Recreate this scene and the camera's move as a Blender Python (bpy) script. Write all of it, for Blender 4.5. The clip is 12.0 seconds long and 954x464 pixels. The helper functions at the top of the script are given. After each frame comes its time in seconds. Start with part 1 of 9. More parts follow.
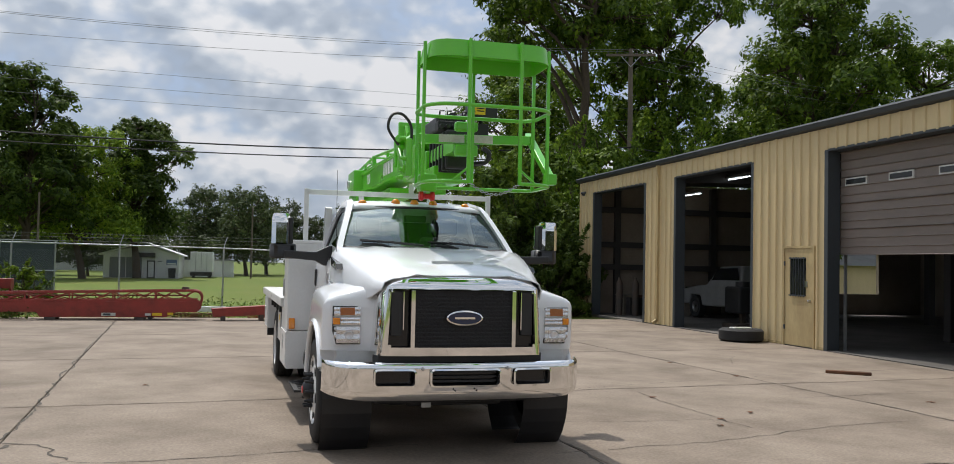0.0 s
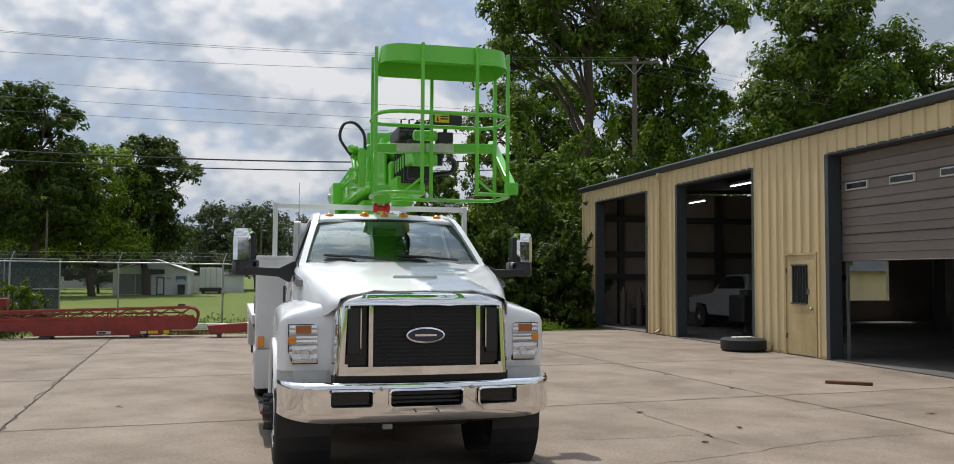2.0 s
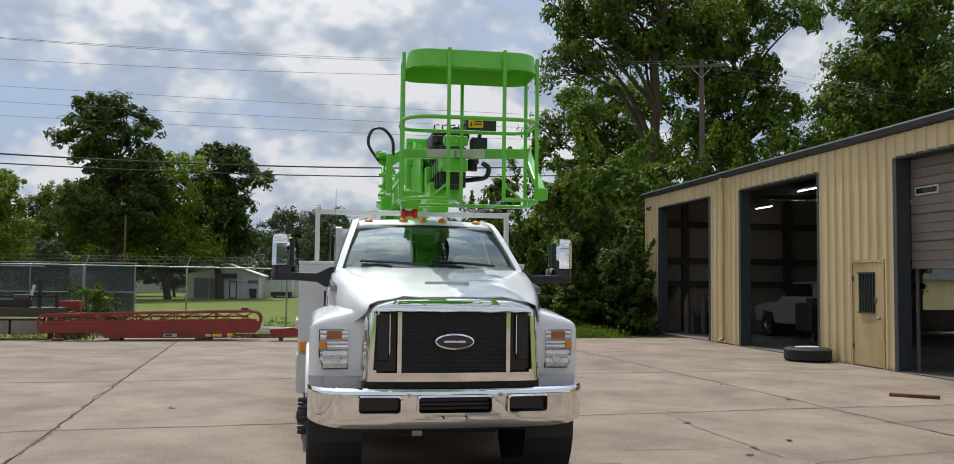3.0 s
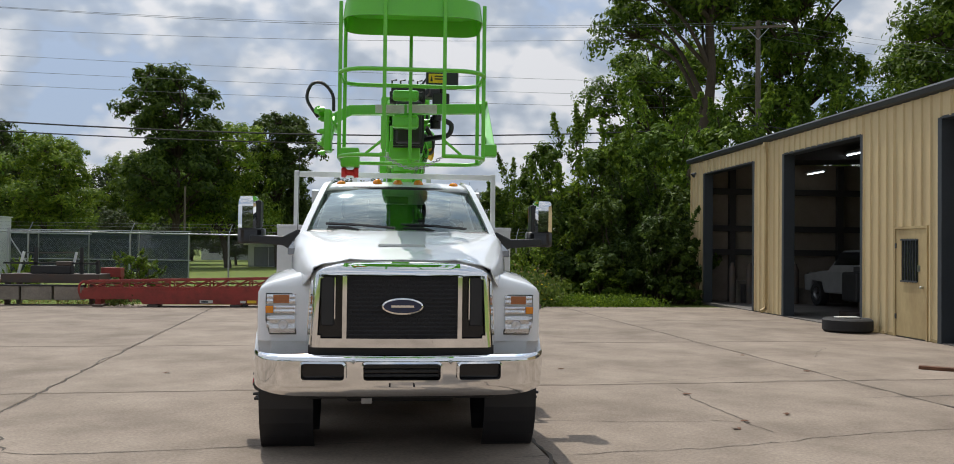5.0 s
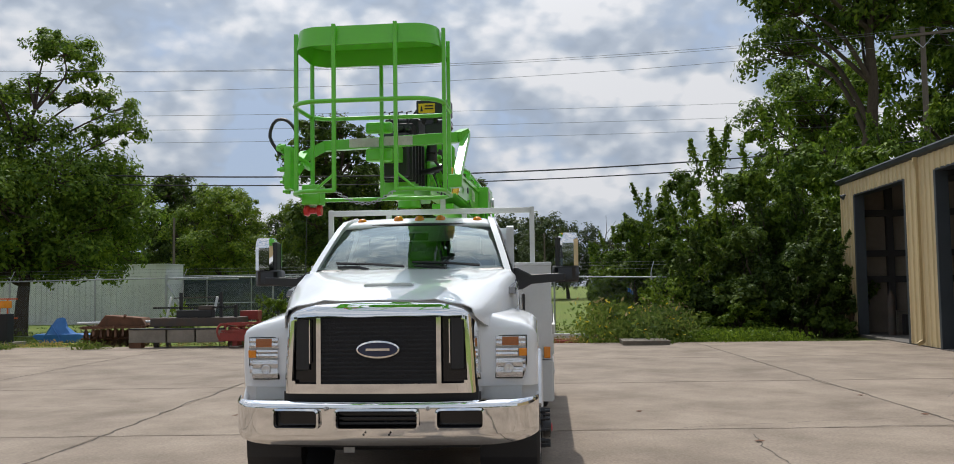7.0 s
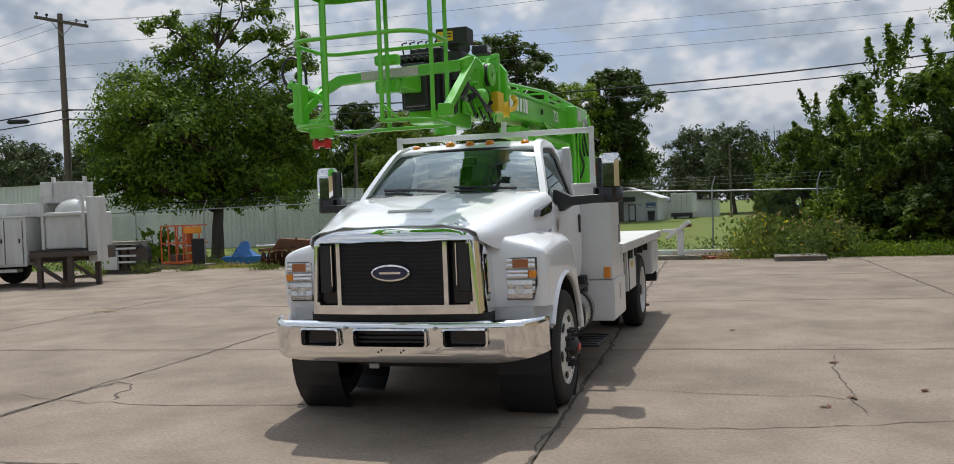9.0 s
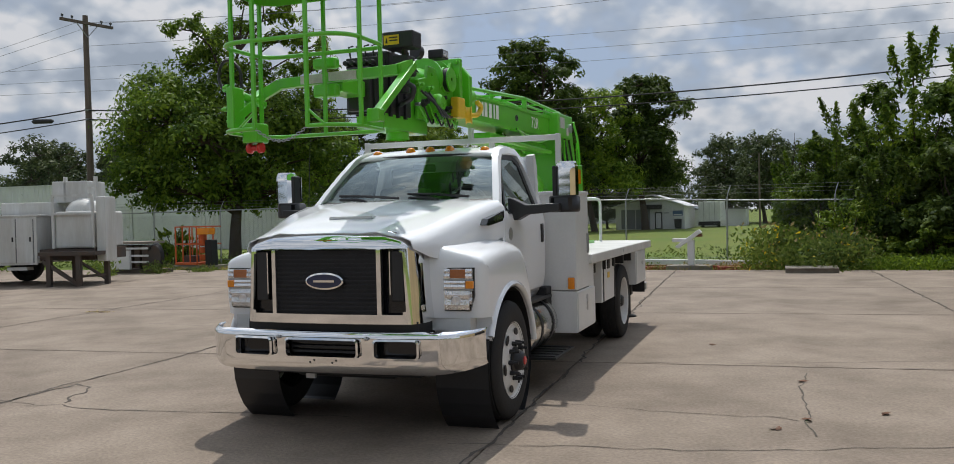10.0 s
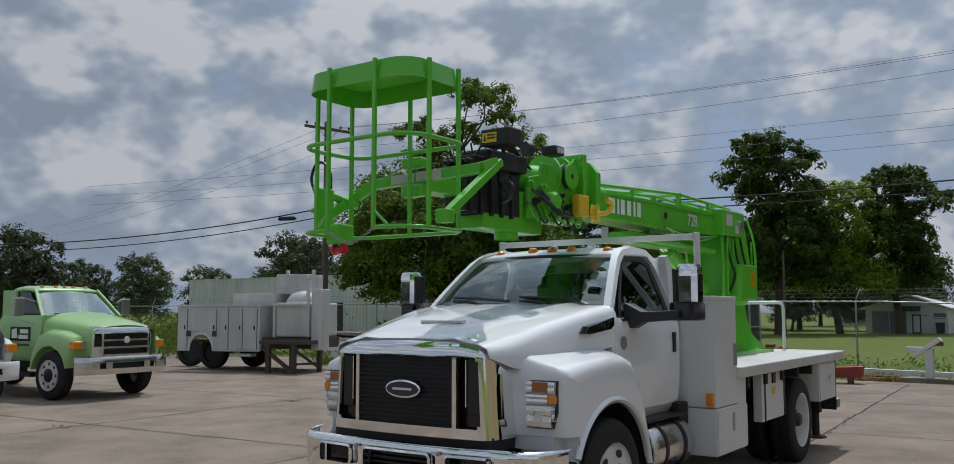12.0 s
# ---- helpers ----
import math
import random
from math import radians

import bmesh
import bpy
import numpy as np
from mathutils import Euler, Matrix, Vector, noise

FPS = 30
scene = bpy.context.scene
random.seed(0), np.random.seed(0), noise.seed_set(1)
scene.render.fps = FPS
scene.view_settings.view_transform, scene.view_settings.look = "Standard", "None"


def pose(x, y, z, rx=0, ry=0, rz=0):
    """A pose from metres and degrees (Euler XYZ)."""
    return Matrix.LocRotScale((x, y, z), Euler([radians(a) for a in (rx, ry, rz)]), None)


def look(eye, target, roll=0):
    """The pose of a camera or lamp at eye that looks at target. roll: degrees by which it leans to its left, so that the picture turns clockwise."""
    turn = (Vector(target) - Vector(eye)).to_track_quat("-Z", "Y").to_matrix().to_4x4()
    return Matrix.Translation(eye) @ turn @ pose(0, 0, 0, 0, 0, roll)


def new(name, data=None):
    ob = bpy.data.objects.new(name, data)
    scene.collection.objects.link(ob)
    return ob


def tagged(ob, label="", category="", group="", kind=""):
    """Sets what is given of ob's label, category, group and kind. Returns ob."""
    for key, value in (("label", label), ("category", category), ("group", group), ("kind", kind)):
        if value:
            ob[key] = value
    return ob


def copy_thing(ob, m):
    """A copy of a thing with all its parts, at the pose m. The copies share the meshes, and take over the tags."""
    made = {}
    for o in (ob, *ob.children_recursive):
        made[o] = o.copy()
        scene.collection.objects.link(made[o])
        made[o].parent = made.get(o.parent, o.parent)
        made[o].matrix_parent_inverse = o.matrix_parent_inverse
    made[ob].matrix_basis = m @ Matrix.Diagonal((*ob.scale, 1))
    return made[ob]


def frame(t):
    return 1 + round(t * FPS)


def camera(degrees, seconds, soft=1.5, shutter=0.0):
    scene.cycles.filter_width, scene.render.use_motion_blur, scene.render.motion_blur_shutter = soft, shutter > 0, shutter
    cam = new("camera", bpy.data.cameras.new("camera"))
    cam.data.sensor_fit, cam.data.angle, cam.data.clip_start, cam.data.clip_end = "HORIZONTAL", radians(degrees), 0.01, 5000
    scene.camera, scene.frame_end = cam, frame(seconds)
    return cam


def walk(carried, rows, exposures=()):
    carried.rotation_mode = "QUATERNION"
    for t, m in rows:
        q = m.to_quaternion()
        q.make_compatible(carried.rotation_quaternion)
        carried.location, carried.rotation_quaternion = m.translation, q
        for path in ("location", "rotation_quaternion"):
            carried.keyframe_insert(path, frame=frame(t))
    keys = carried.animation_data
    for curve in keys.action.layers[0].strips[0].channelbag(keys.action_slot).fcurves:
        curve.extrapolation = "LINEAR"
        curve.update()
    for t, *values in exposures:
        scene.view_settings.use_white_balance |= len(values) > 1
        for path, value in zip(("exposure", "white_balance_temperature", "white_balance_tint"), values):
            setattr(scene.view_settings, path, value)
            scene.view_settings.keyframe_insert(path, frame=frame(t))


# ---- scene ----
cam = camera(56.3, 12.0, soft=0.9)
PATH = [
    (0, (0.951, 0.104, 1.62), (1.455, 2.038, 1.694), 1.2),
    (0.5, (1.0, 0.094, 1.628), (1.493, 2.031, 1.703), 0.8),
    (1, (1.101, 0.161, 1.624), (1.59, 2.098, 1.698), -0.2),
    (1.5, (1.258, 0.253, 1.638), (1.747, 2.191, 1.71), -0.2),
    (2, (1.442, 0.308, 1.646), (1.916, 2.249, 1.745), 0.3),
    (2.5, (1.663, 0.311, 1.646), (1.988, 2.281, 1.767), 1.1),
    (2.7, (1.699, 0.294, 1.656), (2.022, 2.264, 1.772), 0.7),
    (4.3, (2.306, 0.432, 1.631), (2.601, 2.409, 1.702), 0.9),
    (4.5, (2.405, 0.416, 1.636), (2.669, 2.398, 1.679), 0.8),
    (5, (2.69, 0.555, 1.607), (2.865, 2.546, 1.648), 0.7),
    (5.5, (2.992, 0.703, 1.617), (3.151, 2.696, 1.662), 0.4),
    (6, (3.364, 0.787, 1.623), (3.322, 2.787, 1.664), -1.2),
    (6.5, (3.722, 0.942, 1.602), (3.596, 2.936, 1.677), -0.9),
    (6.7, (3.87, 1.027, 1.608), (3.702, 3.015, 1.738), -0.8),
    (8.3, (5.029, 1.025, 1.63), (4.623, 2.983, 1.642), -0.9),
    (8.5, (5.125, 1.059, 1.617), (4.61, 2.991, 1.625), -1.3),
    (9, (5.48, 1.169, 1.642), (4.841, 3.063, 1.588), -2.2),
    (9.5, (5.784, 1.368, 1.635), (5.113, 3.251, 1.583), -1.6),
    (10, (6.083, 1.575, 1.648), (5.375, 3.445, 1.607), -1.3),
    (10.5, (6.341, 1.757, 1.711), (5.569, 3.602, 1.726), -1.5),
    (11, (6.425, 2.028, 1.784), (5.374, 3.719, 1.977), -0.2),
    (11.5, (6.589, 2.243, 1.749), (5.466, 3.887, 1.934), -0.4),
    (12, (6.838, 2.484, 1.721), (5.667, 4.096, 1.897), -0.0),
]
EXPOSURE = [(0.0, -0.16, 6500, 10), (6.5, -0.18, 6450, 10), (8.5, -0.2, 6450, 10), (9.5, -0.34, 6450, 10), (10.3, -0.38, 6350, 10), (11.0, -0.64, 6120, 9), (12.0, -0.78, 6120, 9)]
walk(cam, [(t, look(eye, target, roll)) for t, eye, target, roll in PATH], EXPOSURE)

# ---- sky and sun ----
SUN = Vector((-0.135, 0.48, 0.866)).normalized()
sun = new("sun", bpy.data.lights.new("sun", "SUN"))
sun.data.energy, sun.data.angle, sun.data.color = 3.6, radians(0.6), (1.0, 0.95, 0.87)
sun.matrix_world = look(SUN * 200, (0, 0, 0))

world = bpy.data.worlds.new("sky")
scene.world = world
world.use_nodes = True
wn, wl = world.node_tree.nodes, world.node_tree.links
wn.clear()


def wnode(kind, **inputs):
    n = wn.new(kind)
    for k, v in inputs.items():
        n.inputs[int(k[1:]) if k[0] == "i" and k[1:].isdigit() else k].default_value = v
    return n


def ramp_of(nodes, stops):
    r = nodes.new("ShaderNodeValToRGB")
    while len(r.color_ramp.elements) < len(stops):
        r.color_ramp.elements.new(0.5)
    for e, (p, c) in zip(r.color_ramp.elements, stops):
        e.position, e.color = p, (*c, 1) if len(c) == 3 else c
    return r


sky = wn.new("ShaderNodeTexSky")
sky.sky_type, sky.sun_disc = "NISHITA", False
sky.sun_elevation = math.asin(SUN.z)
sky.sun_rotation = math.atan2(SUN.x, SUN.y)
sky.dust_density, sky.air_density = 1.6, 1.0
skyb = wnode("ShaderNodeMix")
skyb.data_type, skyb.blend_type = "RGBA", "MULTIPLY"
skyb.inputs[0].default_value = 1.0
wl.new(sky.outputs[0], skyb.inputs[6])
skyb.inputs[7].default_value = (0.090, 0.093, 0.099, 1)
tc = wn.new("ShaderNodeTexCoord")
mp = wn.new("ShaderNodeMapping")
mp.inputs["Scale"].default_value = (1.0, 1.0, 1.55)
mp.inputs["Location"].default_value = (0.31, 0.12, 0.05)
wl.new(tc.outputs["Generated"], mp.inputs[0])
# heaps of cloud, and a thin veil over the blue


def wmath(op, a, b, c=None):
    """A sum of the sky's nodes; a, b and c are sockets or numbers."""
    n = wn.new("ShaderNodeMath")
    n.operation = op
    for i, v in enumerate((a, b, c)):
        if v is None:
            continue
        if isinstance(v, (int, float)):
            n.inputs[i].default_value = v
        else:
            wl.new(v, n.inputs[i])
    return n.outputs[0]


def wshift(vec, offset):
    n = wn.new("ShaderNodeVectorMath")
    n.operation = "ADD"
    n.inputs[1].default_value = offset
    wl.new(vec, n.inputs[0])
    return n.outputs[0]


def cloud(vec):
    """Thickness of the heaps: a broad field, knobbed with rounded heads at three sizes."""
    total = None
    field = wnode("ShaderNodeTexNoise", Scale=2.3, Detail=4.0, Roughness=0.5)
    wl.new(vec, field.inputs["Vector"])
    total = field.outputs[0]
    for size, weight in ((9.0, 0.15), (24.0, 0.095), (60.0, 0.05)):
        v = wnode("ShaderNodeTexVoronoi", Scale=size)
        v.feature = "SMOOTH_F1"
        v.inputs["Smoothness"].default_value = 0.25
        wl.new(vec, v.inputs["Vector"])
        total = wmath("MULTIPLY_ADD", v.outputs["Distance"], -weight, total)
    fray = wnode("ShaderNodeTexNoise", Scale=30.0, Detail=6.0, Roughness=0.65)
    wl.new(vec, fray.inputs["Vector"])
    return wmath("MULTIPLY_ADD", fray.outputs[0], 0.06, total)


here = cloud(mp.outputs[0])
above = cloud(wshift(mp.outputs[0], (SUN.x * 0.03, SUN.y * 0.03, 0.055)))
heap_mask = ramp_of(wn, [(0.25, (0, 0, 0)), (0.285, (0.55, 0.55, 0.55)), (0.35, (1, 1, 1))])
wl.new(here, heap_mask.inputs[0])
lit_scaled = wmath("MULTIPLY_ADD", wmath("SUBTRACT", here, above), 6.0, 0.50)
heap_col = ramp_of(wn, [(0.06, (0.38, 0.44, 0.53)), (0.38, (0.47, 0.53, 0.62)), (0.58, (0.59, 0.64, 0.71)), (0.90, (0.80, 0.81, 0.84))])
wl.new(lit_scaled, heap_col.inputs[0])
veil = wnode("ShaderNodeTexNoise", Scale=1.6, Detail=5.0, Roughness=0.5)
wl.new(mp.outputs[0], veil.inputs["Vector"])
veil_mask = ramp_of(wn, [(0.36, (0.55, 0.55, 0.55)), (0.60, (0.96, 0.96, 0.96))])
wl.new(veil.outputs[0], veil_mask.inputs[0])
m1 = wn.new("ShaderNodeMix")
m1.data_type = "RGBA"
wl.new(veil_mask.outputs[0], m1.inputs[0])
wl.new(skyb.outputs[2], m1.inputs[6])
# thin cloud is brighter towards the sun
nrm = wn.new("ShaderNodeVectorMath")
nrm.operation = "NORMALIZE"
wl.new(tc.outputs["Generated"], nrm.inputs[0])
dot = wn.new("ShaderNodeVectorMath")
dot.operation = "DOT_PRODUCT"
dot.inputs[1].default_value = SUN
wl.new(nrm.outputs[0], dot.inputs[0])
fall = wn.new("ShaderNodeMath")
fall.operation, fall.use_clamp = "MAXIMUM", False
fall.inputs[1].default_value = 0.0
wl.new(dot.outputs["Value"], fall.inputs[0])
glow = wn.new("ShaderNodeMath")
glow.operation = "POWER"
glow.inputs[1].default_value = 9.0
wl.new(fall.outputs[0], glow.inputs[0])
gain = wn.new("ShaderNodeMath")
gain.operation = "MULTIPLY_ADD"
gain.inputs[1].default_value, gain.inputs[2].default_value = 3.4, 1.0
wl.new(glow.outputs[0], gain.inputs[0])
haze = wn.new("ShaderNodeVectorMath")
haze.operation = "SCALE"
haze.inputs[0].default_value = (0.44, 0.545, 0.72)
wl.new(gain.outputs[0], haze.inputs["Scale"])
wl.new(haze.outputs[0], m1.inputs[7])
m2 = wn.new("ShaderNodeMix")
m2.data_type = "RGBA"
wl.new(heap_mask.outputs[0], m2.inputs[0])
wl.new(m1.outputs[2], m2.inputs[6])
lit_heap = wn.new("ShaderNodeVectorMath")
lit_heap.operation = "SCALE"
wl.new(heap_col.outputs[0], lit_heap.inputs[0])
wl.new(gain.outputs[0], lit_heap.inputs["Scale"])
wl.new(lit_heap.outputs[0], m2.inputs[7])
bg = wn.new("ShaderNodeBackground")
bg.inputs[1].default_value = 1.0
wl.new(m2.outputs[2], bg.inputs[0])
wo = wn.new("ShaderNodeOutputWorld")
wl.new(bg.outputs[0], wo.inputs[0])

# ---- materials ----


def mat(name, base, rough=0.5, metal=0.0, dark=None, scale=3.0, amount=0.35, fine=60.0, fine_amount=0.12, bump=0.0,
        bump_scale=40.0, coat=0.0, spec=0.5, per_object=0.0, per_island=0.0, stretch=(1, 1, 1), rough_var=0.08):
    """A painted, stained or grained surface: base colour, broken up at a large and a small scale, with relief."""
    m = bpy.data.materials.new(name)
    m.use_nodes = True
    nt = m.node_tree
    n, l = nt.nodes, nt.links
    b = n["Principled BSDF"]
    b.inputs["Roughness"].default_value, b.inputs["Metallic"].default_value = rough, metal
    b.inputs["Coat Weight"].default_value = coat
    b.inputs["Coat Roughness"].default_value = 0.05
    b.inputs["Specular IOR Level"].default_value = spec
    t = n.new("ShaderNodeTexCoord")
    mpp = n.new("ShaderNodeMapping")
    mpp.inputs["Scale"].default_value = stretch
    l.new(t.outputs["Object"], mpp.inputs[0])
    big = n.new("ShaderNodeTexNoise")
    big.inputs["Scale"].default_value, big.inputs["Detail"].default_value, big.inputs["Roughness"].default_value = scale, 6.0, 0.62
    l.new(mpp.outputs[0], big.inputs["Vector"])
    r = ramp_of(n, [(0.35, (0, 0, 0)), (0.68, (1, 1, 1))])
    l.new(big.outputs[0], r.inputs[0])
    dk = dark if dark is not None else tuple(c * 0.6 for c in base)
    mx = n.new("ShaderNodeMix")
    mx.data_type = "RGBA"
    mx.inputs[6].default_value, mx.inputs[7].default_value = (*base, 1), (*dk, 1)
    sc = n.new("ShaderNodeMath")
    sc.operation = "MULTIPLY"
    sc.inputs[1].default_value = amount
    l.new(r.outputs[0], sc.inputs[0])
    l.new(sc.outputs[0], mx.inputs[0])
    out = mx.outputs[2]
    small = n.new("ShaderNodeTexNoise")
    small.inputs["Scale"].default_value, small.inputs["Detail"].default_value = fine, 4.0
    l.new(mpp.outputs[0], small.inputs["Vector"])

    def vary(src, amt):
        mr = n.new("ShaderNodeMapRange")
        mr.inputs["To Min"].default_value, mr.inputs["To Max"].default_value = 1 - amt, 1 + amt
        l.new(src, mr.inputs[0])
        v = n.new("ShaderNodeVectorMath")
        v.operation = "SCALE"
        l.new(out, v.inputs[0])
        l.new(mr.outputs[0], v.inputs["Scale"])
        return v.outputs[0]
    if fine_amount:
        out = vary(small.outputs[0], fine_amount)
    if per_object:
        oi = n.new("ShaderNodeObjectInfo")
        out = vary(oi.outputs["Random"], per_object)
    if per_island:
        g = n.new("ShaderNodeNewGeometry")
        out = vary(g.outputs["Random Per Island"], per_island)
    l.new(out, b.inputs["Base Color"])
    if rough_var:
        rm = n.new("ShaderNodeMapRange")
        rm.inputs["To Min"].default_value, rm.inputs["To Max"].default_value = max(0.0, rough - rough_var), min(1.0, rough + rough_var)
        l.new(big.outputs[0], rm.inputs[0])
        l.new(rm.outputs[0], b.inputs["Roughness"])
    if bump:
        bs = n.new("ShaderNodeTexNoise")
        bs.inputs["Scale"].default_value, bs.inputs["Detail"].default_value = bump_scale, 5.0
        l.new(mpp.outputs[0], bs.inputs["Vector"])
        bp = n.new("ShaderNodeBump")
        bp.inputs["Strength"].default_value, bp.inputs["Distance"].default_value = bump, 0.01
        l.new(bs.outputs[0], bp.inputs["Height"])
        l.new(bp.outputs[0], b.inputs["Normal"])
    return m


def glass(name, tint=(0.9, 0.95, 0.93), clear=0.75, rough=0.0, gloss=2.3):
    """Thin pane: mostly clear, with a mirror's gloss towards grazing angles."""
    m = bpy.data.materials.new(name)
    m.use_nodes = True
    n, l = m.node_tree.nodes, m.node_tree.links
    n.clear()
    tr = n.new("ShaderNodeBsdfTransparent")
    tr.inputs[0].default_value = (*[c * clear for c in tint], 1)
    gl = n.new("ShaderNodeBsdfGlossy")
    gl.inputs["Roughness"].default_value = rough
    gl.inputs[0].default_value = (0.86, 0.97, 0.95, 1)
    fr = n.new("ShaderNodeFresnel")
    fr.inputs[0].default_value = gloss
    mx = n.new("ShaderNodeMixShader")
    l.new(fr.outputs[0], mx.inputs[0])
    l.new(tr.outputs[0], mx.inputs[1])
    l.new(gl.outputs[0], mx.inputs[2])
    o = n.new("ShaderNodeOutputMaterial")
    l.new(mx.outputs[0], o.inputs[0])
    return m


def leafy(name, a, b, through_light=0.42):
    """Leaves: two greens from leaf to leaf, a little light through them."""
    m = bpy.data.materials.new(name)
    m.use_nodes = True
    n, l = m.node_tree.nodes, m.node_tree.links
    n.clear()
    g = n.new("ShaderNodeNewGeometry")
    oi = n.new("ShaderNodeObjectInfo")
    mx = n.new("ShaderNodeMix")
    mx.data_type = "RGBA"
    mx.inputs[6].default_value, mx.inputs[7].default_value = (*a, 1), (*b, 1)
    l.new(g.outputs["Random Per Island"], mx.inputs[0])
    tco = n.new("ShaderNodeTexCoord")
    pn = n.new("ShaderNodeTexNoise")
    pn.inputs["Scale"].default_value, pn.inputs["Detail"].default_value = 0.55, 2.0
    l.new(tco.outputs["Object"], pn.inputs["Vector"])
    pr = ramp_of(n, [(0.40, (0, 0, 0)), (0.66, (1, 1, 1))])
    l.new(pn.outputs[0], pr.inputs[0])
    young = n.new("ShaderNodeMix")
    young.data_type, young.blend_type = "RGBA", "MULTIPLY"
    young.inputs[7].default_value = (1.55, 1.42, 1.1, 1)
    l.new(pr.outputs[0], young.inputs[0])
    l.new(mx.outputs[2], young.inputs[6])
    mr = n.new("ShaderNodeMapRange")
    mr.inputs["To Min"].default_value, mr.inputs["To Max"].default_value = 0.75, 1.25
    l.new(oi.outputs["Random"], mr.inputs[0])
    v = n.new("ShaderNodeVectorMath")
    v.operation = "SCALE"
    l.new(young.outputs[2], v.inputs[0])
    l.new(mr.outputs[0], v.inputs["Scale"])
    d = n.new("ShaderNodeBsdfPrincipled")
    d.inputs["Roughness"].default_value = 0.55
    d.inputs["Specular IOR Level"].default_value = 0.18
    l.new(v.outputs[0], d.inputs["Base Color"])
    t = n.new("ShaderNodeBsdfTranslucent")
    l.new(v.outputs[0], t.inputs[0])
    ms = n.new("ShaderNodeMixShader")
    ms.inputs[0].default_value = through_light
    l.new(d.outputs[0], ms.inputs[1])
    l.new(t.outputs[0], ms.inputs[2])
    o = n.new("ShaderNodeOutputMaterial")
    l.new(ms.outputs[0], o.inputs[0])
    return m


def mesh_wire(name):
    """Chain link: diamonds of galvanised wire, open between."""
    m = bpy.data.materials.new(name)
    m.use_nodes = True
    n, l = m.node_tree.nodes, m.node_tree.links
    b = n["Principled BSDF"]
    b.inputs["Base Color"].default_value = (0.20, 0.21, 0.22, 1)
    b.inputs["Metallic"].default_value, b.inputs["Roughness"].default_value = 0.6, 0.5
    t = n.new("ShaderNodeTexCoord")
    s = n.new("ShaderNodeSeparateXYZ")
    l.new(t.outputs["Object"], s.inputs[0])
    hits = []
    for sign in (1, -1):
        a = n.new("ShaderNodeMath")
        a.operation = "MULTIPLY_ADD"
        l.new(s.outputs["Z"], a.inputs[0])
        a.inputs[1].default_value = sign
        l.new(s.outputs["X"], a.inputs[2])
        k = n.new("ShaderNodeMath")
        k.operation = "MULTIPLY"
        k.inputs[1].default_value = 1 / 0.075
        l.new(a.outputs[0], k.inputs[0])
        f = n.new("ShaderNodeMath")
        f.operation = "FRACT"
        l.new(k.outputs[0], f.inputs[0])
        c = n.new("ShaderNodeMath")
        c.operation = "LESS_THAN"
        c.inputs[1].default_value = 0.05
        l.new(f.outputs[0], c.inputs[0])
        hits.append(c)
    mxm = n.new("ShaderNodeMath")
    mxm.operation = "MAXIMUM"
    l.new(hits[0].outputs[0], mxm.inputs[0])
    l.new(hits[1].outputs[0], mxm.inputs[1])
    l.new(mxm.outputs[0], b.inputs["Alpha"])
    return m


M = {}
M["concrete"] = mat("concrete", (0.282, 0.229, 0.181), 0.85, dark=(0.160, 0.127, 0.098), scale=0.8, amount=0.95, fine=34, fine_amount=0.42, bump=0.5, bump_scale=60, per_object=0.07, spec=0.25)
M["joint"] = mat("joint_dirt", (0.10, 0.085, 0.065), 0.95, scale=2.0, amount=0.6, fine=30, fine_amount=0.3)
M["crack"] = mat("crack_dirt", (0.09, 0.075, 0.06), 0.95, scale=3.0, amount=0.5, fine=40, fine_amount=0.3)
M["grass"] = mat("lawn", (0.112, 0.172, 0.034), 0.9, dark=(0.18, 0.185, 0.055), scale=0.16, amount=0.8, fine=9, fine_amount=0.35, bump=0.6, bump_scale=22, spec=0.1)
M["dirt"] = mat("dry_dirt", (0.24, 0.19, 0.11), 0.95, dark=(0.13, 0.14, 0.05), scale=0.9, amount=0.8, fine=20, fine_amount=0.3, bump=0.5, bump_scale=30, spec=0.1)
M["tan"] = mat("tan_sheet_metal", (0.64, 0.51, 0.29), 0.5, dark=(0.50, 0.39, 0.22), scale=0.7, amount=0.7, fine=25, fine_amount=0.08, spec=0.35, stretch=(1, 1, 0.25))
M["tan_dirty"] = mat("stained_tan_paint", (0.50, 0.39, 0.20), 0.6, dark=(0.30, 0.21, 0.10), scale=1.6, amount=0.75, fine=20, fine_amount=0.12, stretch=(1, 1, 0.4))
M["slate"] = mat("slate_trim", (0.045, 0.054, 0.063), 0.55, scale=1.5, amount=0.4, fine=30)
M["shutter"] = mat("grey_brown_shutter", (0.20, 0.165, 0.145), 0.5, dark=(0.13, 0.11, 0.10), scale=1.2, amount=0.6, fine=18, fine_amount=0.1, stretch=(1, 0.3, 1))
M["roof"] = mat("roof_metal", (0.20, 0.20, 0.20), 0.5, scale=1.0, amount=0.5)
M["inwall"] = mat("dusty_inner_wall", (0.30, 0.25, 0.20), 0.85, dark=(0.20, 0.165, 0.13), scale=0.8, amount=0.8, fine=12)
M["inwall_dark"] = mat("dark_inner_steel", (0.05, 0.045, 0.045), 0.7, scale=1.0)
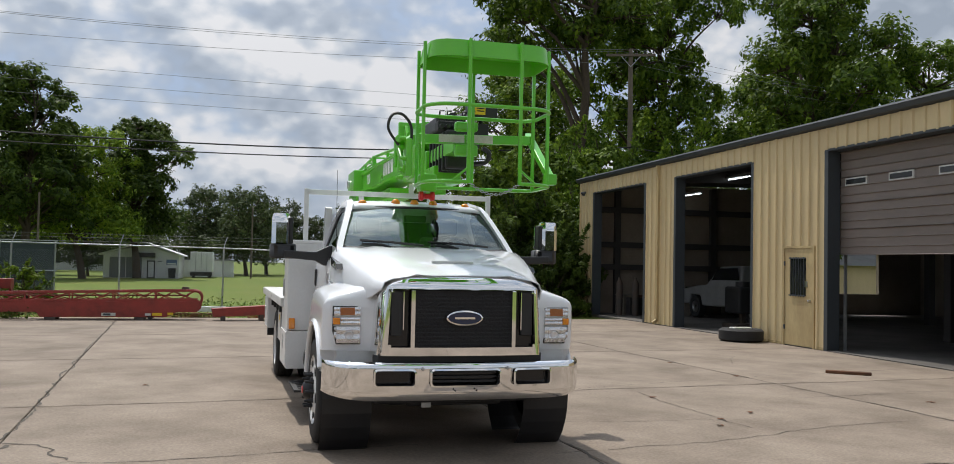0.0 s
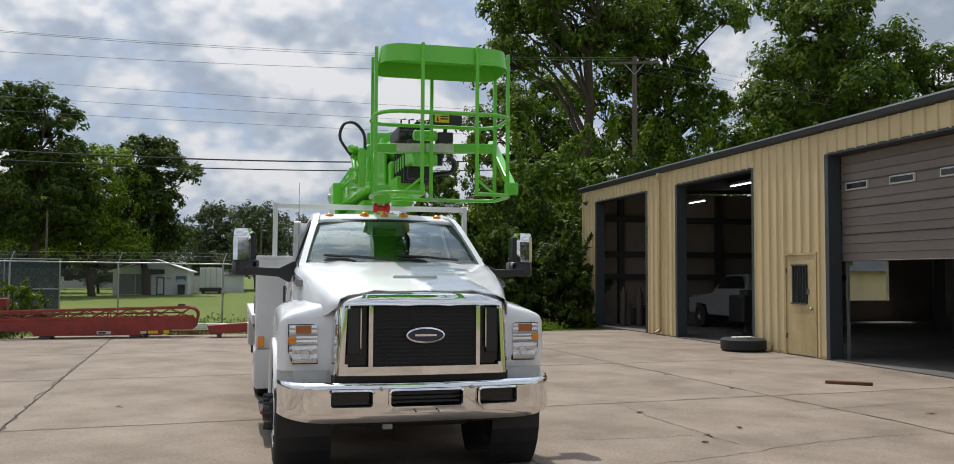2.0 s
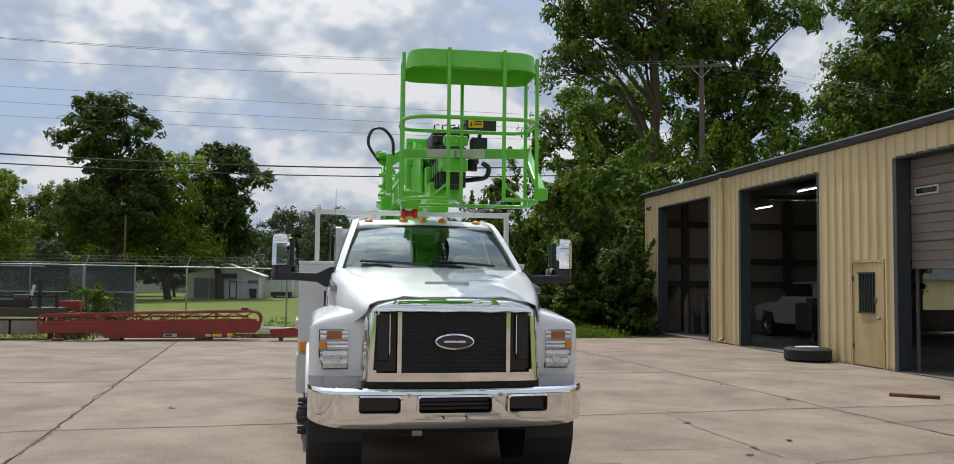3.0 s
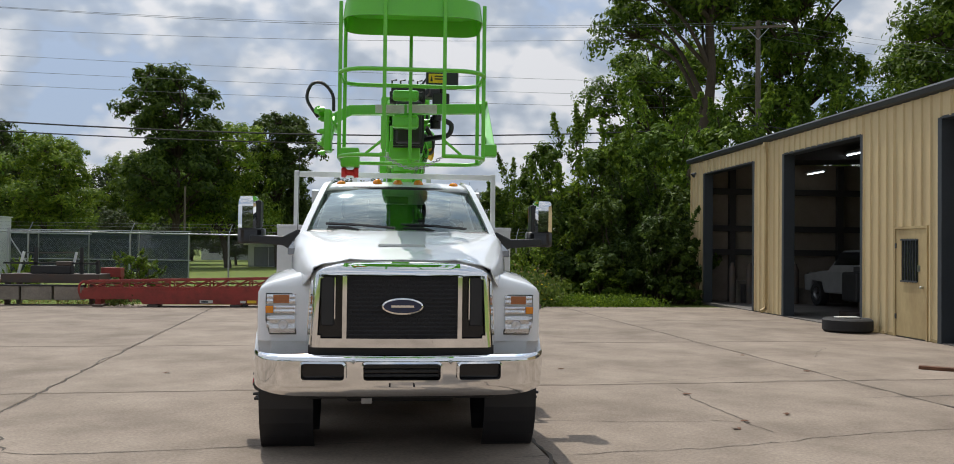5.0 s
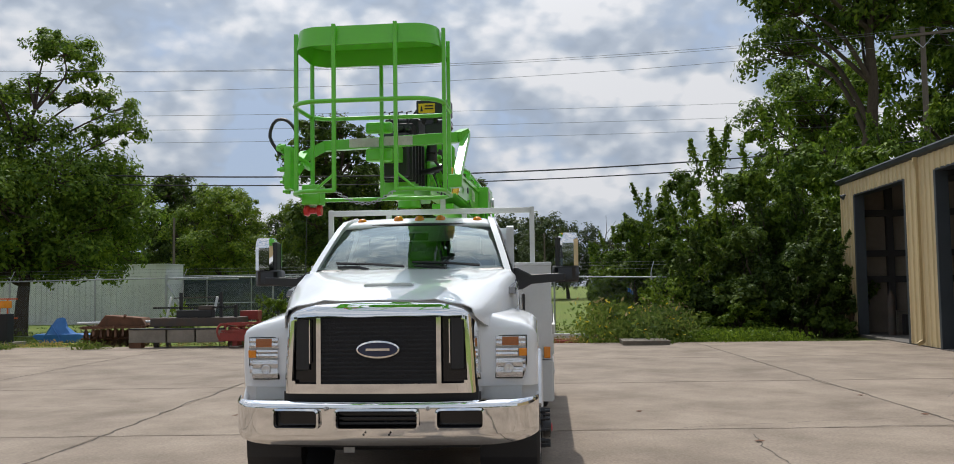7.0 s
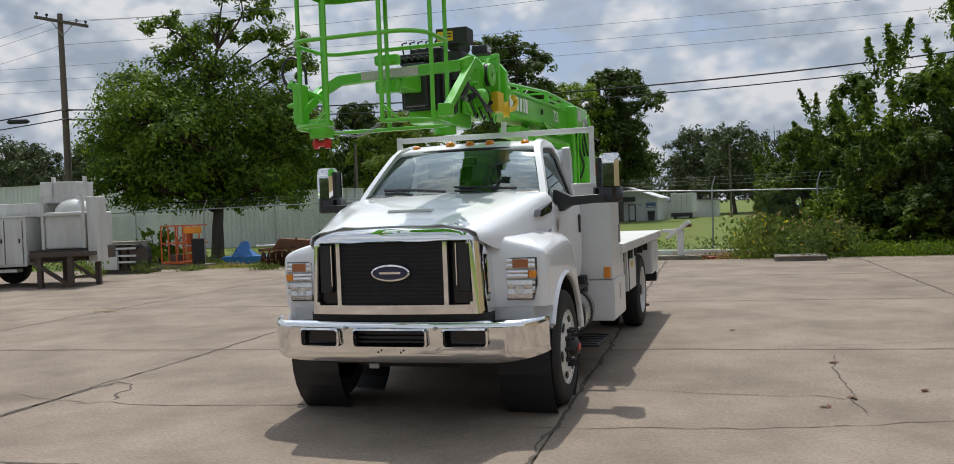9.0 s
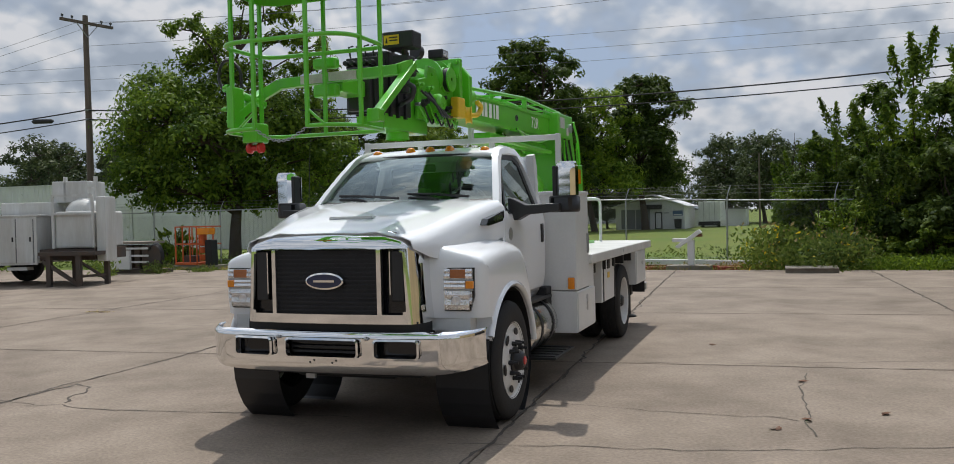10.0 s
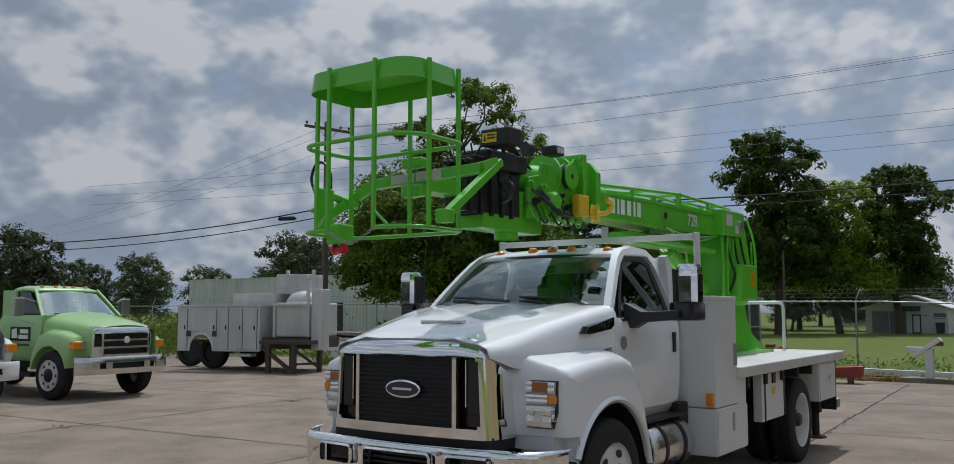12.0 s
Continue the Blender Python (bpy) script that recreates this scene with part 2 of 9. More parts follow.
M["infloor"] = mat("oily_floor", (0.16, 0.145, 0.13), 0.7, dark=(0.06, 0.055, 0.05), scale=0.7, amount=0.8, fine=20)
M["bark"] = mat("bark", (0.085, 0.065, 0.05), 0.95, scale=3.0, amount=0.6, fine=22, fine_amount=0.35, bump=0.7, bump_scale=18, stretch=(1, 1, 0.3), spec=0.15)
M["leaf_dark"] = leafy("leaf_dark", (0.030, 0.060, 0.014), (0.105, 0.160, 0.028))
M["leaf_mid"] = leafy("leaf_mid", (0.036, 0.080, 0.011), (0.15, 0.23, 0.026))
M["leaf_light"] = leafy("leaf_light", (0.055, 0.115, 0.013), (0.20, 0.28, 0.03))
M["leaf_far"] = leafy("leaf_far", (0.032, 0.052, 0.022), (0.080, 0.108, 0.042), 0.25)
M["weed"] = leafy("weed_leaf", (0.055, 0.105, 0.02), (0.17, 0.22, 0.05), 0.4)
M["straw"] = leafy("dry_straw", (0.28, 0.22, 0.09), (0.40, 0.33, 0.15), 0.3)
M["flower"] = leafy("yellow_flower", (0.70, 0.50, 0.02), (0.75, 0.60, 0.05), 0.3)
M["galv"] = mat("galvanised_steel", (0.42, 0.43, 0.44), 0.45, 0.75, scale=4.0, amount=0.4)
M["chainlink"] = mesh_wire("chain_link_wire")
M["screen"] = mat("dark_fence_screen", (0.05, 0.07, 0.085), 0.8, scale=0.5)
M["screen"].node_tree.nodes["Principled BSDF"].inputs["Alpha"].default_value = 0.78
M["poletimber"] = mat("weathered_pole", (0.15, 0.12, 0.095), 0.9, scale=2.0, amount=0.5, fine=25, fine_amount=0.3, stretch=(1, 1, 0.1))
M["cable"] = mat("black_cable", (0.02, 0.02, 0.02), 0.6)
M["wire"] = mat("thin_wire", (0.16, 0.17, 0.18), 0.5)

# ---- mesh helpers ----


def part(name, bm, material, parent=None, label="", smooth=None, bevel=0.0):
    """Links a bmesh as one mesh object under a thing or a part."""
    me = bpy.data.meshes.new(name)
    bmesh.ops.recalc_face_normals(bm, faces=bm.faces)
    bm.to_mesh(me)
    bm.free()
    ob = new(name, me)
    for mm in (material if isinstance(material, (list, tuple)) else [material]):
        me.materials.append(mm)
    if smooth is not None:
        me.shade_smooth()
        me.set_sharp_from_angle(angle=radians(smooth))
    if bevel:
        md = ob.modifiers.new("edge", "BEVEL")
        md.width, md.segments, md.limit_method, md.angle_limit = bevel, 2, "ANGLE", radians(40)
        md.harden_normals = False
    if parent is not None:
        ob.parent = parent
    if label:
        tagged(ob, label)
    return ob


def thing(name, label, category, group="", kind="", m=None):
    """An empty at the base of a thing, that its parts hang under."""
    ob = new(name)
    ob.empty_display_size = 0.2
    if m is not None:
        ob.matrix_basis = m
    return tagged(ob, label, category, group, kind)


def box(bm, x0, x1, y0, y1, z0, z1, m=None, idx=0):
    vs = [bm.verts.new((x, y, z)) for x in (x0, x1) for y in (y0, y1) for z in (z0, z1)]
    if m is not None:
        for v in vs:
            v.co = m @ v.co
    for f in ((0, 1, 3, 2), (4, 6, 7, 5), (0, 4, 5, 1), (2, 3, 7, 6), (0, 2, 6, 4), (1, 5, 7, 3)):
        bm.faces.new([vs[i] for i in f]).material_index = idx
    return vs


def B(*a, **k):
    bm = bmesh.new()
    box(bm, *a, **k)
    return bm


def ring(bm, c, u, v, r, seg, r2=None):
    return [bm.verts.new(c + u * (math.cos(2 * math.pi * i / seg) * r) + v * (math.sin(2 * math.pi * i / seg) * (r2 or r))) for i in range(seg)]


def skin(bm, a, b, closed=True, idx=0):
    n = len(a)
    for i in range(n if closed else n - 1):
        j = (i + 1) % n
        bm.faces.new((a[i], a[j], b[j], b[i])).material_index = idx


def tube(bm, pts, r, seg=8, r_end=None, cap=True, idx=0):
    """A round bar through the points, from radius r to r_end."""
    pts = [Vector(p) for p in pts]
    prev, up = None, None
    n = len(pts)
    for i, p in enumerate(pts):
        d = (pts[min(i + 1, n - 1)] - pts[max(i - 1, 0)]).normalized()
        if up is None:
            up = Vector((0, 0, 1)) if abs(d.z) < 0.9 else Vector((0, 1, 0))
        u = d.cross(up).normalized()
        v = u.cross(d).normalized()
        up = v
        rr = r + ((r_end if r_end is not None else r) - r) * i / max(1, n - 1)
        cur = ring(bm, p, u, v, rr, seg)
        if prev:
            skin(bm, prev, cur, idx=idx)
        elif cap:
            bm.faces.new(cur[::-1]).material_index = idx
        prev = cur
    if cap:
        bm.faces.new(prev).material_index = idx
    return bm


def T(pts, r, seg=8, **k):
    return tube(bmesh.new(), pts, r, seg, **k)


def squaretube(bm, a, b, w, h=None, idx=0):
    """A square bar from a to b."""
    a, b = Vector(a), Vector(b)
    d = (b - a).normalized()
    up = Vector((0, 0, 1)) if abs(d.z) < 0.95 else Vector((0, 1, 0))
    u = d.cross(up).normalized() * (w / 2)
    v = u.cross(d).normalized() * ((h or w) / 2)
    q = [[bm.verts.new(p + u * s + v * t) for s, t in ((-1, -1), (1, -1), (1, 1), (-1, 1))] for p in (a, b)]
    skin(bm, q[0], q[1], idx=idx)
    bm.faces.new(q[0][::-1]).material_index = idx
    bm.faces.new(q[1]).material_index = idx
    return bm


def SQ(a, b, w, h=None):
    return squaretube(bmesh.new(), a, b, w, h)


def prism(bm, outline, axis, a0, a1, idx=0):
    """The outline, in the two other axes, drawn out along axis from a0 to a1."""
    def put(p, a):
        return {"x": (a, *p), "y": (p[0], a, p[1]), "z": (*p, a)}[axis]
    lo = [bm.verts.new(put(p, a0)) for p in outline]
    hi = [bm.verts.new(put(p, a1)) for p in outline]
    skin(bm, lo, hi, idx=idx)
    bm.faces.new(lo[::-1]).material_index = idx
    bm.faces.new(hi).material_index = idx
    return bm


def PR(outline, axis, a0, a1):
    return prism(bmesh.new(), outline, axis, a0, a1)


def loft(bm, sections, closed=False, caps=True, idx=0):
    rows = [[bm.verts.new(p) for p in s] for s in sections]
    for a, b in zip(rows, rows[1:]):
        skin(bm, a, b, closed, idx)
    if caps and closed:
        bm.faces.new(rows[0][::-1]).material_index = idx
        bm.faces.new(rows[-1]).material_index = idx
    return rows


def lathe(bm, profile, c, axis, seg=32, idx=0):
    """Turns a profile of (along, radius) about an axis through c."""
    c, axis = Vector(c), Vector(axis).normalized()
    up = Vector((0, 0, 1)) if abs(axis.z) < 0.9 else Vector((0, 1, 0))
    u = axis.cross(up).normalized()
    v = u.cross(axis)
    prev = None
    for h, r in profile:
        cur = ring(bm, c + axis * h, u, v, max(r, 0.0005), seg)
        if prev:
            skin(bm, prev, cur, idx=idx)
        prev = cur
    return bm


def LA(profile, c, axis, seg=32):
    return lathe(bmesh.new(), profile, c, axis, seg)


def rounded(w, h, r, n=4, cx=0.0, cy=0.0):
    """The outline of a rounded rectangle."""
    out = []
    for sx, sy, a0 in ((1, 1, 0), (-1, 1, 90), (-1, -1, 180), (1, -1, 270)):
        for i in range(n + 1):
            a = radians(a0 + 90 * i / n)
            out.append((cx + sx * (w / 2 - r) + r * math.cos(a), cy + sy * (h / 2 - r) + r * math.sin(a)))
    return out


def cards(name, centres, normals, sizes, material, parent=None, aspect=0.55, seed=1):
    """Many leaves in one mesh: each a pointed quad bent about its middle."""
    rng = np.random.default_rng(seed)
    n = len(centres)
    nrm = normals / np.maximum(1e-6, np.linalg.norm(normals, axis=1, keepdims=True))
    rv = rng.normal(size=(n, 3))
    u = np.cross(nrm, rv)
    u /= np.maximum(1e-6, np.linalg.norm(u, axis=1, keepdims=True))
    w = np.cross(nrm, u)
    s = sizes[:, None]
    v = np.empty((n, 4, 3))
    v[:, 0] = centres - u * s
    v[:, 1] = centres + w * s * aspect + nrm * s * 0.18
    v[:, 2] = centres + u * s
    v[:, 3] = centres - w * s * aspect + nrm * s * 0.18
    me = bpy.data.meshes.new(name)
    me.vertices.add(n * 4)
    me.vertices.foreach_set("co", v.reshape(-1))
    me.loops.add(n * 4)
    me.loops.foreach_set("vertex_index", np.arange(n * 4, dtype=np.int32))
    me.polygons.add(n)
    me.polygons.foreach_set("loop_start", np.arange(0, n * 4, 4, dtype=np.int32))
    me.update(calc_edges=True)
    me.materials.append(material)
    ob = new(name, me)
    if parent is not None:
        ob.parent = parent
    return ob

# ---- ground and pavement ----
bm = bmesh.new()
for a, b in (((-700, -400), (700, 900)),):
    n = 24
    g = [[bm.verts.new((a[0] + (b[0] - a[0]) * i / n, a[1] + (b[1] - a[1]) * j / n, -0.07)) for j in range(n + 1)] for i in range(n + 1)]
    for i in range(n):
        for j in range(n):
            bm.faces.new((g[i][j], g[i + 1][j], g[i + 1][j + 1], g[i][j + 1]))
ground = part("ground", bm, M["grass"])
tagged(ground, "mown green lawn with dry yellowish patches", "ground", kind="structure")

SKEW, LEAN = radians(5.4), radians(4.1)
EX, EY = Vector((math.cos(SKEW), math.sin(SKEW))), Vector((-math.sin(LEAN), math.cos(LEAN)))
ORG = Vector((3.63, 11.05))
SX, SY = 4.83, 4.78


def clip_line(poly, p, nrm):
    """Keeps the side of the line through p that nrm points to."""
    out = []
    for i, a in enumerate(poly):
        b = poly[(i + 1) % len(poly)]
        da, db = (a - p).dot(nrm), (b - p).dot(nrm)
        if da >= 0:
            out.append(a)
        if da * db < 0:
            out.append(a + (b - a) * (da / (da - db)))
    return out


bm = bmesh.new()
box(bm, -40, 12.6, -26, 26.0, -0.3, -0.018)
pavement = part("pavement", bm, M["joint"])
tagged(pavement, "cracked sunlit concrete yard of square slabs", "pavement", kind="structure")
slab_polys = []
for i in range(-9, 3):
    for j in range(-8, 5):
        q = [ORG + EX * (SX * (i + u)) + EY * (SY * (j + v)) for u, v in ((0, 0), (1, 0), (1, 1), (0, 1))]
        c = sum(q, Vector((0, 0))) / 4
        q = [p + (c - p).normalized() * 0.011 for p in q]
        for p, nn in ((Vector((0, 26.0)), Vector((0.02, -1))), (Vector((12.57, 0)), Vector((-1, 0))), (Vector((0, -26)), Vector((0, 1))), (Vector((-40, 0)), Vector((1, 0)))):
            q = clip_line(q, p, nn) if len(q) > 2 else q
        if len(q) > 2:
            slab_polys.append((q, c))

# ---- the workshop ----
WX = 12.62
shop = thing("workshop_building", "tan ribbed sheet-metal workshop with tall open bays", "building", m=pose(WX, 0, 0))
YEND, YNEAR, EAVE, DEEP = 30.1, 5.0, 4.62, 14.5
BAYS = ((24.75, 28.95, 4.2), (18.86, 22.92, 4.2), (11.4, 16.2, 4.16))
PDOOR = (16.56, 17.6, 2.13)


def ribbed(y0, y1, z0, z1):
    """Sheet metal in the wall's plane: a rib every 0.305 m and two low swages between."""
    bm = bmesh.new()
    prof = []
    k = math.floor(y0 / 0.305)
    while k * 0.305 < y1:
        b = k * 0.305
        prof += [(b, 0), (b + 0.225, 0), (b + 0.245, -0.034), (b + 0.283, -0.034)]
        k += 1
    prof = [(min(max(y, y0), y1), x) for y, x in prof if y > y0 - 0.3]
    prof = [(y0, prof[0][1])] + [p for p in prof if y0 < p[0] < y1] + [(y1, 0)]
    a = [bm.verts.new((x, y, z0)) for y, x in prof]
    b = [bm.verts.new((x, y, z1)) for y, x in prof]
    skin(bm, a, b, False)
    c = [bm.verts.new((0.05, y, z0)) for y, x in prof]
    d = [bm.verts.new((0.05, y, z1)) for y, x in prof]
    skin(bm, d, c, False)
    skin(bm, c, a, False)
    skin(bm, b, d, False)
    return bm


edges = [YEND]
solid = [(28.95, YEND), (22.92, 24.75), (16.2, 16.52), (17.64, 18.86), (YNEAR, 11.4)]
for y0, y1 in solid:
    part("wall_panel", ribbed(y0, y1, 0.02, EAVE), M["tan"], shop)
part("wall_panel", ribbed(16.52, 17.64, 2.17, EAVE), M["tan"], shop)
for y0, y1, h in BAYS:
    part("header_panel", ribbed(y0, y1, h, EAVE), M["tan"], shop)
    for s, y in ((1, y0), (-1, y1)):
        part("jamb", B(-0.02, 0.27, min(y, y + 0.12 * s), max(y, y + 0.12 * s), 0, h), M["slate"], shop, "dark slate jamb")
    part("head_trim", B(-0.02, 0.3, y0 + 0.12, y1 - 0.12, h - 0.03, h + 0.02), M["slate"], shop, "dark slate trim")
part("corner_trim", B(-0.04, 0.1, YEND, YEND + 0.06, 0.0, EAVE), M["tan"], shop, bevel=0.004)
part("base_channel", B(-0.012, 0.03, 16.22, 16.5, 0.0, 0.06), M["tan_dirty"], shop)
part("base_channel", B(-0.012, 0.03, 17.66, 18.88, 0.0, 0.06), M["tan_dirty"], shop)
# eave trim, gutter and roof
bm = bmesh.new()
prism(bm, [(-0.10, 4.66), (0.06, 4.62), (0.06, 4.76), (-0.05, 4.79), (-0.12, 4.79), (-0.14, 4.75)], "y", YNEAR, YEND + 0.25)
part("gutter", bm, M["slate"], shop, "dark grey eave gutter")
bm = bmesh.new()
prism(bm, [(-0.04, 4.78), (DEEP, 5.2), (DEEP, 5.1), (-0.04, 4.68)], "y", YNEAR, YEND + 0.22)
part("roof", bm, M["roof"], shop, "low grey metal roof")
for y, z0 in ((23.8, 0.0),):
    bm = bmesh.new()
    squaretube(bm, (-0.1, y, 4.62), (-0.1, y, 4.5), 0.09)
    squaretube(bm, (-0.1, y, 4.5), (-0.06, y, 4.35), 0.09)
    squaretube(bm, (-0.06, y, 4.38), (-0.06, y, 0.12), 0.085)
    squaretube(bm, (-0.06, y, 0.14), (-0.2, y, 0.05), 0.085)
    part("downpipe", bm, M["tan_dirty"], shop, "brown-stained square downpipe")
# walk door
bm = bmesh.new()
y0, y1, h = PDOOR
box(bm, -0.03, 0.06, y0 - 0.05, y0, 0, h + 0.05)
box(bm, -0.03, 0.06, y1, y1 + 0.05, 0, h + 0.05)
box(bm, -0.03, 0.06, y0, y1, h, h + 0.05)
part("door_frame", bm, M["tan_dirty"], shop)
bm = bmesh.new()
wy0, wy1, wz0, wz1 = y0 + 0.26, y1 - 0.2, 1.1, 1.92
box(bm, -0.012, 0.03, y0 + 0.004, wy0, 0.02, h - 0.004)
box(bm, -0.012, 0.03, wy1, y1 - 0.004, 0.02, h - 0.004)
box(bm, -0.012, 0.03, wy0, wy1, 0.02, wz0)
box(bm, -0.012, 0.03, wy0, wy1, wz1, h - 0.004)
walkdoor = part("door_leaf", bm, M["tan_dirty"], shop, "stained tan steel door with a barred window")
for i in range(6):
    yy = wy0 + 0.06 + (wy1 - wy0 - 0.12) * i / 5
    part("window_bar", T([(-0.03, yy, wz0 - 0.02), (-0.03, yy, wz1 + 0.02)], 0.009, 6), M["slate"], walkdoor)
part("bar_rail", B(-0.044, -0.030, wy0, wy1, wz1 - 0.02, wz1 + 0.01), M["slate"], walkdoor)
part("bar_rail", B(-0.044, -0.030, wy0, wy1, wz0 - 0.01, wz0 + 0.02), M["slate"], walkdoor)
M["dark_glass"] = mat("dusty_dark_pane", (0.02, 0.022, 0.024), 0.12, spec=0.6)
part("pane", B(0.005, 0.012, wy0, wy1, wz0, wz1), M["dark_glass"], walkdoor)
M["steel"] = mat("steel", (0.5, 0.5, 0.5), 0.3, 1.0)
part("door_knob", LA([(0, 0.03), (-0.05, 0.028), (-0.06, 0.02), (-0.065, 0)], (-0.02, y0 + 0.1, 1.0), (1, 0, 0), 12), M["steel"], walkdoor)
part("plate", B(-0.018, -0.011, y0 + 0.2, y0 + 0.3, 1.3, 1.42), M["steel"], walkdoor)
for z in (0.35, 1.75):
    part("hinge", B(-0.03, -0.008, y1 - 0.03, y1 + 0.01, z, z + 0.1), M["slate"], walkdoor)
# half-raised shutter of the near bay
y0, y1, h = BAYS[2]
sh = part("overhead_door", B(0.3, 0.34, y0 + 0.1, y1 - 0.1, 1.98, 1.985), M["shutter"], shop, "grey-brown sectional overhead door, half raised")
for i in range(5):
    bm = bmesh.new()
    z0 = 1.99 + i * 0.53
    prof = [(0.27, z0), (0.30, z0 + 0.012), (0.30, z0 + 0.15), (0.275, z0 + 0.165), (0.30, z0 + 0.18), (0.30, z0 + 0.33), (0.275, z0 + 0.345), (0.30, z0 + 0.36), (0.30, z0 + 0.505), (0.27, z0 + 0.522), (0.345, z0 + 0.522), (0.345, z0)]
    prism(bm, prof, "y", y0 + 0.1, y1 - 0.1)
    part("door_section", bm, M["shutter"], sh)
M["frost"] = mat("dusty_door_light", (0.55, 0.55, 0.52), 0.4, scale=6, amount=0.4)
for i in range(4):
    yy = 15.58 - i * 1.28
    bm = B(0.262, 0.30, yy - 0.33, yy + 0.33, 3.40, 3.56)
    part("light_frame", bm, M["frost"], sh)
    part("light_pane", B(0.256, 0.264, yy - 0.295, yy + 0.295, 3.43, 3.53), M["dark_glass"], sh)
for y in (y0 + 0.16, y1 - 0.16):
    part("door_track", B(0.36, 0.4, y - 0.03, y + 0.03, 0, 4.3), M["galv"], shop)
# lamp at the far corner
bm = LA([(0, 0.03), (0.05, 0.05), (0.13, 0.09), (0.15, 0.085)], (-0.06, 29.55, 4.28), (-0.6, 0, -0.5), 14)
part("flood_lamp", bm, M["slate"], shop, "small dark flood lamp")
# inside
part("floor", B(0.0, DEEP, YNEAR, YEND, -0.1, 0.012), M["infloor"], shop, "oily dark concrete floor")
bm = bmesh.new()
for x0, x1, z0, z1 in ((0.06, 10.5, 0, 4.66), (12.4, DEEP - 0.16, 0, 5.0), (10.5, 12.4, 0, 0.8), (10.5, 12.4, 2.4, 4.9)):
    box(bm, x0, x1, YEND - 0.16, YEND - 0.01, z0, z1)
part("end_wall", bm, M["inwall"], shop, "dusty brown inner wall with a window opening")
bm = PR([(0.06, 0), (DEEP - 0.16, 0), (DEEP - 0.16, 5.05), (0.06, 4.66)], "y", YNEAR + 0.02, YNEAR + 0.12)
part("end_wall", bm, M["inwall"], shop)
bm = bmesh.new()
for y0, y1, z0, z1 in ((19.6, YEND, 0, 5.2), (YNEAR, 14.6, 0, 5.2), (14.6, 19.6, 3.2, 5.2)):
    box(bm, DEEP - 0.15, DEEP, y0, y1, z0, z1 - 0.15)
part("rear_wall", bm, M["inwall"], shop)
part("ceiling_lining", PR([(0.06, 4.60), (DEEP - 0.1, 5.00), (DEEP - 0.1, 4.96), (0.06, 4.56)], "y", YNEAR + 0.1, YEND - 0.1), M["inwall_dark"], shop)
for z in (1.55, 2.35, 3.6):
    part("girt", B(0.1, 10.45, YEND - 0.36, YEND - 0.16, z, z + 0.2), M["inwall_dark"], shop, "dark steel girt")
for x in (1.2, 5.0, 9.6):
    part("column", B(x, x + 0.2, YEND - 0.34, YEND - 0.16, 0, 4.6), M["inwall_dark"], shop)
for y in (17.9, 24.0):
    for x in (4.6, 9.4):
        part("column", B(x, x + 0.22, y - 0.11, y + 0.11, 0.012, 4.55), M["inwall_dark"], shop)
    part("rafter", PR([(0.1, 4.52), (DEEP - 0.2, 4.92), (DEEP - 0.2, 4.57), (0.1, 4.15)], "y", y - 0.08, y + 0.08), M["inwall_dark"], shop)
M["tubelight"] = bpy.data.materials.new("fluorescent_tube")
M["tubelight"].use_nodes = True
M["tubelight"].node_tree.nodes["Principled BSDF"].inputs["Emission Color"].default_value = (0.85, 0.95, 1, 1)
M["tubelight"].node_tree.nodes["Principled BSDF"].inputs["Emission Strength"].default_value = 4.0
for x, y in ((3.87, 29.08), (2.22, 23.25), (7.0, 22.0)):
    t = thing("tube_lamp", "fluorescent ceiling tube lamp, lit", "lamp", "tube lamps", m=pose(WX + x, y, 4.34))
    part("housing", B(-0.06, 0.06, -0.62, 0.62, 0.0, 0.07), M["galv"], t)
    part("tube", T([(0, -0.58, -0.03), (0, 0.58, -0.03)], 0.018, 8), M["tubelight"], t)

# ---- trees and bushes ----


def smoothpoly(pts, n):
    """Points along a rounded path through pts (Catmull-Rom)."""
    P = [Vector(p) for p in pts]
    P = [2 * P[0] - P[1]] + P + [2 * P[-1] - P[-2]]
    out = []
    for i in range(1, len(P) - 2):
        a, b, c, d = P[i - 1:i + 3]
        for k in range(n):
            t = k / n
            out.append(0.5 * (2 * b + (c - a) * t + (2 * a - 5 * b + 4 * c - d) * t * t + (3 * b - a - 3 * c + d) * t ** 3))
    out.append(P[-2])
    return out


def limb_points(rng, a, b, n=5, wob=0.06):
    a, b = np.array(a, float), np.array(b, float)
    L = np.linalg.norm(b - a)
    pts = []
    for i in range(n):
        f = i / (n - 1)
        p = a + (b - a) * f
        p[2] += math.sin(f * math.pi) * L * 0.08
        if 0 < i < n - 1:
            p += rng.normal(size=3) * L * wob
        pts.append(tuple(p))
    return pts


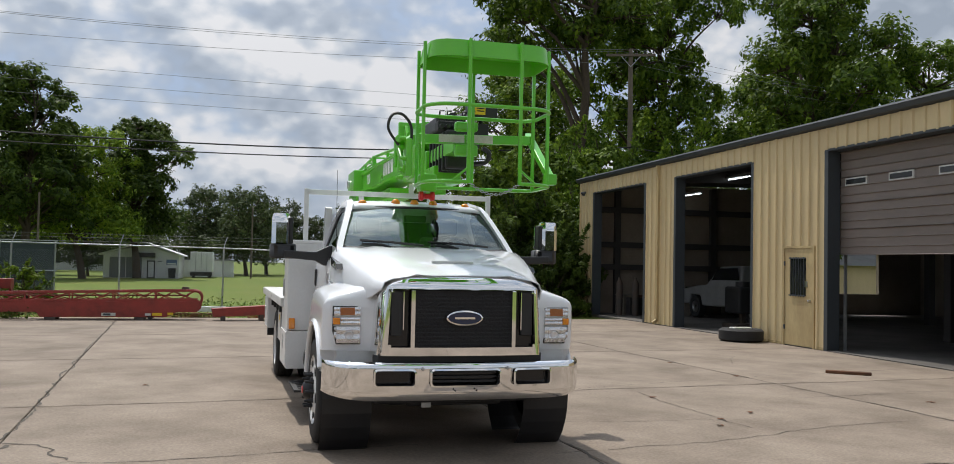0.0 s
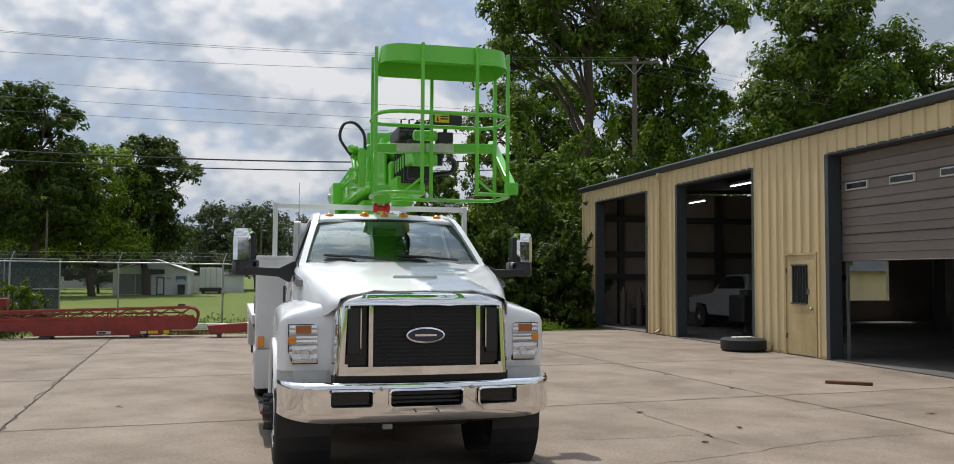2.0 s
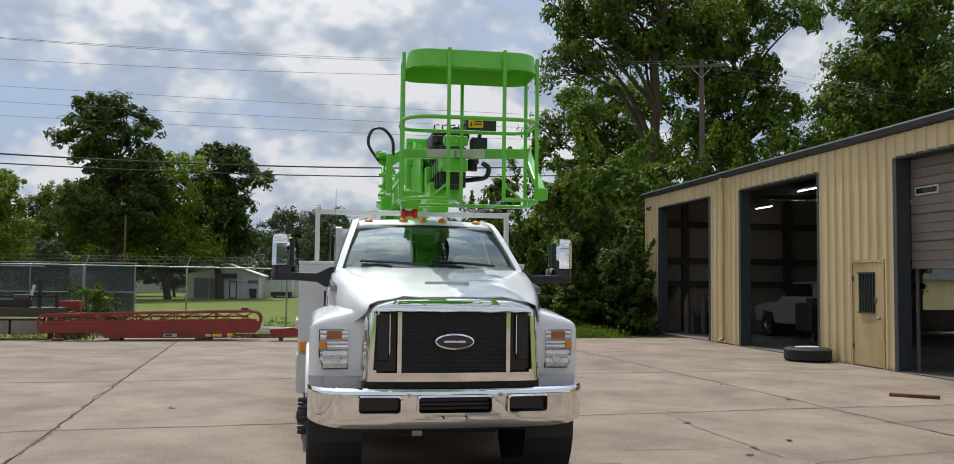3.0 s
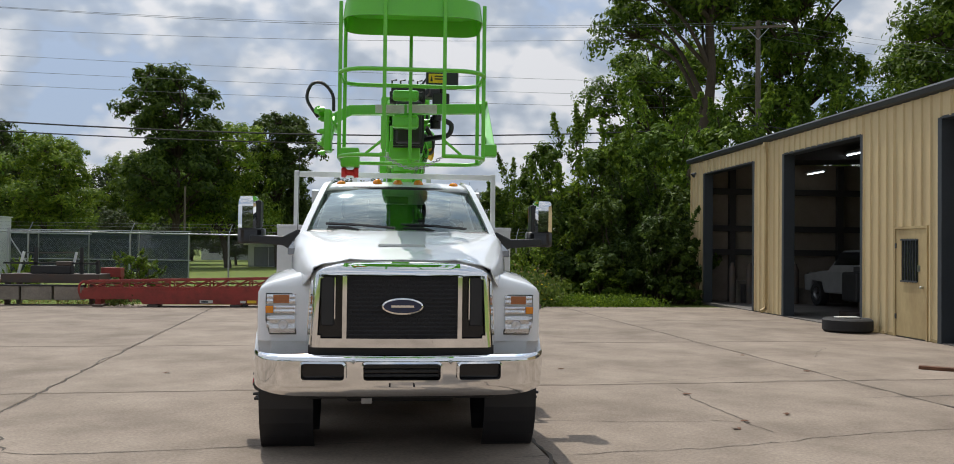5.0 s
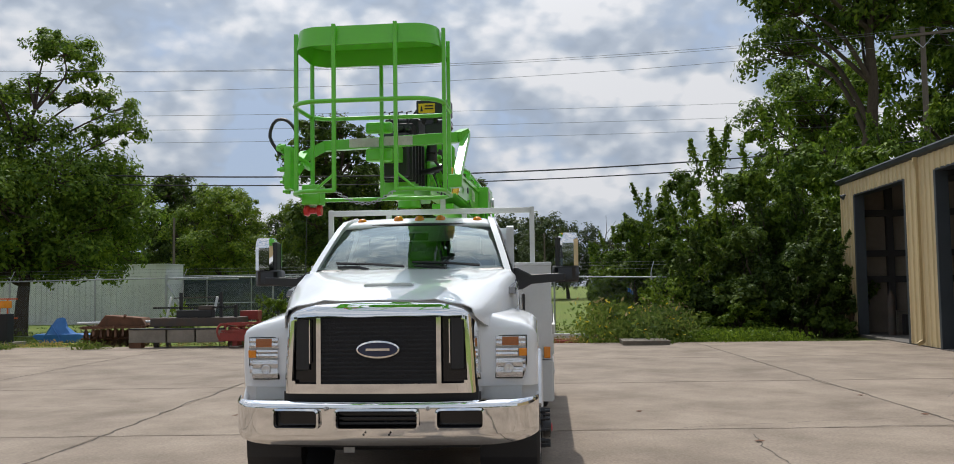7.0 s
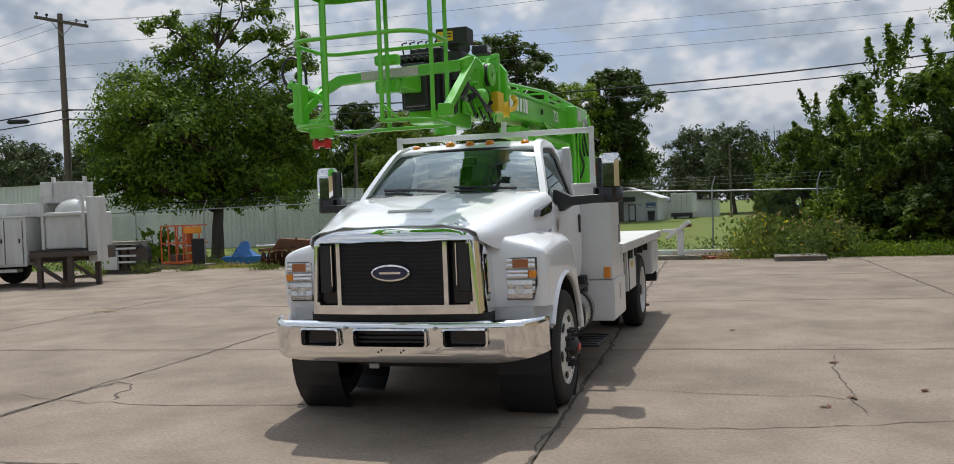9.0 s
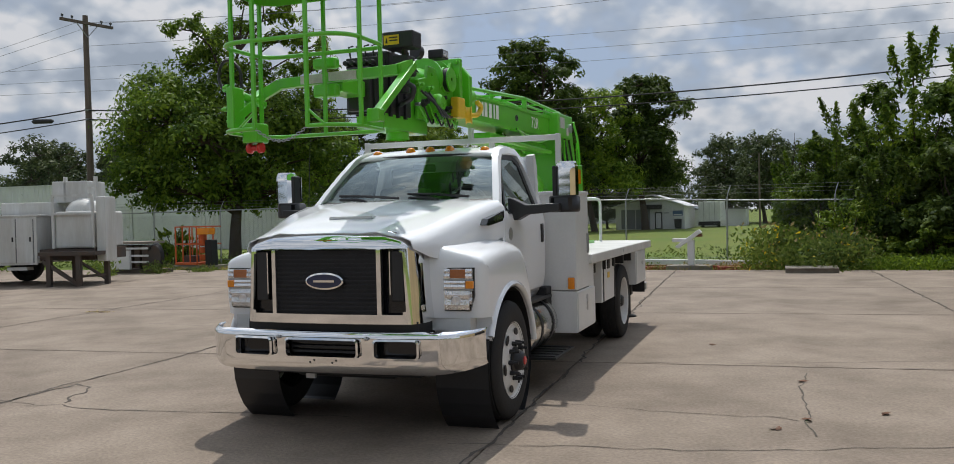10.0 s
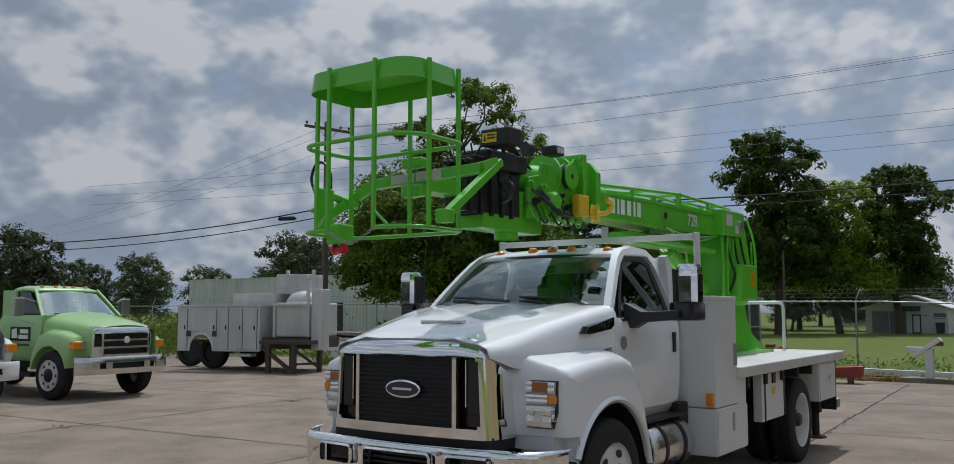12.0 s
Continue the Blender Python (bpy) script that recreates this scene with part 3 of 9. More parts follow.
def leaf_tufts(rng, lobe, rx, rz, tufts, leaves, spread):
    """Leaf places and facings in small tufts over a rounded lobe, thicker on its upper side."""
    C, N, T0 = [], [], []
    for _ in range(tufts):
        d = rng.normal(size=3)
        d /= np.linalg.norm(d)
        if d[2] < -0.35:
            d[2] *= -0.6
        t = lobe + d * np.array([rx, rx, rz]) * rng.uniform(0.55, 1.08)
        T0.append(t)
        k = int(leaves * rng.uniform(0.6, 1.35))
        e = rng.normal(size=(k, 3))
        e /= np.linalg.norm(e, axis=1, keepdims=True)
        r = spread * rng.uniform(0.6, 1.35)
        C.append(t + e * (rng.uniform(0.05, 1, size=(k, 1)) ** 0.55) * r * np.array([1.0, 1.0, 0.8]))
        N.append(e * 0.7 + d * 0.5 + np.array([0, 0, 0.4]) + rng.normal(size=(k, 3)) * 0.4)
    return np.concatenate(C), np.concatenate(N), T0


def make_tree(name, H, W, leaf, label, seed, fork=0.32, low=0.3, lobes=16, tufts=24, leaves=38, size=0.10, shape=0.0, lobe_size=0.16, plan=None, lean=0.03):
    """A tapered trunk, limbs bent out to lobes of foliage, and leaves in small tufts over each lobe, with gaps between.

    plan: lobes of its own as (x, y, z, radius), in parts of the half width and the height."""
    rng = np.random.default_rng(seed)
    th = thing(name, label, "tree")
    bm = bmesh.new()
    tr = H * 0.016 + 0.05
    top = np.array([rng.normal() * lean * H, rng.normal() * lean * H, H * fork])
    tube(bm, [(0, 0, -0.1), (0.02, 0, 0.12), (top[0] * 0.35, top[1] * 0.35, H * fork * 0.5), tuple(top)], tr * 1.5, 9, r_end=tr * 0.85)
    trunk = part("trunk", bm, M["bark"], th, smooth=60)
    spots = []
    if plan:
        spots = [(np.array([x * W / 2, y * W / 2, z * H]), r * W * 1.25) for x, y, z, r in plan]
    else:
        for i in range(lobes):
            f = (i + rng.uniform(0.1, 0.9)) / lobes
            a = i * 2.4 + rng.uniform(-0.5, 0.5)
            hz = (low + 0.08 + (0.84 - low) * f) * H
            rad = W / 2 * math.sqrt(max(0.03, 1 - ((f - 0.34 + shape) / 0.80) ** 2)) * rng.uniform(0.25, 0.95)
            spots.append((np.array([math.cos(a) * rad, math.sin(a) * rad, hz]), W * lobe_size * rng.uniform(0.65, 1.2) * (1.12 - 0.35 * f)))
    bm = bmesh.new()
    # a leader carries on from the trunk, and the limbs leave it one above another
    tip = np.array([top[0] * 1.5 + rng.normal() * 0.03 * W, top[1] * 1.5 + rng.normal() * 0.03 * W, H * 0.86])
    lead = limb_points(rng, top, tip, 6, 0.02)
    tube(bm, lead, tr * 0.8, 8, r_end=tr * 0.12, cap=False)
    C, N = [], []
    for e, r in spots:
        aside = math.hypot(e[0] - top[0], e[1] - top[1])
        up = min(0.9, max(0.0, (e[2] - 0.75 * aside - top[2]) / (tip[2] - top[2])))
        s0 = np.array(lead[int(up * 5)]) if up > 0 else top * rng.uniform(0.75, 1.0)
        mid = s0 * 0.5 + e * 0.5 + np.array([-(e[0] - s0[0]) * 0.08, -(e[1] - s0[1]) * 0.08, 0.012 * H]) + rng.normal(size=3) * 0.02 * H
        pts = smoothpoly([tuple(s0), tuple(mid), tuple(e)], 4)
        tube(bm, pts, tr * (0.46 - 0.24 * up), 6, r_end=tr * 0.08, cap=False)
        c, nn, t0 = leaf_tufts(rng, e, r, r * 0.78, max(6, int(tufts * (r / (W * lobe_size)) ** 1.6)), leaves, r * 0.36)
        C.append(c)
        N.append(nn)
        for t in t0[::2]:
            b0 = e * 0.8 + np.array(pts[-3]) * 0.2
            tube(bm, [tuple(b0), tuple((b0 + t) / 2 + rng.normal(size=3) * 0.08 * r), tuple(t)], tr * 0.11, 4, r_end=tr * 0.03, cap=False)
    part("branching", bm, M["bark"], th, smooth=60)
    C, N = np.concatenate(C), np.concatenate(N)
    keep = C[:, 2] > H * low * 0.85
    C, N = C[keep], N[keep]
    cards("crown", C, N, rng.uniform(0.6, 1.3, len(C)) * size, leaf, th, seed=seed, aspect=0.45)
    return th


def make_bush(name, W, D, H, leaf, label, seed, leaves=9000, size=0.09, category="bush", shoots=14):
    """A thicket: stems from the ground, lobes of leaf tufts down to it, and loose shoots standing out at the top."""
    rng = np.random.default_rng(seed)
    th = thing(name, label, category)
    bm = bmesh.new()
    C, N = [], []
    k = 30
    per = max(8, leaves // (k * 18))
    for i in range(k):
        a, r = rng.uniform(0, 2 * math.pi), math.sqrt(rng.uniform(0, 1))
        x, y = math.cos(a) * r * W / 2, math.sin(a) * r * D / 2
        hz = H * (1 - 0.72 * r ** 2.2) * rng.uniform(0.25, 0.9)
        tube(bm, limb_points(rng, (x * 0.6, y * 0.6, -0.05), (x, y, hz), 4), 0.02 + 0.006 * H, 5, r_end=0.008, cap=False)
        s = rng.uniform(0.10, 0.19)
        c, nn, _ = leaf_tufts(rng, np.array([x, y, hz]), min(W, D) * s, H * s * 0.9, 18, per, min(W, D) * s * 0.34)
        C.append(c)
        N.append(nn)
    for i in range(shoots):
        a, r = rng.uniform(0, 2 * math.pi), math.sqrt(rng.uniform(0, 0.8))
        b0 = np.array([math.cos(a) * r * W / 2, math.sin(a) * r * D / 2, H * (0.85 - 0.55 * r ** 2)])
        e = b0 + np.array([math.cos(a) * 0.12 * W, math.sin(a) * 0.12 * D, H * rng.uniform(0.12, 0.28)])
        tube(bm, [tuple(b0), tuple((b0 + e) / 2 + np.array([0, 0, 0.03 * H])), tuple(e)], 0.012 + 0.002 * H, 4, r_end=0.005, cap=False)
        n = per * 4
        f = rng.uniform(0.1, 1.05, size=(n, 1))
        c = b0 + (e - b0) * f + rng.normal(size=(n, 3)) * 0.024 * H * (1.25 - f)
        C.append(c)
        N.append(rng.normal(size=(n, 3)) + np.array([0, 0, 0.5]))
    part("undergrowth", bm, M["bark"], th)
    C, N = np.concatenate(C), np.concatenate(N)
    C[:, 2] = np.abs(C[:, 2])
    cards("crown" if H > 1.5 else "leaves", C, N, rng.uniform(0.6, 1.3, len(C)) * size, leaf, th, seed=seed, aspect=0.45)
    return th


def place(proto, spots, group):
    """The first spot takes the tree itself, the others copies of it. Spots: x, y, scale, stretch in height, turn."""
    tagged(proto, group=group)
    for i, (x, y, s, sz, rz) in enumerate(spots):
        ob = proto if i == 0 else copy_thing(proto, Matrix())
        ob.matrix_basis = Matrix.LocRotScale((x, y, -0.06), Euler((0, 0, radians(rz))), (s, s, s * sz))


# the shade tree: a broad dense skirt, and two open heads on bare bent limbs above it
SHADE = [(-0.85, 0.1, 0.44, 0.15), (-0.55, -0.3, 0.50, 0.16), (-0.62, 0.3, 0.62, 0.13), (-0.2, -0.45, 0.42, 0.17), (-0.15, 0.1, 0.55, 0.17), (0.2, -0.3, 0.50, 0.16),
         (0.25, 0.35, 0.42, 0.16), (0.62, -0.2, 0.42, 0.15), (0.72, 0.25, 0.50, 0.13), (-0.45, 0.0, 0.40, 0.16), (0.45, 0.0, 0.38, 0.15), (-0.3, 0.15, 0.72, 0.10), (-0.36, 0.05, 0.84, 0.075), (-0.12, 0.0, 0.78, 0.085),
         (0.10, 0.1, 0.82, 0.085), (0.30, -0.1, 0.95, 0.095), (0.16, 0.15, 0.98, 0.075), (0.50, 0.1, 0.90, 0.085), (0.72, 0.0, 0.78, 0.085), (0.80, -0.1, 0.70, 0.085), (0.62, 0.2, 0.68, 0.075), (0.42, 0.0, 0.80, 0.06), (-0.7, -0.2, 0.30, 0.13), (0.0, -0.2, 0.30, 0.16), (0.75, 0.1, 0.29, 0.13), (-0.35, -0.35, 0.24, 0.13), (0.4, -0.3, 0.24, 0.13), (-0.6, 0.1, 0.21, 0.12), (0.05, -0.1, 0.20, 0.12), (0.55, 0.2, 0.21, 0.11), (-0.2, 0.4, 0.22, 0.12), (-0.8, -0.15, 0.26, 0.10), (-0.85, 0.2, 0.36, 0.11), (0.9, -0.1, 0.38, 0.11), (-0.3, 0.5, 0.38, 0.15), (0.1, 0.0, 0.66, 0.13), (-0.5, 0.1, 0.54, 0.15), (0.55, 0.1, 0.55, 0.14)]
big = make_tree("oak_tree", 11.9, 10.0, M["leaf_mid"], "tall green shade tree with a dark leaning trunk and open limbs", 17, fork=0.22, low=0.12, tufts=36, leaves=52, size=0.115, lobe_size=0.17, plan=SHADE, lean=0.015)
place(big, [(-17.3, 33.8, 0.93, 1.06, 33)], "shade trees")
tall = make_tree("pecan_tree", 20.0, 10.5, M["leaf_mid"], "very tall airy pecan tree behind the workshop", 13, fork=0.42, low=0.56, lobes=21, tufts=30, leaves=38, size=0.17, lobe_size=0.18)
place(tall, [(17.8, 48.0, 0.98, 1.12, 0)], "pecan trees")
tall2 = make_tree("pecan_tree", 18.0, 10.0, M["leaf_mid"], "tall spreading pecan tree with a sparse crown", 29, fork=0.26, low=0.26, lobes=36, tufts=32, leaves=38, size=0.16, lobe_size=0.175)
place(tall2, [(25.4, 50.5, 1.02, 1.22, 130), (36.8, 50.5, 1.16, 1.08, 250), (45.0, 49.5, 1.0, 1.0, 300), (41.0, 59.0, 1.1, 0.95, 20), (53.0, 50.0, 1.0, 0.92, 120), (20.5, 61.0, 1.0, 0.95, 70)], "pecan trees")
row = make_tree("field_tree", 15.0, 8.0, M["leaf_dark"], "tall dark-green tree beyond the field", 14, fork=0.25, low=0.18, lobes=34, tufts=28, leaves=36, size=0.18, lobe_size=0.21)
place(row, [(-14.6, 71.0, 1.05, 1.02, 0), (-7.6, 79.0, 0.94, 1.0, 200), (-26.0, 66.0, 0.72, 1.0, 50), (-33.0, 70.0, 0.75, 1.0, 300), (-9.5, 96.0, 0.7, 1.0, 90)], "field trees")
row2 = make_tree("field_tree", 12.5, 9.0, M["leaf_light"], "round bright-green tree beyond the field", 15, fork=0.24, low=0.20, lobes=30, tufts=28, leaves=36, size=0.17, lobe_size=0.21)
place(row2, [(-11.2, 75.0, 0.96, 1.0, 0), (-21.0, 62.5, 0.72, 1.0, 160), (-18.0, 88.0, 0.85, 1.0, 250), (-39.0, 76.0, 0.9, 1.0, 100), (-30.0, 84.0, 0.95, 1.0, 10), (-23.5, 92.0, 0.9, 1.0, 70)], "field trees")
far = make_tree("distant_tree", 10.0, 8.5, M["leaf_far"], "hazy distant tree at the far side of the field", 16, fork=0.2, low=0.1, lobes=26, tufts=22, leaves=26, size=0.20, lobe_size=0.25)
spots = [(-2.9, 109, 1.0, 1.0, 0), (3.6, 110, 0.9, 1.0, 90), (1.2, 101, 0.9, 1.05, 30), (8.5, 112, 0.8, 0.9, 200), (14.5, 108, 0.85, 1.0, 260), (-55.4, 34.6, 0.75, 1.0, 40), (-70.6, 48.3, 0.62, 1.0, 20), (-59.9, 46.6, 0.64, 1.0, 80), (-64.6, 57.3, 0.6, 1.0, 10),
         (-40.5, 46.8, 0.72, 1.0, 10), (-36.0, 49.0, 0.7, 1.05, 140), (-45.5, 51.0, 0.7, 1.0, 220), (-33.0, 54.0, 0.75, 1.0, 90), (-75.0, 42.0, 0.65, 1.0, 0), (-48, 62, 0.8, 1.0, 60), (-56, 70, 0.8, 1.0, 120), (-5.5, 118, 0.75, 1.0, 15), (-14, 112, 0.85, 1.0, 66), (-22, 110, 0.95, 1.0, 166), (-31, 104, 1.0, 1.0, 266), (-41, 100, 1.0, 1.0, 300), (20, 104, 0.9, 1.0, 33), (27, 98, 1.0, 1.1, 77), (-7.5, 87, 0.5, 0.9, 12), (-12.5, 86, 0.5, 0.9, 112), (-17.5, 84, 0.55, 0.9, 212), (-23, 83, 0.55, 0.9, 52), (-28.5, 82, 0.55, 0.9, 152), (-35, 84, 0.6, 0.9, 252), (-42, 86, 0.6, 0.9, 22)]
spots += [(-46 + 6.5 * k + 2 * math.sin(k * 2.3), -44 + 5 * math.sin(k * 1.7), 0.85 + 0.25 * math.sin(k * 3.1), 1.0, 53 * k) for k in range(17)]
place(far, spots, "distant trees")
thick = make_bush("thicket", 5.6, 5.0, 6.4, M["leaf_mid"], "overgrown dark-green thicket with vines, by the workshop", 21, leaves=30000, size=0.10)
place(thick, [(9.2, 33.0, 1.0, 1.05, 0), (12.6, 34.6, 1.1, 1.1, 90), (16.8, 37.6, 1.15, 1.15, 200), (22.5, 40.5, 1.25, 1.15, 300), (6.9, 33.6, 0.72, 1.05, 150), (29.0, 43.0, 1.25, 1.2, 30), (5.9, 34.6, 0.5, 1.1, 80)], "thickets")
thick2 = make_bush("thicket", 4.6, 3.4, 4.2, M["leaf_dark"], "dense dark vine-covered thicket at the edge of the yard", 22, leaves=26000, size=0.085)
place(thick2, [(10.4, 30.0, 1.0, 1.0, 0), (8.3, 30.6, 0.85, 0.9, 130), (12.4, 32.0, 1.05, 1.1, 60), (11.6, 29.4, 0.6, 1.0, 220)], "thickets")

# ---- the flatbed truck ----
M["white"] = mat("white_vehicle_paint", (0.80, 0.82, 0.85), 0.62, dark=(0.75, 0.77, 0.80), scale=1.2, amount=0.3, fine=90, fine_amount=0.02, coat=1.0, rough_var=0.04)
M["white_matte"] = mat("white_bed_paint", (0.70, 0.71, 0.71), 0.38, dark=(0.58, 0.58, 0.57), scale=1.6, amount=0.5, fine=50, fine_amount=0.05, coat=0.15)
M["deck_white"] = mat("scuffed_deck_paint", (0.64, 0.64, 0.62), 0.55, dark=(0.45, 0.44, 0.42), scale=2.2, amount=0.6, fine=60, fine_amount=0.1, bump=0.15)
M["chrome"] = mat("chrome", (0.86, 0.86, 0.86), 0.045, 1.0, dark=(0.80, 0.80, 0.80), scale=2.0, amount=0.2, fine=200, fine_amount=0.01, rough_var=0.02)
M["black"] = mat("black_plastic", (0.018, 0.018, 0.02), 0.45, scale=5, amount=0.3, bump=0.08, bump_scale=180)
M["black_gloss"] = mat("gloss_black", (0.012, 0.012, 0.014), 0.12, scale=5)
M["grille_mesh"] = mat("black_grille_cover", (0.010, 0.010, 0.013), 0.6, scale=8, amount=0.5, fine=80, bump=0.9, bump_scale=48)
M["chassis"] = mat("black_chassis", (0.016, 0.016, 0.017), 0.6, scale=4, amount=0.4)
M["rubber"] = mat("tyre_rubber", (0.022, 0.022, 0.023), 0.75, dark=(0.05, 0.048, 0.045), scale=6, amount=0.3, fine=60, bump=0.2, spec=0.3)
M["rim"] = mat("white_wheel_paint", (0.72, 0.72, 0.71), 0.35, dark=(0.55, 0.54, 0.52), scale=7, amount=0.4)
M["alu"] = mat("polished_aluminium", (0.72, 0.72, 0.71), 0.2, 1.0, dark=(0.55, 0.55, 0.54), scale=5, amount=0.4, stretch=(1, 0.2, 1))
M["amber"] = mat("amber_lens", (0.85, 0.27, 0.01), 0.2, coat=0.5, fine=120, fine_amount=0.2)
M["amber_dark"] = mat("amber_reflector", (0.40, 0.13, 0.04), 0.2, coat=0.5, fine=90, fine_amount=0.3, bump=0.5, bump_scale=60)
M["lamp_clear"] = glass("clear_lamp_lens", (0.97, 0.98, 1.0), 0.9)
M["reflector"] = mat("lamp_reflector", (0.86, 0.86, 0.88), 0.22, 0.7, dark=(0.34, 0.34, 0.36), scale=90, amount=0.6, fine=160, fine_amount=0.2, bump=0.9, bump_scale=75, stretch=(1, 1, 0.25))
M["lamp_silver"] = mat("silvered_lamp_flutes", (0.92, 0.92, 0.93), 0.14, 0.92, dark=(0.75, 0.75, 0.76), scale=60, amount=0.5, fine=160, fine_amount=0.1, bump=0.3, bump_scale=90)
# green tint of the pane, deepened to stand for the shade inside the cab
M["glass"] = glass("vehicle_glass", (0.72, 0.83, 0.78), 0.42, 0.0, 1.9)
M["screen_glass"] = glass("windscreen_glass", (0.74, 0.86, 0.83), 0.72, 0.03, 2.5)
M["mirror"] = mat("mirror_glass", (0.86, 0.87, 0.88), 0.01, 1.0, fine_amount=0, amount=0.0, rough_var=0.0)
M["seat"] = mat("grey_seat_cloth", (0.09, 0.09, 0.095), 0.9, scale=5, bump=0.3)
M["dash"] = mat("pale_grey_dash", (0.30, 0.30, 0.30), 0.7, scale=5, bump=0.1)
M["blue_badge"] = mat("dark_blue_badge", (0.012, 0.022, 0.07), 0.15, coat=0.5)
M["red"] = mat("red_plastic", (0.62, 0.02, 0.02), 0.35, coat=0.2)

CX, CY = 2.73, 7.2
truck = thing("flatbed_truck", "white medium-duty flatbed truck with a chrome grille and bumper", "truck", m=pose(CX, CY, 0, 0, 0, 1.45))


def mirrored(f):
    for s in (-1, 1):
        f(s)


def grid_skin(cols, rows, point, hole, thick):
    """A bent plate over a grid of columns and rows, with openings, given thickness."""
    bm = bmesh.new()
    g = [[bm.verts.new(point(c, r)) for r in rows] for c in cols]
    for i in range(len(cols) - 1):
        for j in range(len(rows) - 1):
            if not hole((cols[i] + cols[i + 1]) / 2, (rows[j] + rows[j + 1]) / 2):
                bm.faces.new((g[i][j], g[i][j + 1], g[i + 1][j + 1], g[i + 1][j]))
    loose = [v for v in bm.verts if not v.link_faces]
    bmesh.ops.delete(bm, geom=loose, context="VERTS")
    bmesh.ops.recalc_face_normals(bm, faces=bm.faces)
    f = max(bm.faces, key=lambda q: -q.calc_center_median().y)
    if f.normal.y > 0:
        bmesh.ops.reverse_faces(bm, faces=bm.faces)
    bmesh.ops.solidify(bm, geom=bm.faces[:], thickness=thick)
    return bm


# bumper: x is the run along the plate, bent back at the ends
def bumper_xy(x):
    a = abs(x)
    s = 1 if x > 0 else -1
    if a < 0.86:
        return x, 0.06 * (a / 0.86) ** 2
    t = min(1.0, (a - 0.86) / 0.52)
    ang = t * radians(78)
    return s * (0.86 + 0.27 * math.sin(ang) ** 0.9), 0.06 + 0.40 * (1 - math.cos(ang)) ** 0.85


def bumper_point(x, z):
    px, py = bumper_xy(x)
    f = (z - 0.51) / 0.31
    bow = 0.003 * math.sin(math.pi * f) - 0.022 * (1 - f)
    lip = 0.045 * max(0.0, (f - 0.9) / 0.1) ** 1.5 + 0.03 * max(0.0, (0.1 - f) / 0.1)
    up = 0.05 * max(0.0, (abs(x) - 0.8) / 0.6) * (1 - f)
    return (px, py - bow + lip, z + up)


cols = sorted([s * v for v in (0.1, 0.2, 0.29, 0.36, 0.42, 0.52, 0.64, 0.745, 0.80, 0.86, 0.92, 0.98, 1.04, 1.10, 1.16, 1.22, 1.30, 1.38) for s in (-1, 1)] + [0.0])
rows = [0.51, 0.525, 0.55, 0.59, 0.635, 0.70, 0.765, 0.785, 0.80, 0.812, 0.82]
bm = grid_skin(cols, rows, bumper_point, lambda x, z: 0.635 < z < 0.765 and (abs(x) < 0.29 or 0.42 < abs(x) < 0.745), 0.012)
bumper = part("front_bumper", bm, M["chrome"], truck, "polished chrome front bumper", smooth=50)
for x0, x1 in ((-0.3, 0.3), (-0.755, -0.41), (0.41, 0.755)):
    bm = bmesh.new()
    w, c = x1 - x0, (x0 + x1) / 2
    o, i2 = rounded(w, 0.15, 0.035, 4, c, 0.70), rounded(w - 0.03, 0.12, 0.025, 4, c, 0.70)
    yy = [bumper_xy(p[0])[1] - 0.03 for p in o]
    a = [bm.verts.new((p[0], y, p[1])) for p, y in zip(o, yy)]
    b = [bm.verts.new((p[0], y - 0.004, p[1])) for p, y in zip(i2, yy)]
    d = [bm.verts.new((p[0], y + 0.05, p[1])) for p, y in zip(i2, yy)]
    skin(bm, a, b)
    skin(bm, b, d)
    part("slot_rim", bm, M["chrome"], bumper, smooth=40)
    part("slot_back", B(x0, x1, 0.10, 0.13, 0.62, 0.78), M["black_gloss"], bumper)
    if abs(c) < 0.1:
        for z in (0.665, 0.70, 0.735):
            part("slat", B(x0 + 0.02, x1 - 0.02, 0.06, 0.08, z - 0.008, z + 0.008), M["black"], bumper)
for x in (-0.36, 0.36):
    part("bumper_bolt", LA([(0, 0.016), (-0.012, 0.014), (-0.016, 0)], (x, -0.005, 0.775), (0, 1, 0), 10), M["steel"], bumper)
for x in (-0.09, 0.09):
    part("plate_hole", LA([(0, 0.008), (-0.004, 0.008), (-0.005, 0)], (x, -0.013, 0.598), (0, 1, 0), 8), M["black"], bumper)
part("valance", B(-0.70, 0.70, 0.14, 0.5, 0.79, 0.885), M["black"], truck)
part("apron", B(-0.72, 0.72, 0.14, 0.35, 0.48, 0.54), M["chassis"], truck, bevel=0.02)


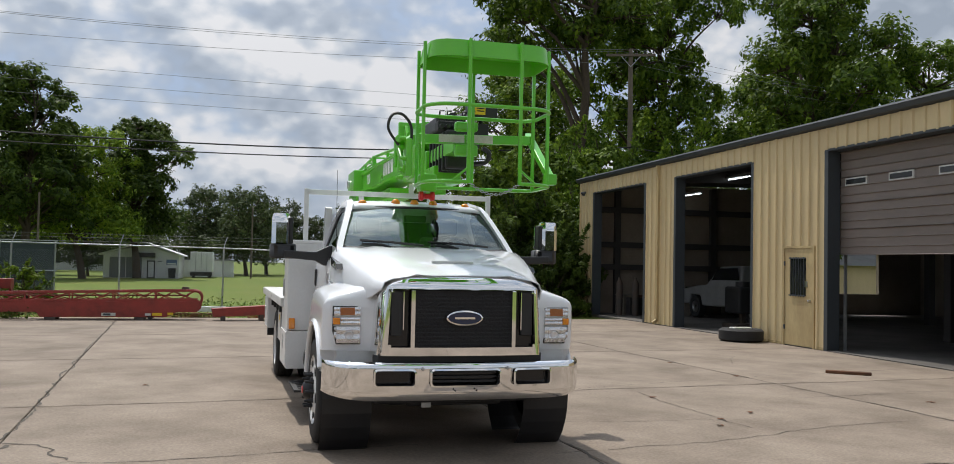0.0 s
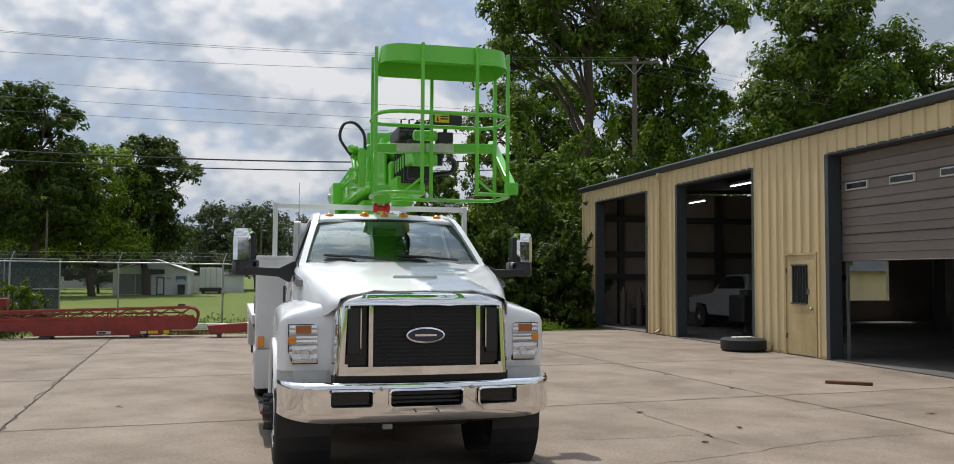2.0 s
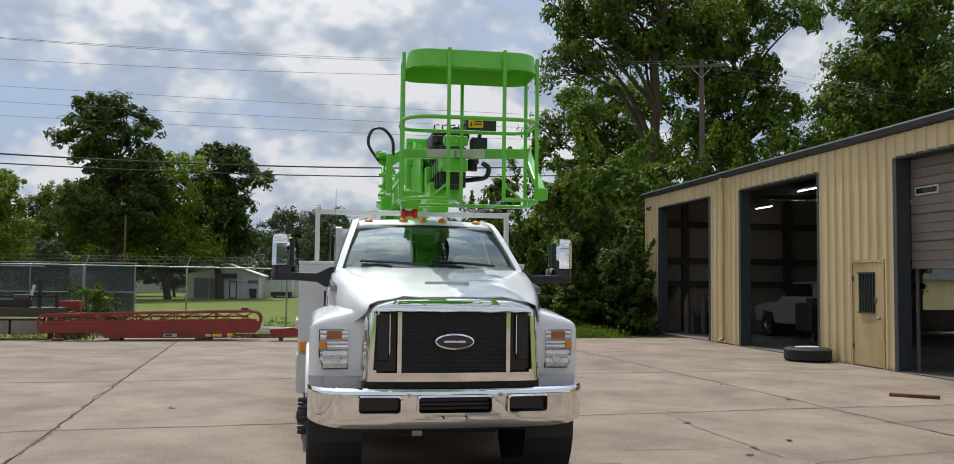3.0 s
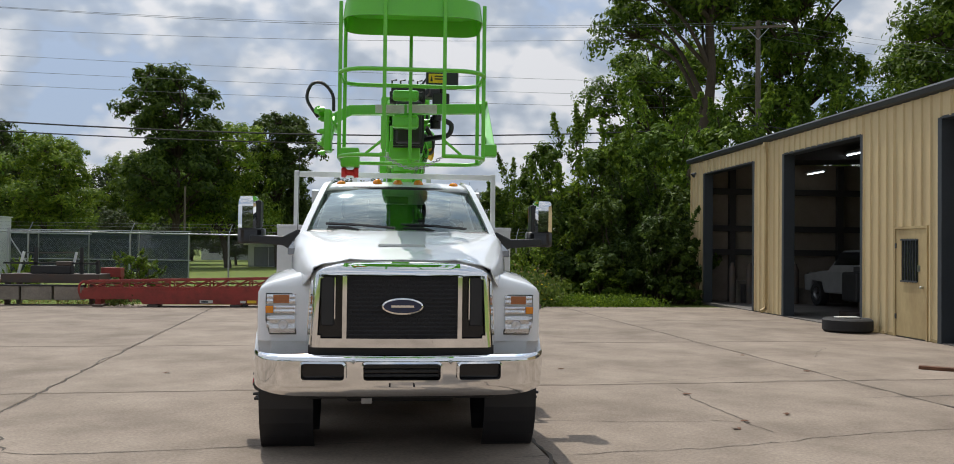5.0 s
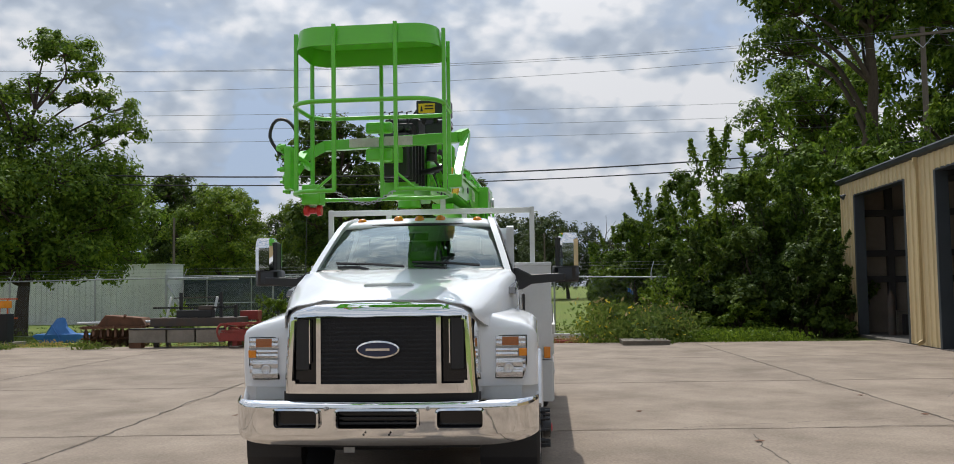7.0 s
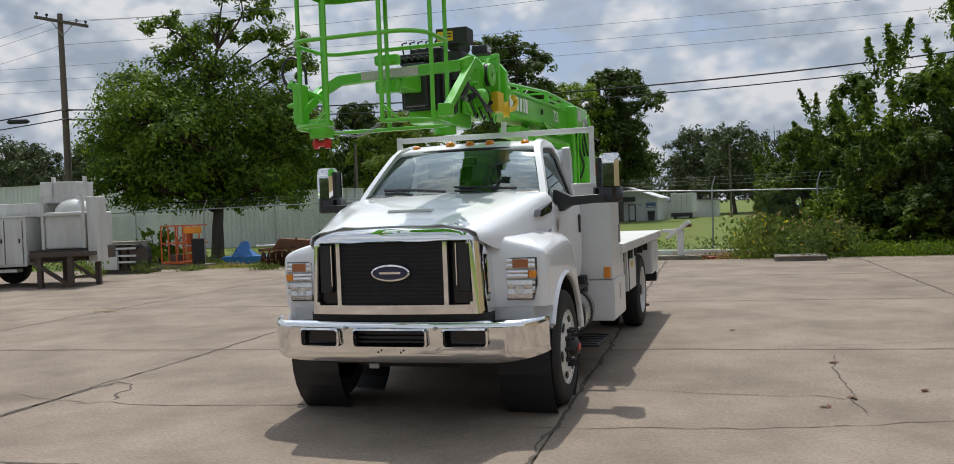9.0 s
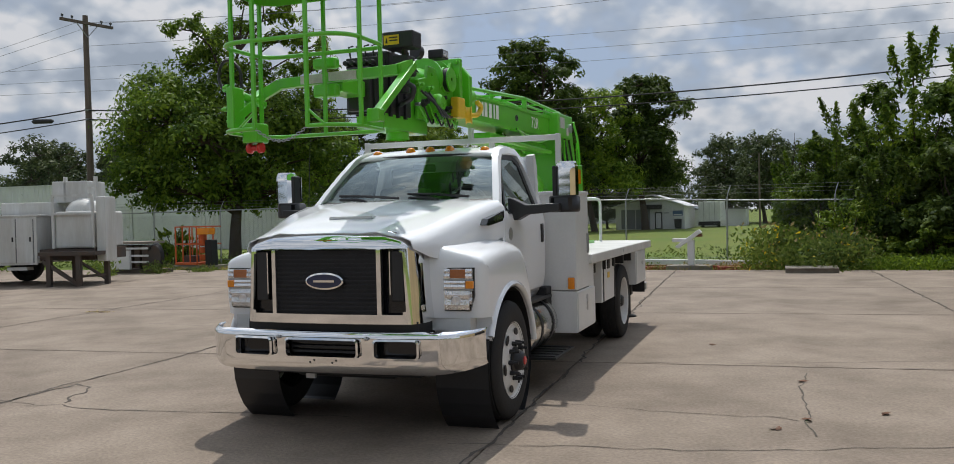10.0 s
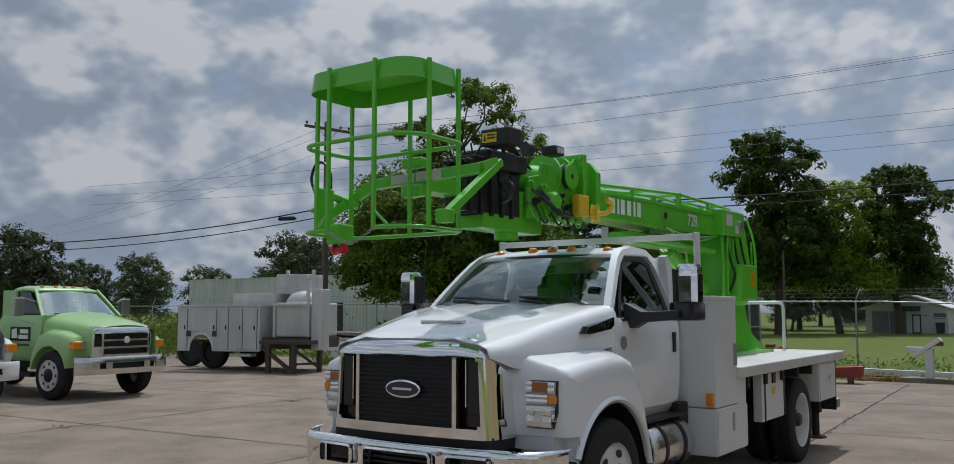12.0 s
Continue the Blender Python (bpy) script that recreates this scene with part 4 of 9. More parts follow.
# grille surround: flat across the front, wrapped back round the corners
def grille_point(x, z):
    a = abs(x)
    s = 1 if x > 0 else -1
    t = max(0.0, (a - 0.70) / 0.25)
    px = min(a, 0.70) - 0.035 * max(0.0, (min(a, 0.70) - 0.635) / 0.065) + 0.062 * math.sin(min(1.0, t * 1.6) * math.pi / 2)
    y = 0.055 + 0.02 * (min(a, 0.70) / 0.45) ** 2 + 0.31 * t ** 1.25
    top = max(0.0, (z - 1.42) / 0.12)
    y += 0.10 * top ** 2
    narrow = 1 - 0.05 * max(0.0, (z - 0.87) / 0.66) * min(1.0, max(0.0, (a - 0.45) / 0.2))
    drop = 0.085 * top * max(0.0, (min(a, 0.75) - 0.45) / 0.3) ** 1.5
    return (s * px * narrow, y, z - drop)


cols = sorted([s * v for v in (0.13, 0.29, 0.415, 0.448, 0.475, 0.54, 0.61, 0.635, 0.66, 0.70, 0.715, 0.735, 0.76, 0.79, 0.812, 0.838, 0.87, 0.91, 0.95) for s in (-1, 1)] + [0.0])
rows = [0.87, 0.885, 0.91, 0.938, 0.96, 1.0, 1.1, 1.2, 1.3, 1.385, 1.41, 1.43, 1.46, 1.49, 1.52, 1.54]


def grille_hole(x, z):
    a = abs(x)
    if 0.938 < z < 1.41 and a < 0.415:
        return True
    if 0.448 < a < 0.635 and 0.938 < z < 1.41:
        return not (a > 0.61 and (z > 1.385 or z < 0.96))
    return 1.0 < z < 1.3 and 0.79 < a < 0.838


bm = grid_skin(cols, rows, grille_point, grille_hole, 0.02)
grille = part("grille_surround", bm, M["chrome"], truck, "chrome grille surround", smooth=45)
bm = bmesh.new()
box(bm, -0.445, 0.445, 0.10, 0.12, 0.93, 1.42)
part("grille_screen", bm, M["grille_mesh"], grille, "black ribbed grille screen")
bm = bmesh.new()
for i in range(15):
    z = 0.955 + i * 0.031
    box(bm, -0.425, 0.425, 0.09, 0.10, z, z + 0.012)
part("grille_louvre", bm, M["grille_mesh"], grille)
for s in (-1, 1):
    def xs(a, b):
        return min(a * s, b * s), max(a * s, b * s)
    part("side_screen", B(*xs(0.43, 0.66), 0.15, 0.17, 0.93, 1.42), M["black_gloss"], grille)
    part("side_slat", B(*xs(0.51, 0.61), 0.115, 0.15, 1.03, 1.40), M["black"], grille, bevel=0.01)
    part("side_bar", SQ((s * 0.505, 0.11, 1.08), (s * 0.505, 0.11, 1.39), 0.008), M["chrome"], grille)
    part("slot_backing", B(*xs(0.66, 0.672), 0.18, 0.34, 0.98, 1.33), M["chrome"], grille)
bm = bmesh.new()
for k, (w, h, y) in enumerate(((0.31, 0.125, 0.075), (0.31, 0.125, 0.06), (0.285, 0.10, 0.055))):
    cur = [bm.verts.new((0.0 + w / 2 * math.cos(a), y, 1.18 + h / 2 * math.sin(a))) for a in [2 * math.pi * i / 36 for i in range(36)]]
    if k:
        skin(bm, prev, cur)
    prev = cur
badge = part("badge_rim", bm, M["chrome"], grille, "chrome oval badge rim", smooth=40)
bm = bmesh.new()
cur = [bm.verts.new((0.143 * math.cos(a), 0.056, 1.18 + 0.05 * math.sin(a))) for a in [2 * math.pi * i / 36 for i in range(36)]]
bm.faces.new(cur)
part("badge_field", bm, M["blue_badge"], badge)
bm = bmesh.new()
for x0, x1, z0, z1 in ((-0.085, 0.085, 1.172, 1.188),):
    box(bm, x0, x1, 0.050, 0.0555, z0, z1)
part("badge_mark", bm, M["chrome"], badge)
# hood
HOOD = [(0.12, 0, 1.532, 0.67, 1.468), (0.30, 0, 1.585, 0.705, 1.488), (0.62, 0, 1.655, 0.765, 1.575), (1.0, 0, 1.715, 0.83, 1.672), (1.34, 0, 1.762, 0.87, 1.738), (1.53, 0, 1.782, 0.88, 1.758)]
bm = bmesh.new()
secs = []
for y, _, zc, hw, ze in HOOD:
    k = min(1.0, max(0.0, (y - 0.12) / 0.5))
    half = [(0, zc), (hw * 0.42, zc - 0.004), (hw * 0.60, zc + 0.004), (hw * 0.72, zc - 0.018), (hw * 0.90, zc * 0.45 + ze * 0.55), (hw, ze), (hw + 0.01 + 0.035 * k, ze - 0.03 - 0.02 * k), (hw + 0.02 + 0.05 * k, ze - 0.05 - 0.10 * k), (hw + 0.02 + 0.055 * k, ze - 0.06 - 0.24 * k)]
    secs.append([(-x, y, z) for x, z in half[:0:-1]] + [(x, y, z) for x, z in half])
loft(bm, secs)
f0 = [v for v in bm.verts if abs(v.co.y - 0.12) < 1e-5]
hood = part("hood", bm, M["white"], truck, "sloping white hood", smooth=50)
hood.modifiers.new("sheet", "SOLIDIFY").thickness = 0.012
hood.modifiers.new("normals", "WEIGHTED_NORMAL").keep_sharp = True
part("hood_scoop", PR([(-0.19, 1.63), (0.19, 1.63), (0.18, 1.649), (-0.18, 1.649)], "y", 0.50, 0.57), M["white_matte"], hood)
part("cowl", PR([(1.44, 1.70), (1.56, 1.775), (1.68, 1.80), (1.68, 1.60), (1.44, 1.60)], "x", -0.86, 0.86), M["black"], truck, "black plastic cowl")
for s in (-1, 1):
    bm = bmesh.new()
    prism(bm, [(0.99, 1.555), (1.05, 1.605), (1.47, 1.672), (1.47, 1.585), (1.06, 1.548)], "x", 0.84 * s, 0.945 * s)
    vent = part("side_vent", bm, M["black_gloss"], hood, "black side vent with a bright badge", bevel=0.004)
    for k in range(4):
        y0 = 1.19 + k * 0.06
        part("vent_mark", B(min(0.945 * s, 0.949 * s), max(0.945 * s, 0.949 * s), y0, y0 + 0.042, 1.582 + k * 0.007, 1.624 + k * 0.008), M["chrome"], vent)

# fenders with their wheel arches
AY, AZ, AR = 1.08, 0.475, 0.60


def fluted(x0, x1, z0, z1, y, ribs, deep=0.010):
    """A lamp reflector of upright flutes, cut in two by a level step, with a flat back."""
    bm = bmesh.new()
    lo, hi = min(x0, x1), max(x0, x1)
    n = ribs * 2
    for za, zb, tip in ((z0, z0 + (z1 - z0) * 0.52, 0.0), (z0 + (z1 - z0) * 0.52, z1, 0.004)):
        rows = []
        for z, k in ((za, 0.0), ((za + zb) / 2, -0.006), (zb, 0.0)):
            rows.append([bm.verts.new((lo + (hi - lo) * i / n, y + tip + k + (deep if i % 2 else 0.0), z)) for i in range(n + 1)])
        for a, b in zip(rows, rows[1:]):
            skin(bm, a, b, False)
    box(bm, lo, hi, y + 0.014, y + 0.02, z0, z1)
    return bm


def fender(s):
    arch = [(AY + AR * math.cos(radians(a)) * 0.98, AZ + AR * math.sin(radians(a)) * 1.0) for a in range(12, 159, 9)]
    bm = bmesh.new()
    secs = []
    for x, dz, df in ((0.66, 0.10, -0.03), (0.80, 0.07, -0.02), (1.0, 0.012, 0.0), (1.055, -0.008, 0.014), (1.09, -0.03, 0.04), (1.112, -0.07, 0.075), (1.122, -0.15, 0.12)):
        top = [(0.56, 0.70, 0, 0), (0.55, 0.88, 0, 0), (0.42, 0.885, 0, 1), (0.40, 1.0, 0, 1), (0.395, 1.20, 0, 1), (0.405, 1.29, 0.3, 0.95), (0.425, 1.325, 0.8, 0.8), (0.47, 1.342, 1, 0.5), (0.75, 1.372, 1, 0), (1.05, 1.40, 1, 0), (1.30, 1.40, 1, 0), (1.44, 1.365, 1, -0.2), (1.56, 1.24, 0.8, -0.5), (1.66, 1.0, 0.2, -0.5), (1.715, 0.62, 0, 0)]
        prof = [(y + df * b, z + dz * a) for y, z, a, b in top] + arch
        secs.append([(x * s, y, z) for y, z in prof])
    loft(bm, secs, closed=True)
    fe = part("fender", bm, M["white"], truck, "white flared front fender", smooth=42)
    fe.modifiers.new("normals", "WEIGHTED_NORMAL").keep_sharp = True
    bm = bmesh.new()
    pts = [(1.12 * s, AY + (AR + 0.012) * math.cos(radians(a)), AZ + (AR + 0.012) * math.sin(radians(a))) for a in range(8, 162, 7)]
    tube(bm, pts, 0.026, 6)
    part("arch_lip", bm, M["white"], fe, smooth=60)
    part("liner", LA([(0, AR - 0.015), (0.42, AR - 0.015)], (0.68 * s, AY, AZ), (s, 0, 0), 28), M["black"], fe)
    part("filler_panel", B(min(0.70 * s, 1.0 * s), max(0.70 * s, 1.0 * s), 0.415, 0.55, 0.79, 0.884), M["white_matte"], fe)
    # headlamp set in the front corner
    hl = part("headlamp", PR([(0.81 * s, 0.94), (0.808 * s, 1.257), (1.045 * s, 1.257), (1.045 * s, 1.05), (1.012 * s, 0.94)], "y", 0.384, 0.43), M["black_gloss"], fe, "headlamp with amber marker", bevel=0.004)
    part("lamp_bowl", fluted(0.818 * s, 1.012 * s, 0.95, 1.09, 0.370, 11), M["lamp_silver"], hl)
    part("lamp_bowl", fluted(1.012 * s, 1.034 * s, 0.99, 1.09, 0.374, 2), M["lamp_silver"], hl)
    part("low_beam", LA([(0, 0.0), (0.0, 0.012), (-0.004, 0.03), (0.0, 0.036)], (0.91 * s, 0.371, 1.015), (0, 1, 0), 20), M["reflector"], hl)
    part("lamp_seam", B(min(0.81 * s, 1.04 * s), max(0.81 * s, 1.04 * s), 0.372, 0.392, 1.091, 1.099), M["galv"], hl)
    part("lamp_seam", B(min(0.81 * s, 1.04 * s), max(0.81 * s, 1.04 * s), 0.372, 0.392, 1.166, 1.174), M["galv"], hl)
    part("marker_strip", PR([(0.816 * s, 1.10), (0.816 * s, 1.165), (1.036 * s, 1.165), (1.034 * s, 1.10)], "y", 0.380, 0.39), M["reflector"], hl)
    part("marker_flutes", fluted(0.818 * s, 0.982 * s, 1.102, 1.163, 0.368, 9, 0.006), M["lamp_silver"], hl)
    part("amber_marker", PR([(0.985 * s, 1.105), (0.985 * s, 1.16), (1.045 * s, 1.16), (1.043 * s, 1.105)], "y", 0.362, 0.39), M["amber"], hl, bevel=0.006)
    part("turn_lens", PR([(0.816 * s, 1.175), (0.816 * s, 1.25), (1.038 * s, 1.25), (1.036 * s, 1.175)], "y", 0.380, 0.39), M["reflector"], hl)
    part("turn_flutes", fluted(0.818 * s, 0.864 * s, 1.178, 1.248, 0.368, 4, 0.006), M["lamp_silver"], hl)
    part("turn_flutes", fluted(0.986 * s, 1.036 * s, 1.178, 1.248, 0.368, 4, 0.006), M["lamp_silver"], hl)
    part("turn_amber", PR([(0.865 * s, 1.182), (0.865 * s, 1.244), (0.985 * s, 1.244), (0.985 * s, 1.182)], "y", 0.368, 0.39), M["amber_dark"], hl)


mirrored(fender)

# cab
bm = bmesh.new()
secs = []
for z, hw, y0, y1 in ((0.80, 0.84, 1.62, 2.72), (0.90, 0.91, 1.50, 2.80), (1.10, 0.935, 1.42, 2.84), (1.40, 0.945, 1.42, 2.85), (1.60, 0.93, 1.42, 2.85), (1.665, 0.905, 1.44, 2.84)):
    c = 0.09
    secs.append([(hw, y0, z), (hw, y1 - c, z), (hw - c * 0.3, y1 - c * 0.3, z), (hw - c, y1, z), (-hw + c, y1, z), (-hw + c * 0.3, y1 - c * 0.3, z), (-hw, y1 - c, z), (-hw, y0, z), (-hw + 0.2, y0, z), (hw - 0.2, y0, z)])
loft(bm, secs, closed=True)
part("cab_body", bm, M["white"], truck, smooth=40)


def side_x(z):
    return 0.925 - 0.195 * max(0.0, (z - 1.62) / 0.58) ** 1.15


def pillar(s):
    bm = bmesh.new()
    # windscreen pillar, roof rail and rear pillar as one bent bar
    path = [(1.50, 1.70), (1.66, 1.86), (1.82, 2.01), (1.97, 2.14), (2.10, 2.21), (2.36, 2.235), (2.60, 2.22), (2.69, 2.12), (2.74, 1.92), (2.78, 1.64)]
    secs = []
    for i, (y, z) in enumerate(path):
        a, b = path[max(0, i - 1)], path[min(len(path) - 1, i + 1)]
        d = Vector((b[0] - a[0], b[1] - a[1])).normalized()
        n = Vector((-d.y, d.x))
        w = 0.026 if i < 5 else (0.045 if i < 7 else 0.10)
        o, q = Vector((y, z)) + n * w, Vector((y, z)) - n * 0.022
        secs.append([(s * side_x(q.y), q.x, q.y), (s * (side_x(o.y) + 0.0), o.x, o.y), (s * (side_x(o.y) - 0.06), o.x, o.y + 0.015), (s * (side_x(q.y) - 0.06), q.x, q.y)])
    loft(bm, secs, closed=True)
    part("pillar", bm, M["white"], truck, "white cab pillar and roof rail", smooth=45)
    part("rear_quarter", PR([(2.76, 1.64), (2.72, 2.0), (2.66, 2.20), (2.74, 2.22), (2.81, 2.10), (2.85, 1.64)], "x", s * 0.80, s * 0.87), M["white"], truck)
    # door
    bm = bmesh.new()
    secs = []
    for z, dx in ((0.93, -0.012), (1.05, 0.008), (1.25, 0.014), (1.44, 0.016), (1.50, 0.012), (1.56, 0.014), (1.615, 0.002), (1.655, -0.012)):
        hw = 0.94 + dx
        secs.append([(s * hw, 1.47, z), (s * (hw + 0.004), 1.7, z), (s * (hw + 0.006), 2.1, z), (s * (hw + 0.002), 2.74, z), (s * (hw - 0.03), 2.74, z), (s * (hw - 0.03), 1.47, z)])
    loft(bm, secs, closed=True)
    door = part("door", bm, M["white"], truck, "white cab door", smooth=35)
    bm = PR([(1.63, 1.655), (2.02, 2.13), (2.10, 2.165), (2.46, 2.17), (2.58, 2.12), (2.68, 1.66)], "x", s * 0.80, s * 0.812)
    for v in bm.verts:
        v.co.x = s * (side_x(v.co.z) - 0.035 + (0.008 if abs(v.co.x) > 0.805 else 0))
    part("door_glass", bm, M["glass"], door, "tinted side window, darkened for the dim cab").visible_shadow = False
    bm = bmesh.new()
    ol = [(1.60, 1.64), (2.01, 2.15), (2.10, 2.19), (2.47, 2.195), (2.60, 2.14), (2.705, 1.64)]
    il = [(1.69, 1.672), (2.04, 2.11), (2.11, 2.145), (2.45, 2.15), (2.555, 2.10), (2.645, 1.672)]
    a = [bm.verts.new((s * (side_x(z) - 0.012), y, z)) for y, z in ol]
    b = [bm.verts.new((s * (side_x(z) - 0.020), y, z)) for y, z in il]
    c = [bm.verts.new((s * (side_x(z) - 0.05), y, z)) for y, z in il]
    skin(bm, a, b)
    skin(bm, b, c)
    part("window_frame", bm, M["black"], door)
    part("door_handle", B(min(s * 0.95, s * 0.975), max(s * 0.95, s * 0.975), 2.58, 2.64, 1.36, 1.54), M["black"], door, "black door handle", bevel=0.012)
    part("belt_moulding", B(min(s * 0.925, s * 0.945), max(s * 0.925, s * 0.945), 1.62, 2.70, 1.642, 1.66), M["black"], door)
    part("round_sticker", LA([(0, 0.055), (0.003, 0.055), (0.004, 0)], (s * 0.958, 1.60, 1.47), (s, 0, 0), 20), M["galv"], door, "small grey round sticker")
    part("small_badge", B(min(s * 0.958, s * 0.965), max(s * 0.958, s * 0.965), 1.66, 1.80, 1.19, 1.215), M["black"], door)
    part("red_mark", B(min(s * 0.957, s * 0.963), max(s * 0.957, s * 0.963), 1.58, 1.605, 1.20, 1.225), M["red"], door)
    # mirror on its arm
    arm = part("mirror_arm", PR([(0.90 * s, 1.60), (0.97 * s, 1.58), (1.06 * s, 1.63), (1.36 * s, 1.655), (1.36 * s, 1.725), (1.06 * s, 1.715), (0.93 * s, 1.78), (0.90 * s, 1.78)], "y", 1.72, 1.86), M["black"], truck, "black folding mirror arm", bevel=0.012)
    bm = bmesh.new()
    loft(bm, [[(s * x, y, z) for x, y in ((1.30, 1.70), (1.34, 1.66), (1.50, 1.665), (1.545, 1.72), (1.55, 1.85), (1.30, 1.85))] for z in (1.645, 1.67, 1.77, 1.79)], closed=True)
    part("mirror_base", bm, M["black"], arm, smooth=40, bevel=0.03).location = (-0.06 * s, 0.13, 0)
    bm = bmesh.new()
    loft(bm, [[(s * (cx + (x - cx) * k), 1.74 + (y - 1.74) * k, z) for x, y in ((1.36, 1.71), (1.40, 1.665), (1.50, 1.665), (1.54, 1.70), (1.545, 1.80), (1.36, 1.80))] for z, k, cx in ((1.79, 1.0, 1.45), (1.99, 1.0, 1.45), (2.05, 0.96, 1.45), (2.085, 0.8, 1.45))], closed=True)
    part("mirror_shell", bm, M["chrome"], arm, "chrome mirror shell", smooth=40).location = (-0.06 * s, 0.13, 0)
    part("mirror_inner", B(min(1.335 * s, 1.37 * s), max(1.335 * s, 1.37 * s), 1.69, 1.80, 1.78, 2.05), M["black"], arm, bevel=0.012).location = (-0.06 * s, 0.13, 0)
    part("mirror_glass", B(min(1.325 * s, 1.53 * s), max(1.325 * s, 1.53 * s), 1.80, 1.812, 1.80, 2.04), M["mirror"], arm).location = (-0.06 * s, 0.13, 0)


mirrored(pillar)
# roof
bm = bmesh.new()
secs = []
for y, z, hw, e in ((2.03, 2.19, 0.70, 0.015), (2.10, 2.235, 0.70, 0.03), (2.25, 2.275, 0.71, 0.05), (2.45, 2.292, 0.715, 0.06), (2.65, 2.28, 0.71, 0.05), (2.76, 2.24, 0.70, 0.03), (2.83, 2.15, 0.69, 0.01)):
    secs.append([(-hw - 0.02, y, z - e - 0.03), (-hw, y, z - e), (-hw * 0.85, y, z - e * 0.25), (-hw * 0.4, y, z), (hw * 0.4, y, z), (hw * 0.85, y, z - e * 0.25), (hw, y, z - e), (hw + 0.02, y, z - e - 0.03)])
loft(bm, secs)
roof = part("roof", bm, M["white"], truck, "white cab roof", smooth=50)
roof.modifiers.new("sheet", "SOLIDIFY").thickness = 0.02
for x in (-0.55, -0.20, 0.0, 0.20, 0.55):
    bm = bmesh.new()
    lathe(bm, [(0, 0.048), (0.012, 0.047), (0.03, 0.04), (0.046, 0.024), (0.05, 0.0)], (x, 2.17, 2.245 if abs(x) < 0.4 else 2.225), (0, -0.1, 1), 14)
    part("marker_lamp", bm, M["amber"], truck, "amber roof marker lamp", smooth=60)
# back wall with window
bm = bmesh.new()
for a in ((-0.80, -0.55, 1.64, 2.2), (0.55, 0.80, 1.64, 2.2), (-0.55, 0.55, 1.64, 1.72), (-0.55, 0.55, 2.08, 2.2)):
    box(bm, a[0], a[1], 2.78, 2.83, a[2], a[3])
part("cab_back", bm, M["white"], truck)
part("rear_glass", B(-0.55, 0.55, 2.80, 2.808, 1.72, 2.08), M["glass"], truck, "rear cab window").visible_shadow = False
# windscreen
bm = bmesh.new()
secs = []
for k in range(7):
    f = k / 6
    y, z, hw = 1.525 + 0.535 * f, 1.755 + 0.445 * f, 0.872 - 0.16 * f
    secs.append([(hw * u, y + 0.07 * u * u - 0.03 - 0.018 * math.sin(f * math.pi), z + 0.03 * math.sin(f * math.pi) - 0.02 * u * u) for u in (-1, -0.8, -0.5, -0.2, 0, 0.2, 0.5, 0.8, 1)])
loft(bm, secs)
ws = part("windscreen", bm, M["screen_glass"], truck, "raked windscreen reflecting the sky", smooth=60)
ws.visible_shadow = False
edge = [Vector(p) for p in secs[0]] + [Vector(s2[-1]) for s2 in secs[1:-1]] + [Vector(p) for p in secs[-1][::-1]] + [Vector(s2[0]) for s2 in secs[-2:0:-1]]
part("windscreen_seal", tube(bmesh.new(), edge + [edge[0]], 0.014, 6, cap=False), M["black"], truck)
for x0, x1 in ((-0.66, 0.02), (0.02, 0.68)):
    bm = bmesh.new()
    tube(bm, [(x0 + 0.30, 1.505, 1.775), (x0 + 0.2, 1.53, 1.80), (x0 + 0.02, 1.545, 1.80)], 0.014, 6)
    tube(bm, [(x0, 1.575, 1.835), (x0 + 0.30, 1.525, 1.825), (x1 - 0.06, 1.505, 1.80)], 0.012, 5)
    part("wiper", bm, M["black"], truck, "black wiper")
# inside the cab
part("dashboard", PR([(1.60, 1.70), (1.72, 1.76), (1.95, 1.72), (2.0, 1.5), (1.95, 1.2), (1.6, 1.2)], "x", -0.8, 0.8), M["dash"], truck, bevel=0.02)
for x in (-0.42, 0.42):
    st = part("cab_seat", B(x - 0.27, x + 0.27, 2.45, 2.62, 1.3, 1.92), M["seat"], truck, "grey cloth cab seat", bevel=0.05)
    part("headrest", B(x - 0.14, x + 0.14, 2.46, 2.57, 1.93, 2.12), M["seat"], st, bevel=0.04)
bm = bmesh.new()
tube(bm, [(0.42 + 0.19 * math.cos(a), 2.06 - 0.06 * math.sin(a), 1.72 + 0.18 * math.sin(a)) for a in [2 * math.pi * i / 24 for i in range(25)]], 0.014, 6, cap=False)
tube(bm, [(0.24, 2.07, 1.70), (0.60, 2.07, 1.70)], 0.018, 6)
part("steering_wheel", bm, M["dash"], truck, "steering wheel")
part("cab_lining", B(-0.80, 0.80, 2.70, 2.775, 1.2, 1.72), M["seat"], truck)
part("inner_mirror", B(-0.13, 0.10, 2.03, 2.06, 2.05, 2.12), M["black"], truck, bevel=0.01)
# aerial
part("radio_aerial", T([(-0.90, 1.42, 1.62), (-0.90, 1.50, 2.5)], 0.004, 5, r_end=0.002), M["black"], truck)

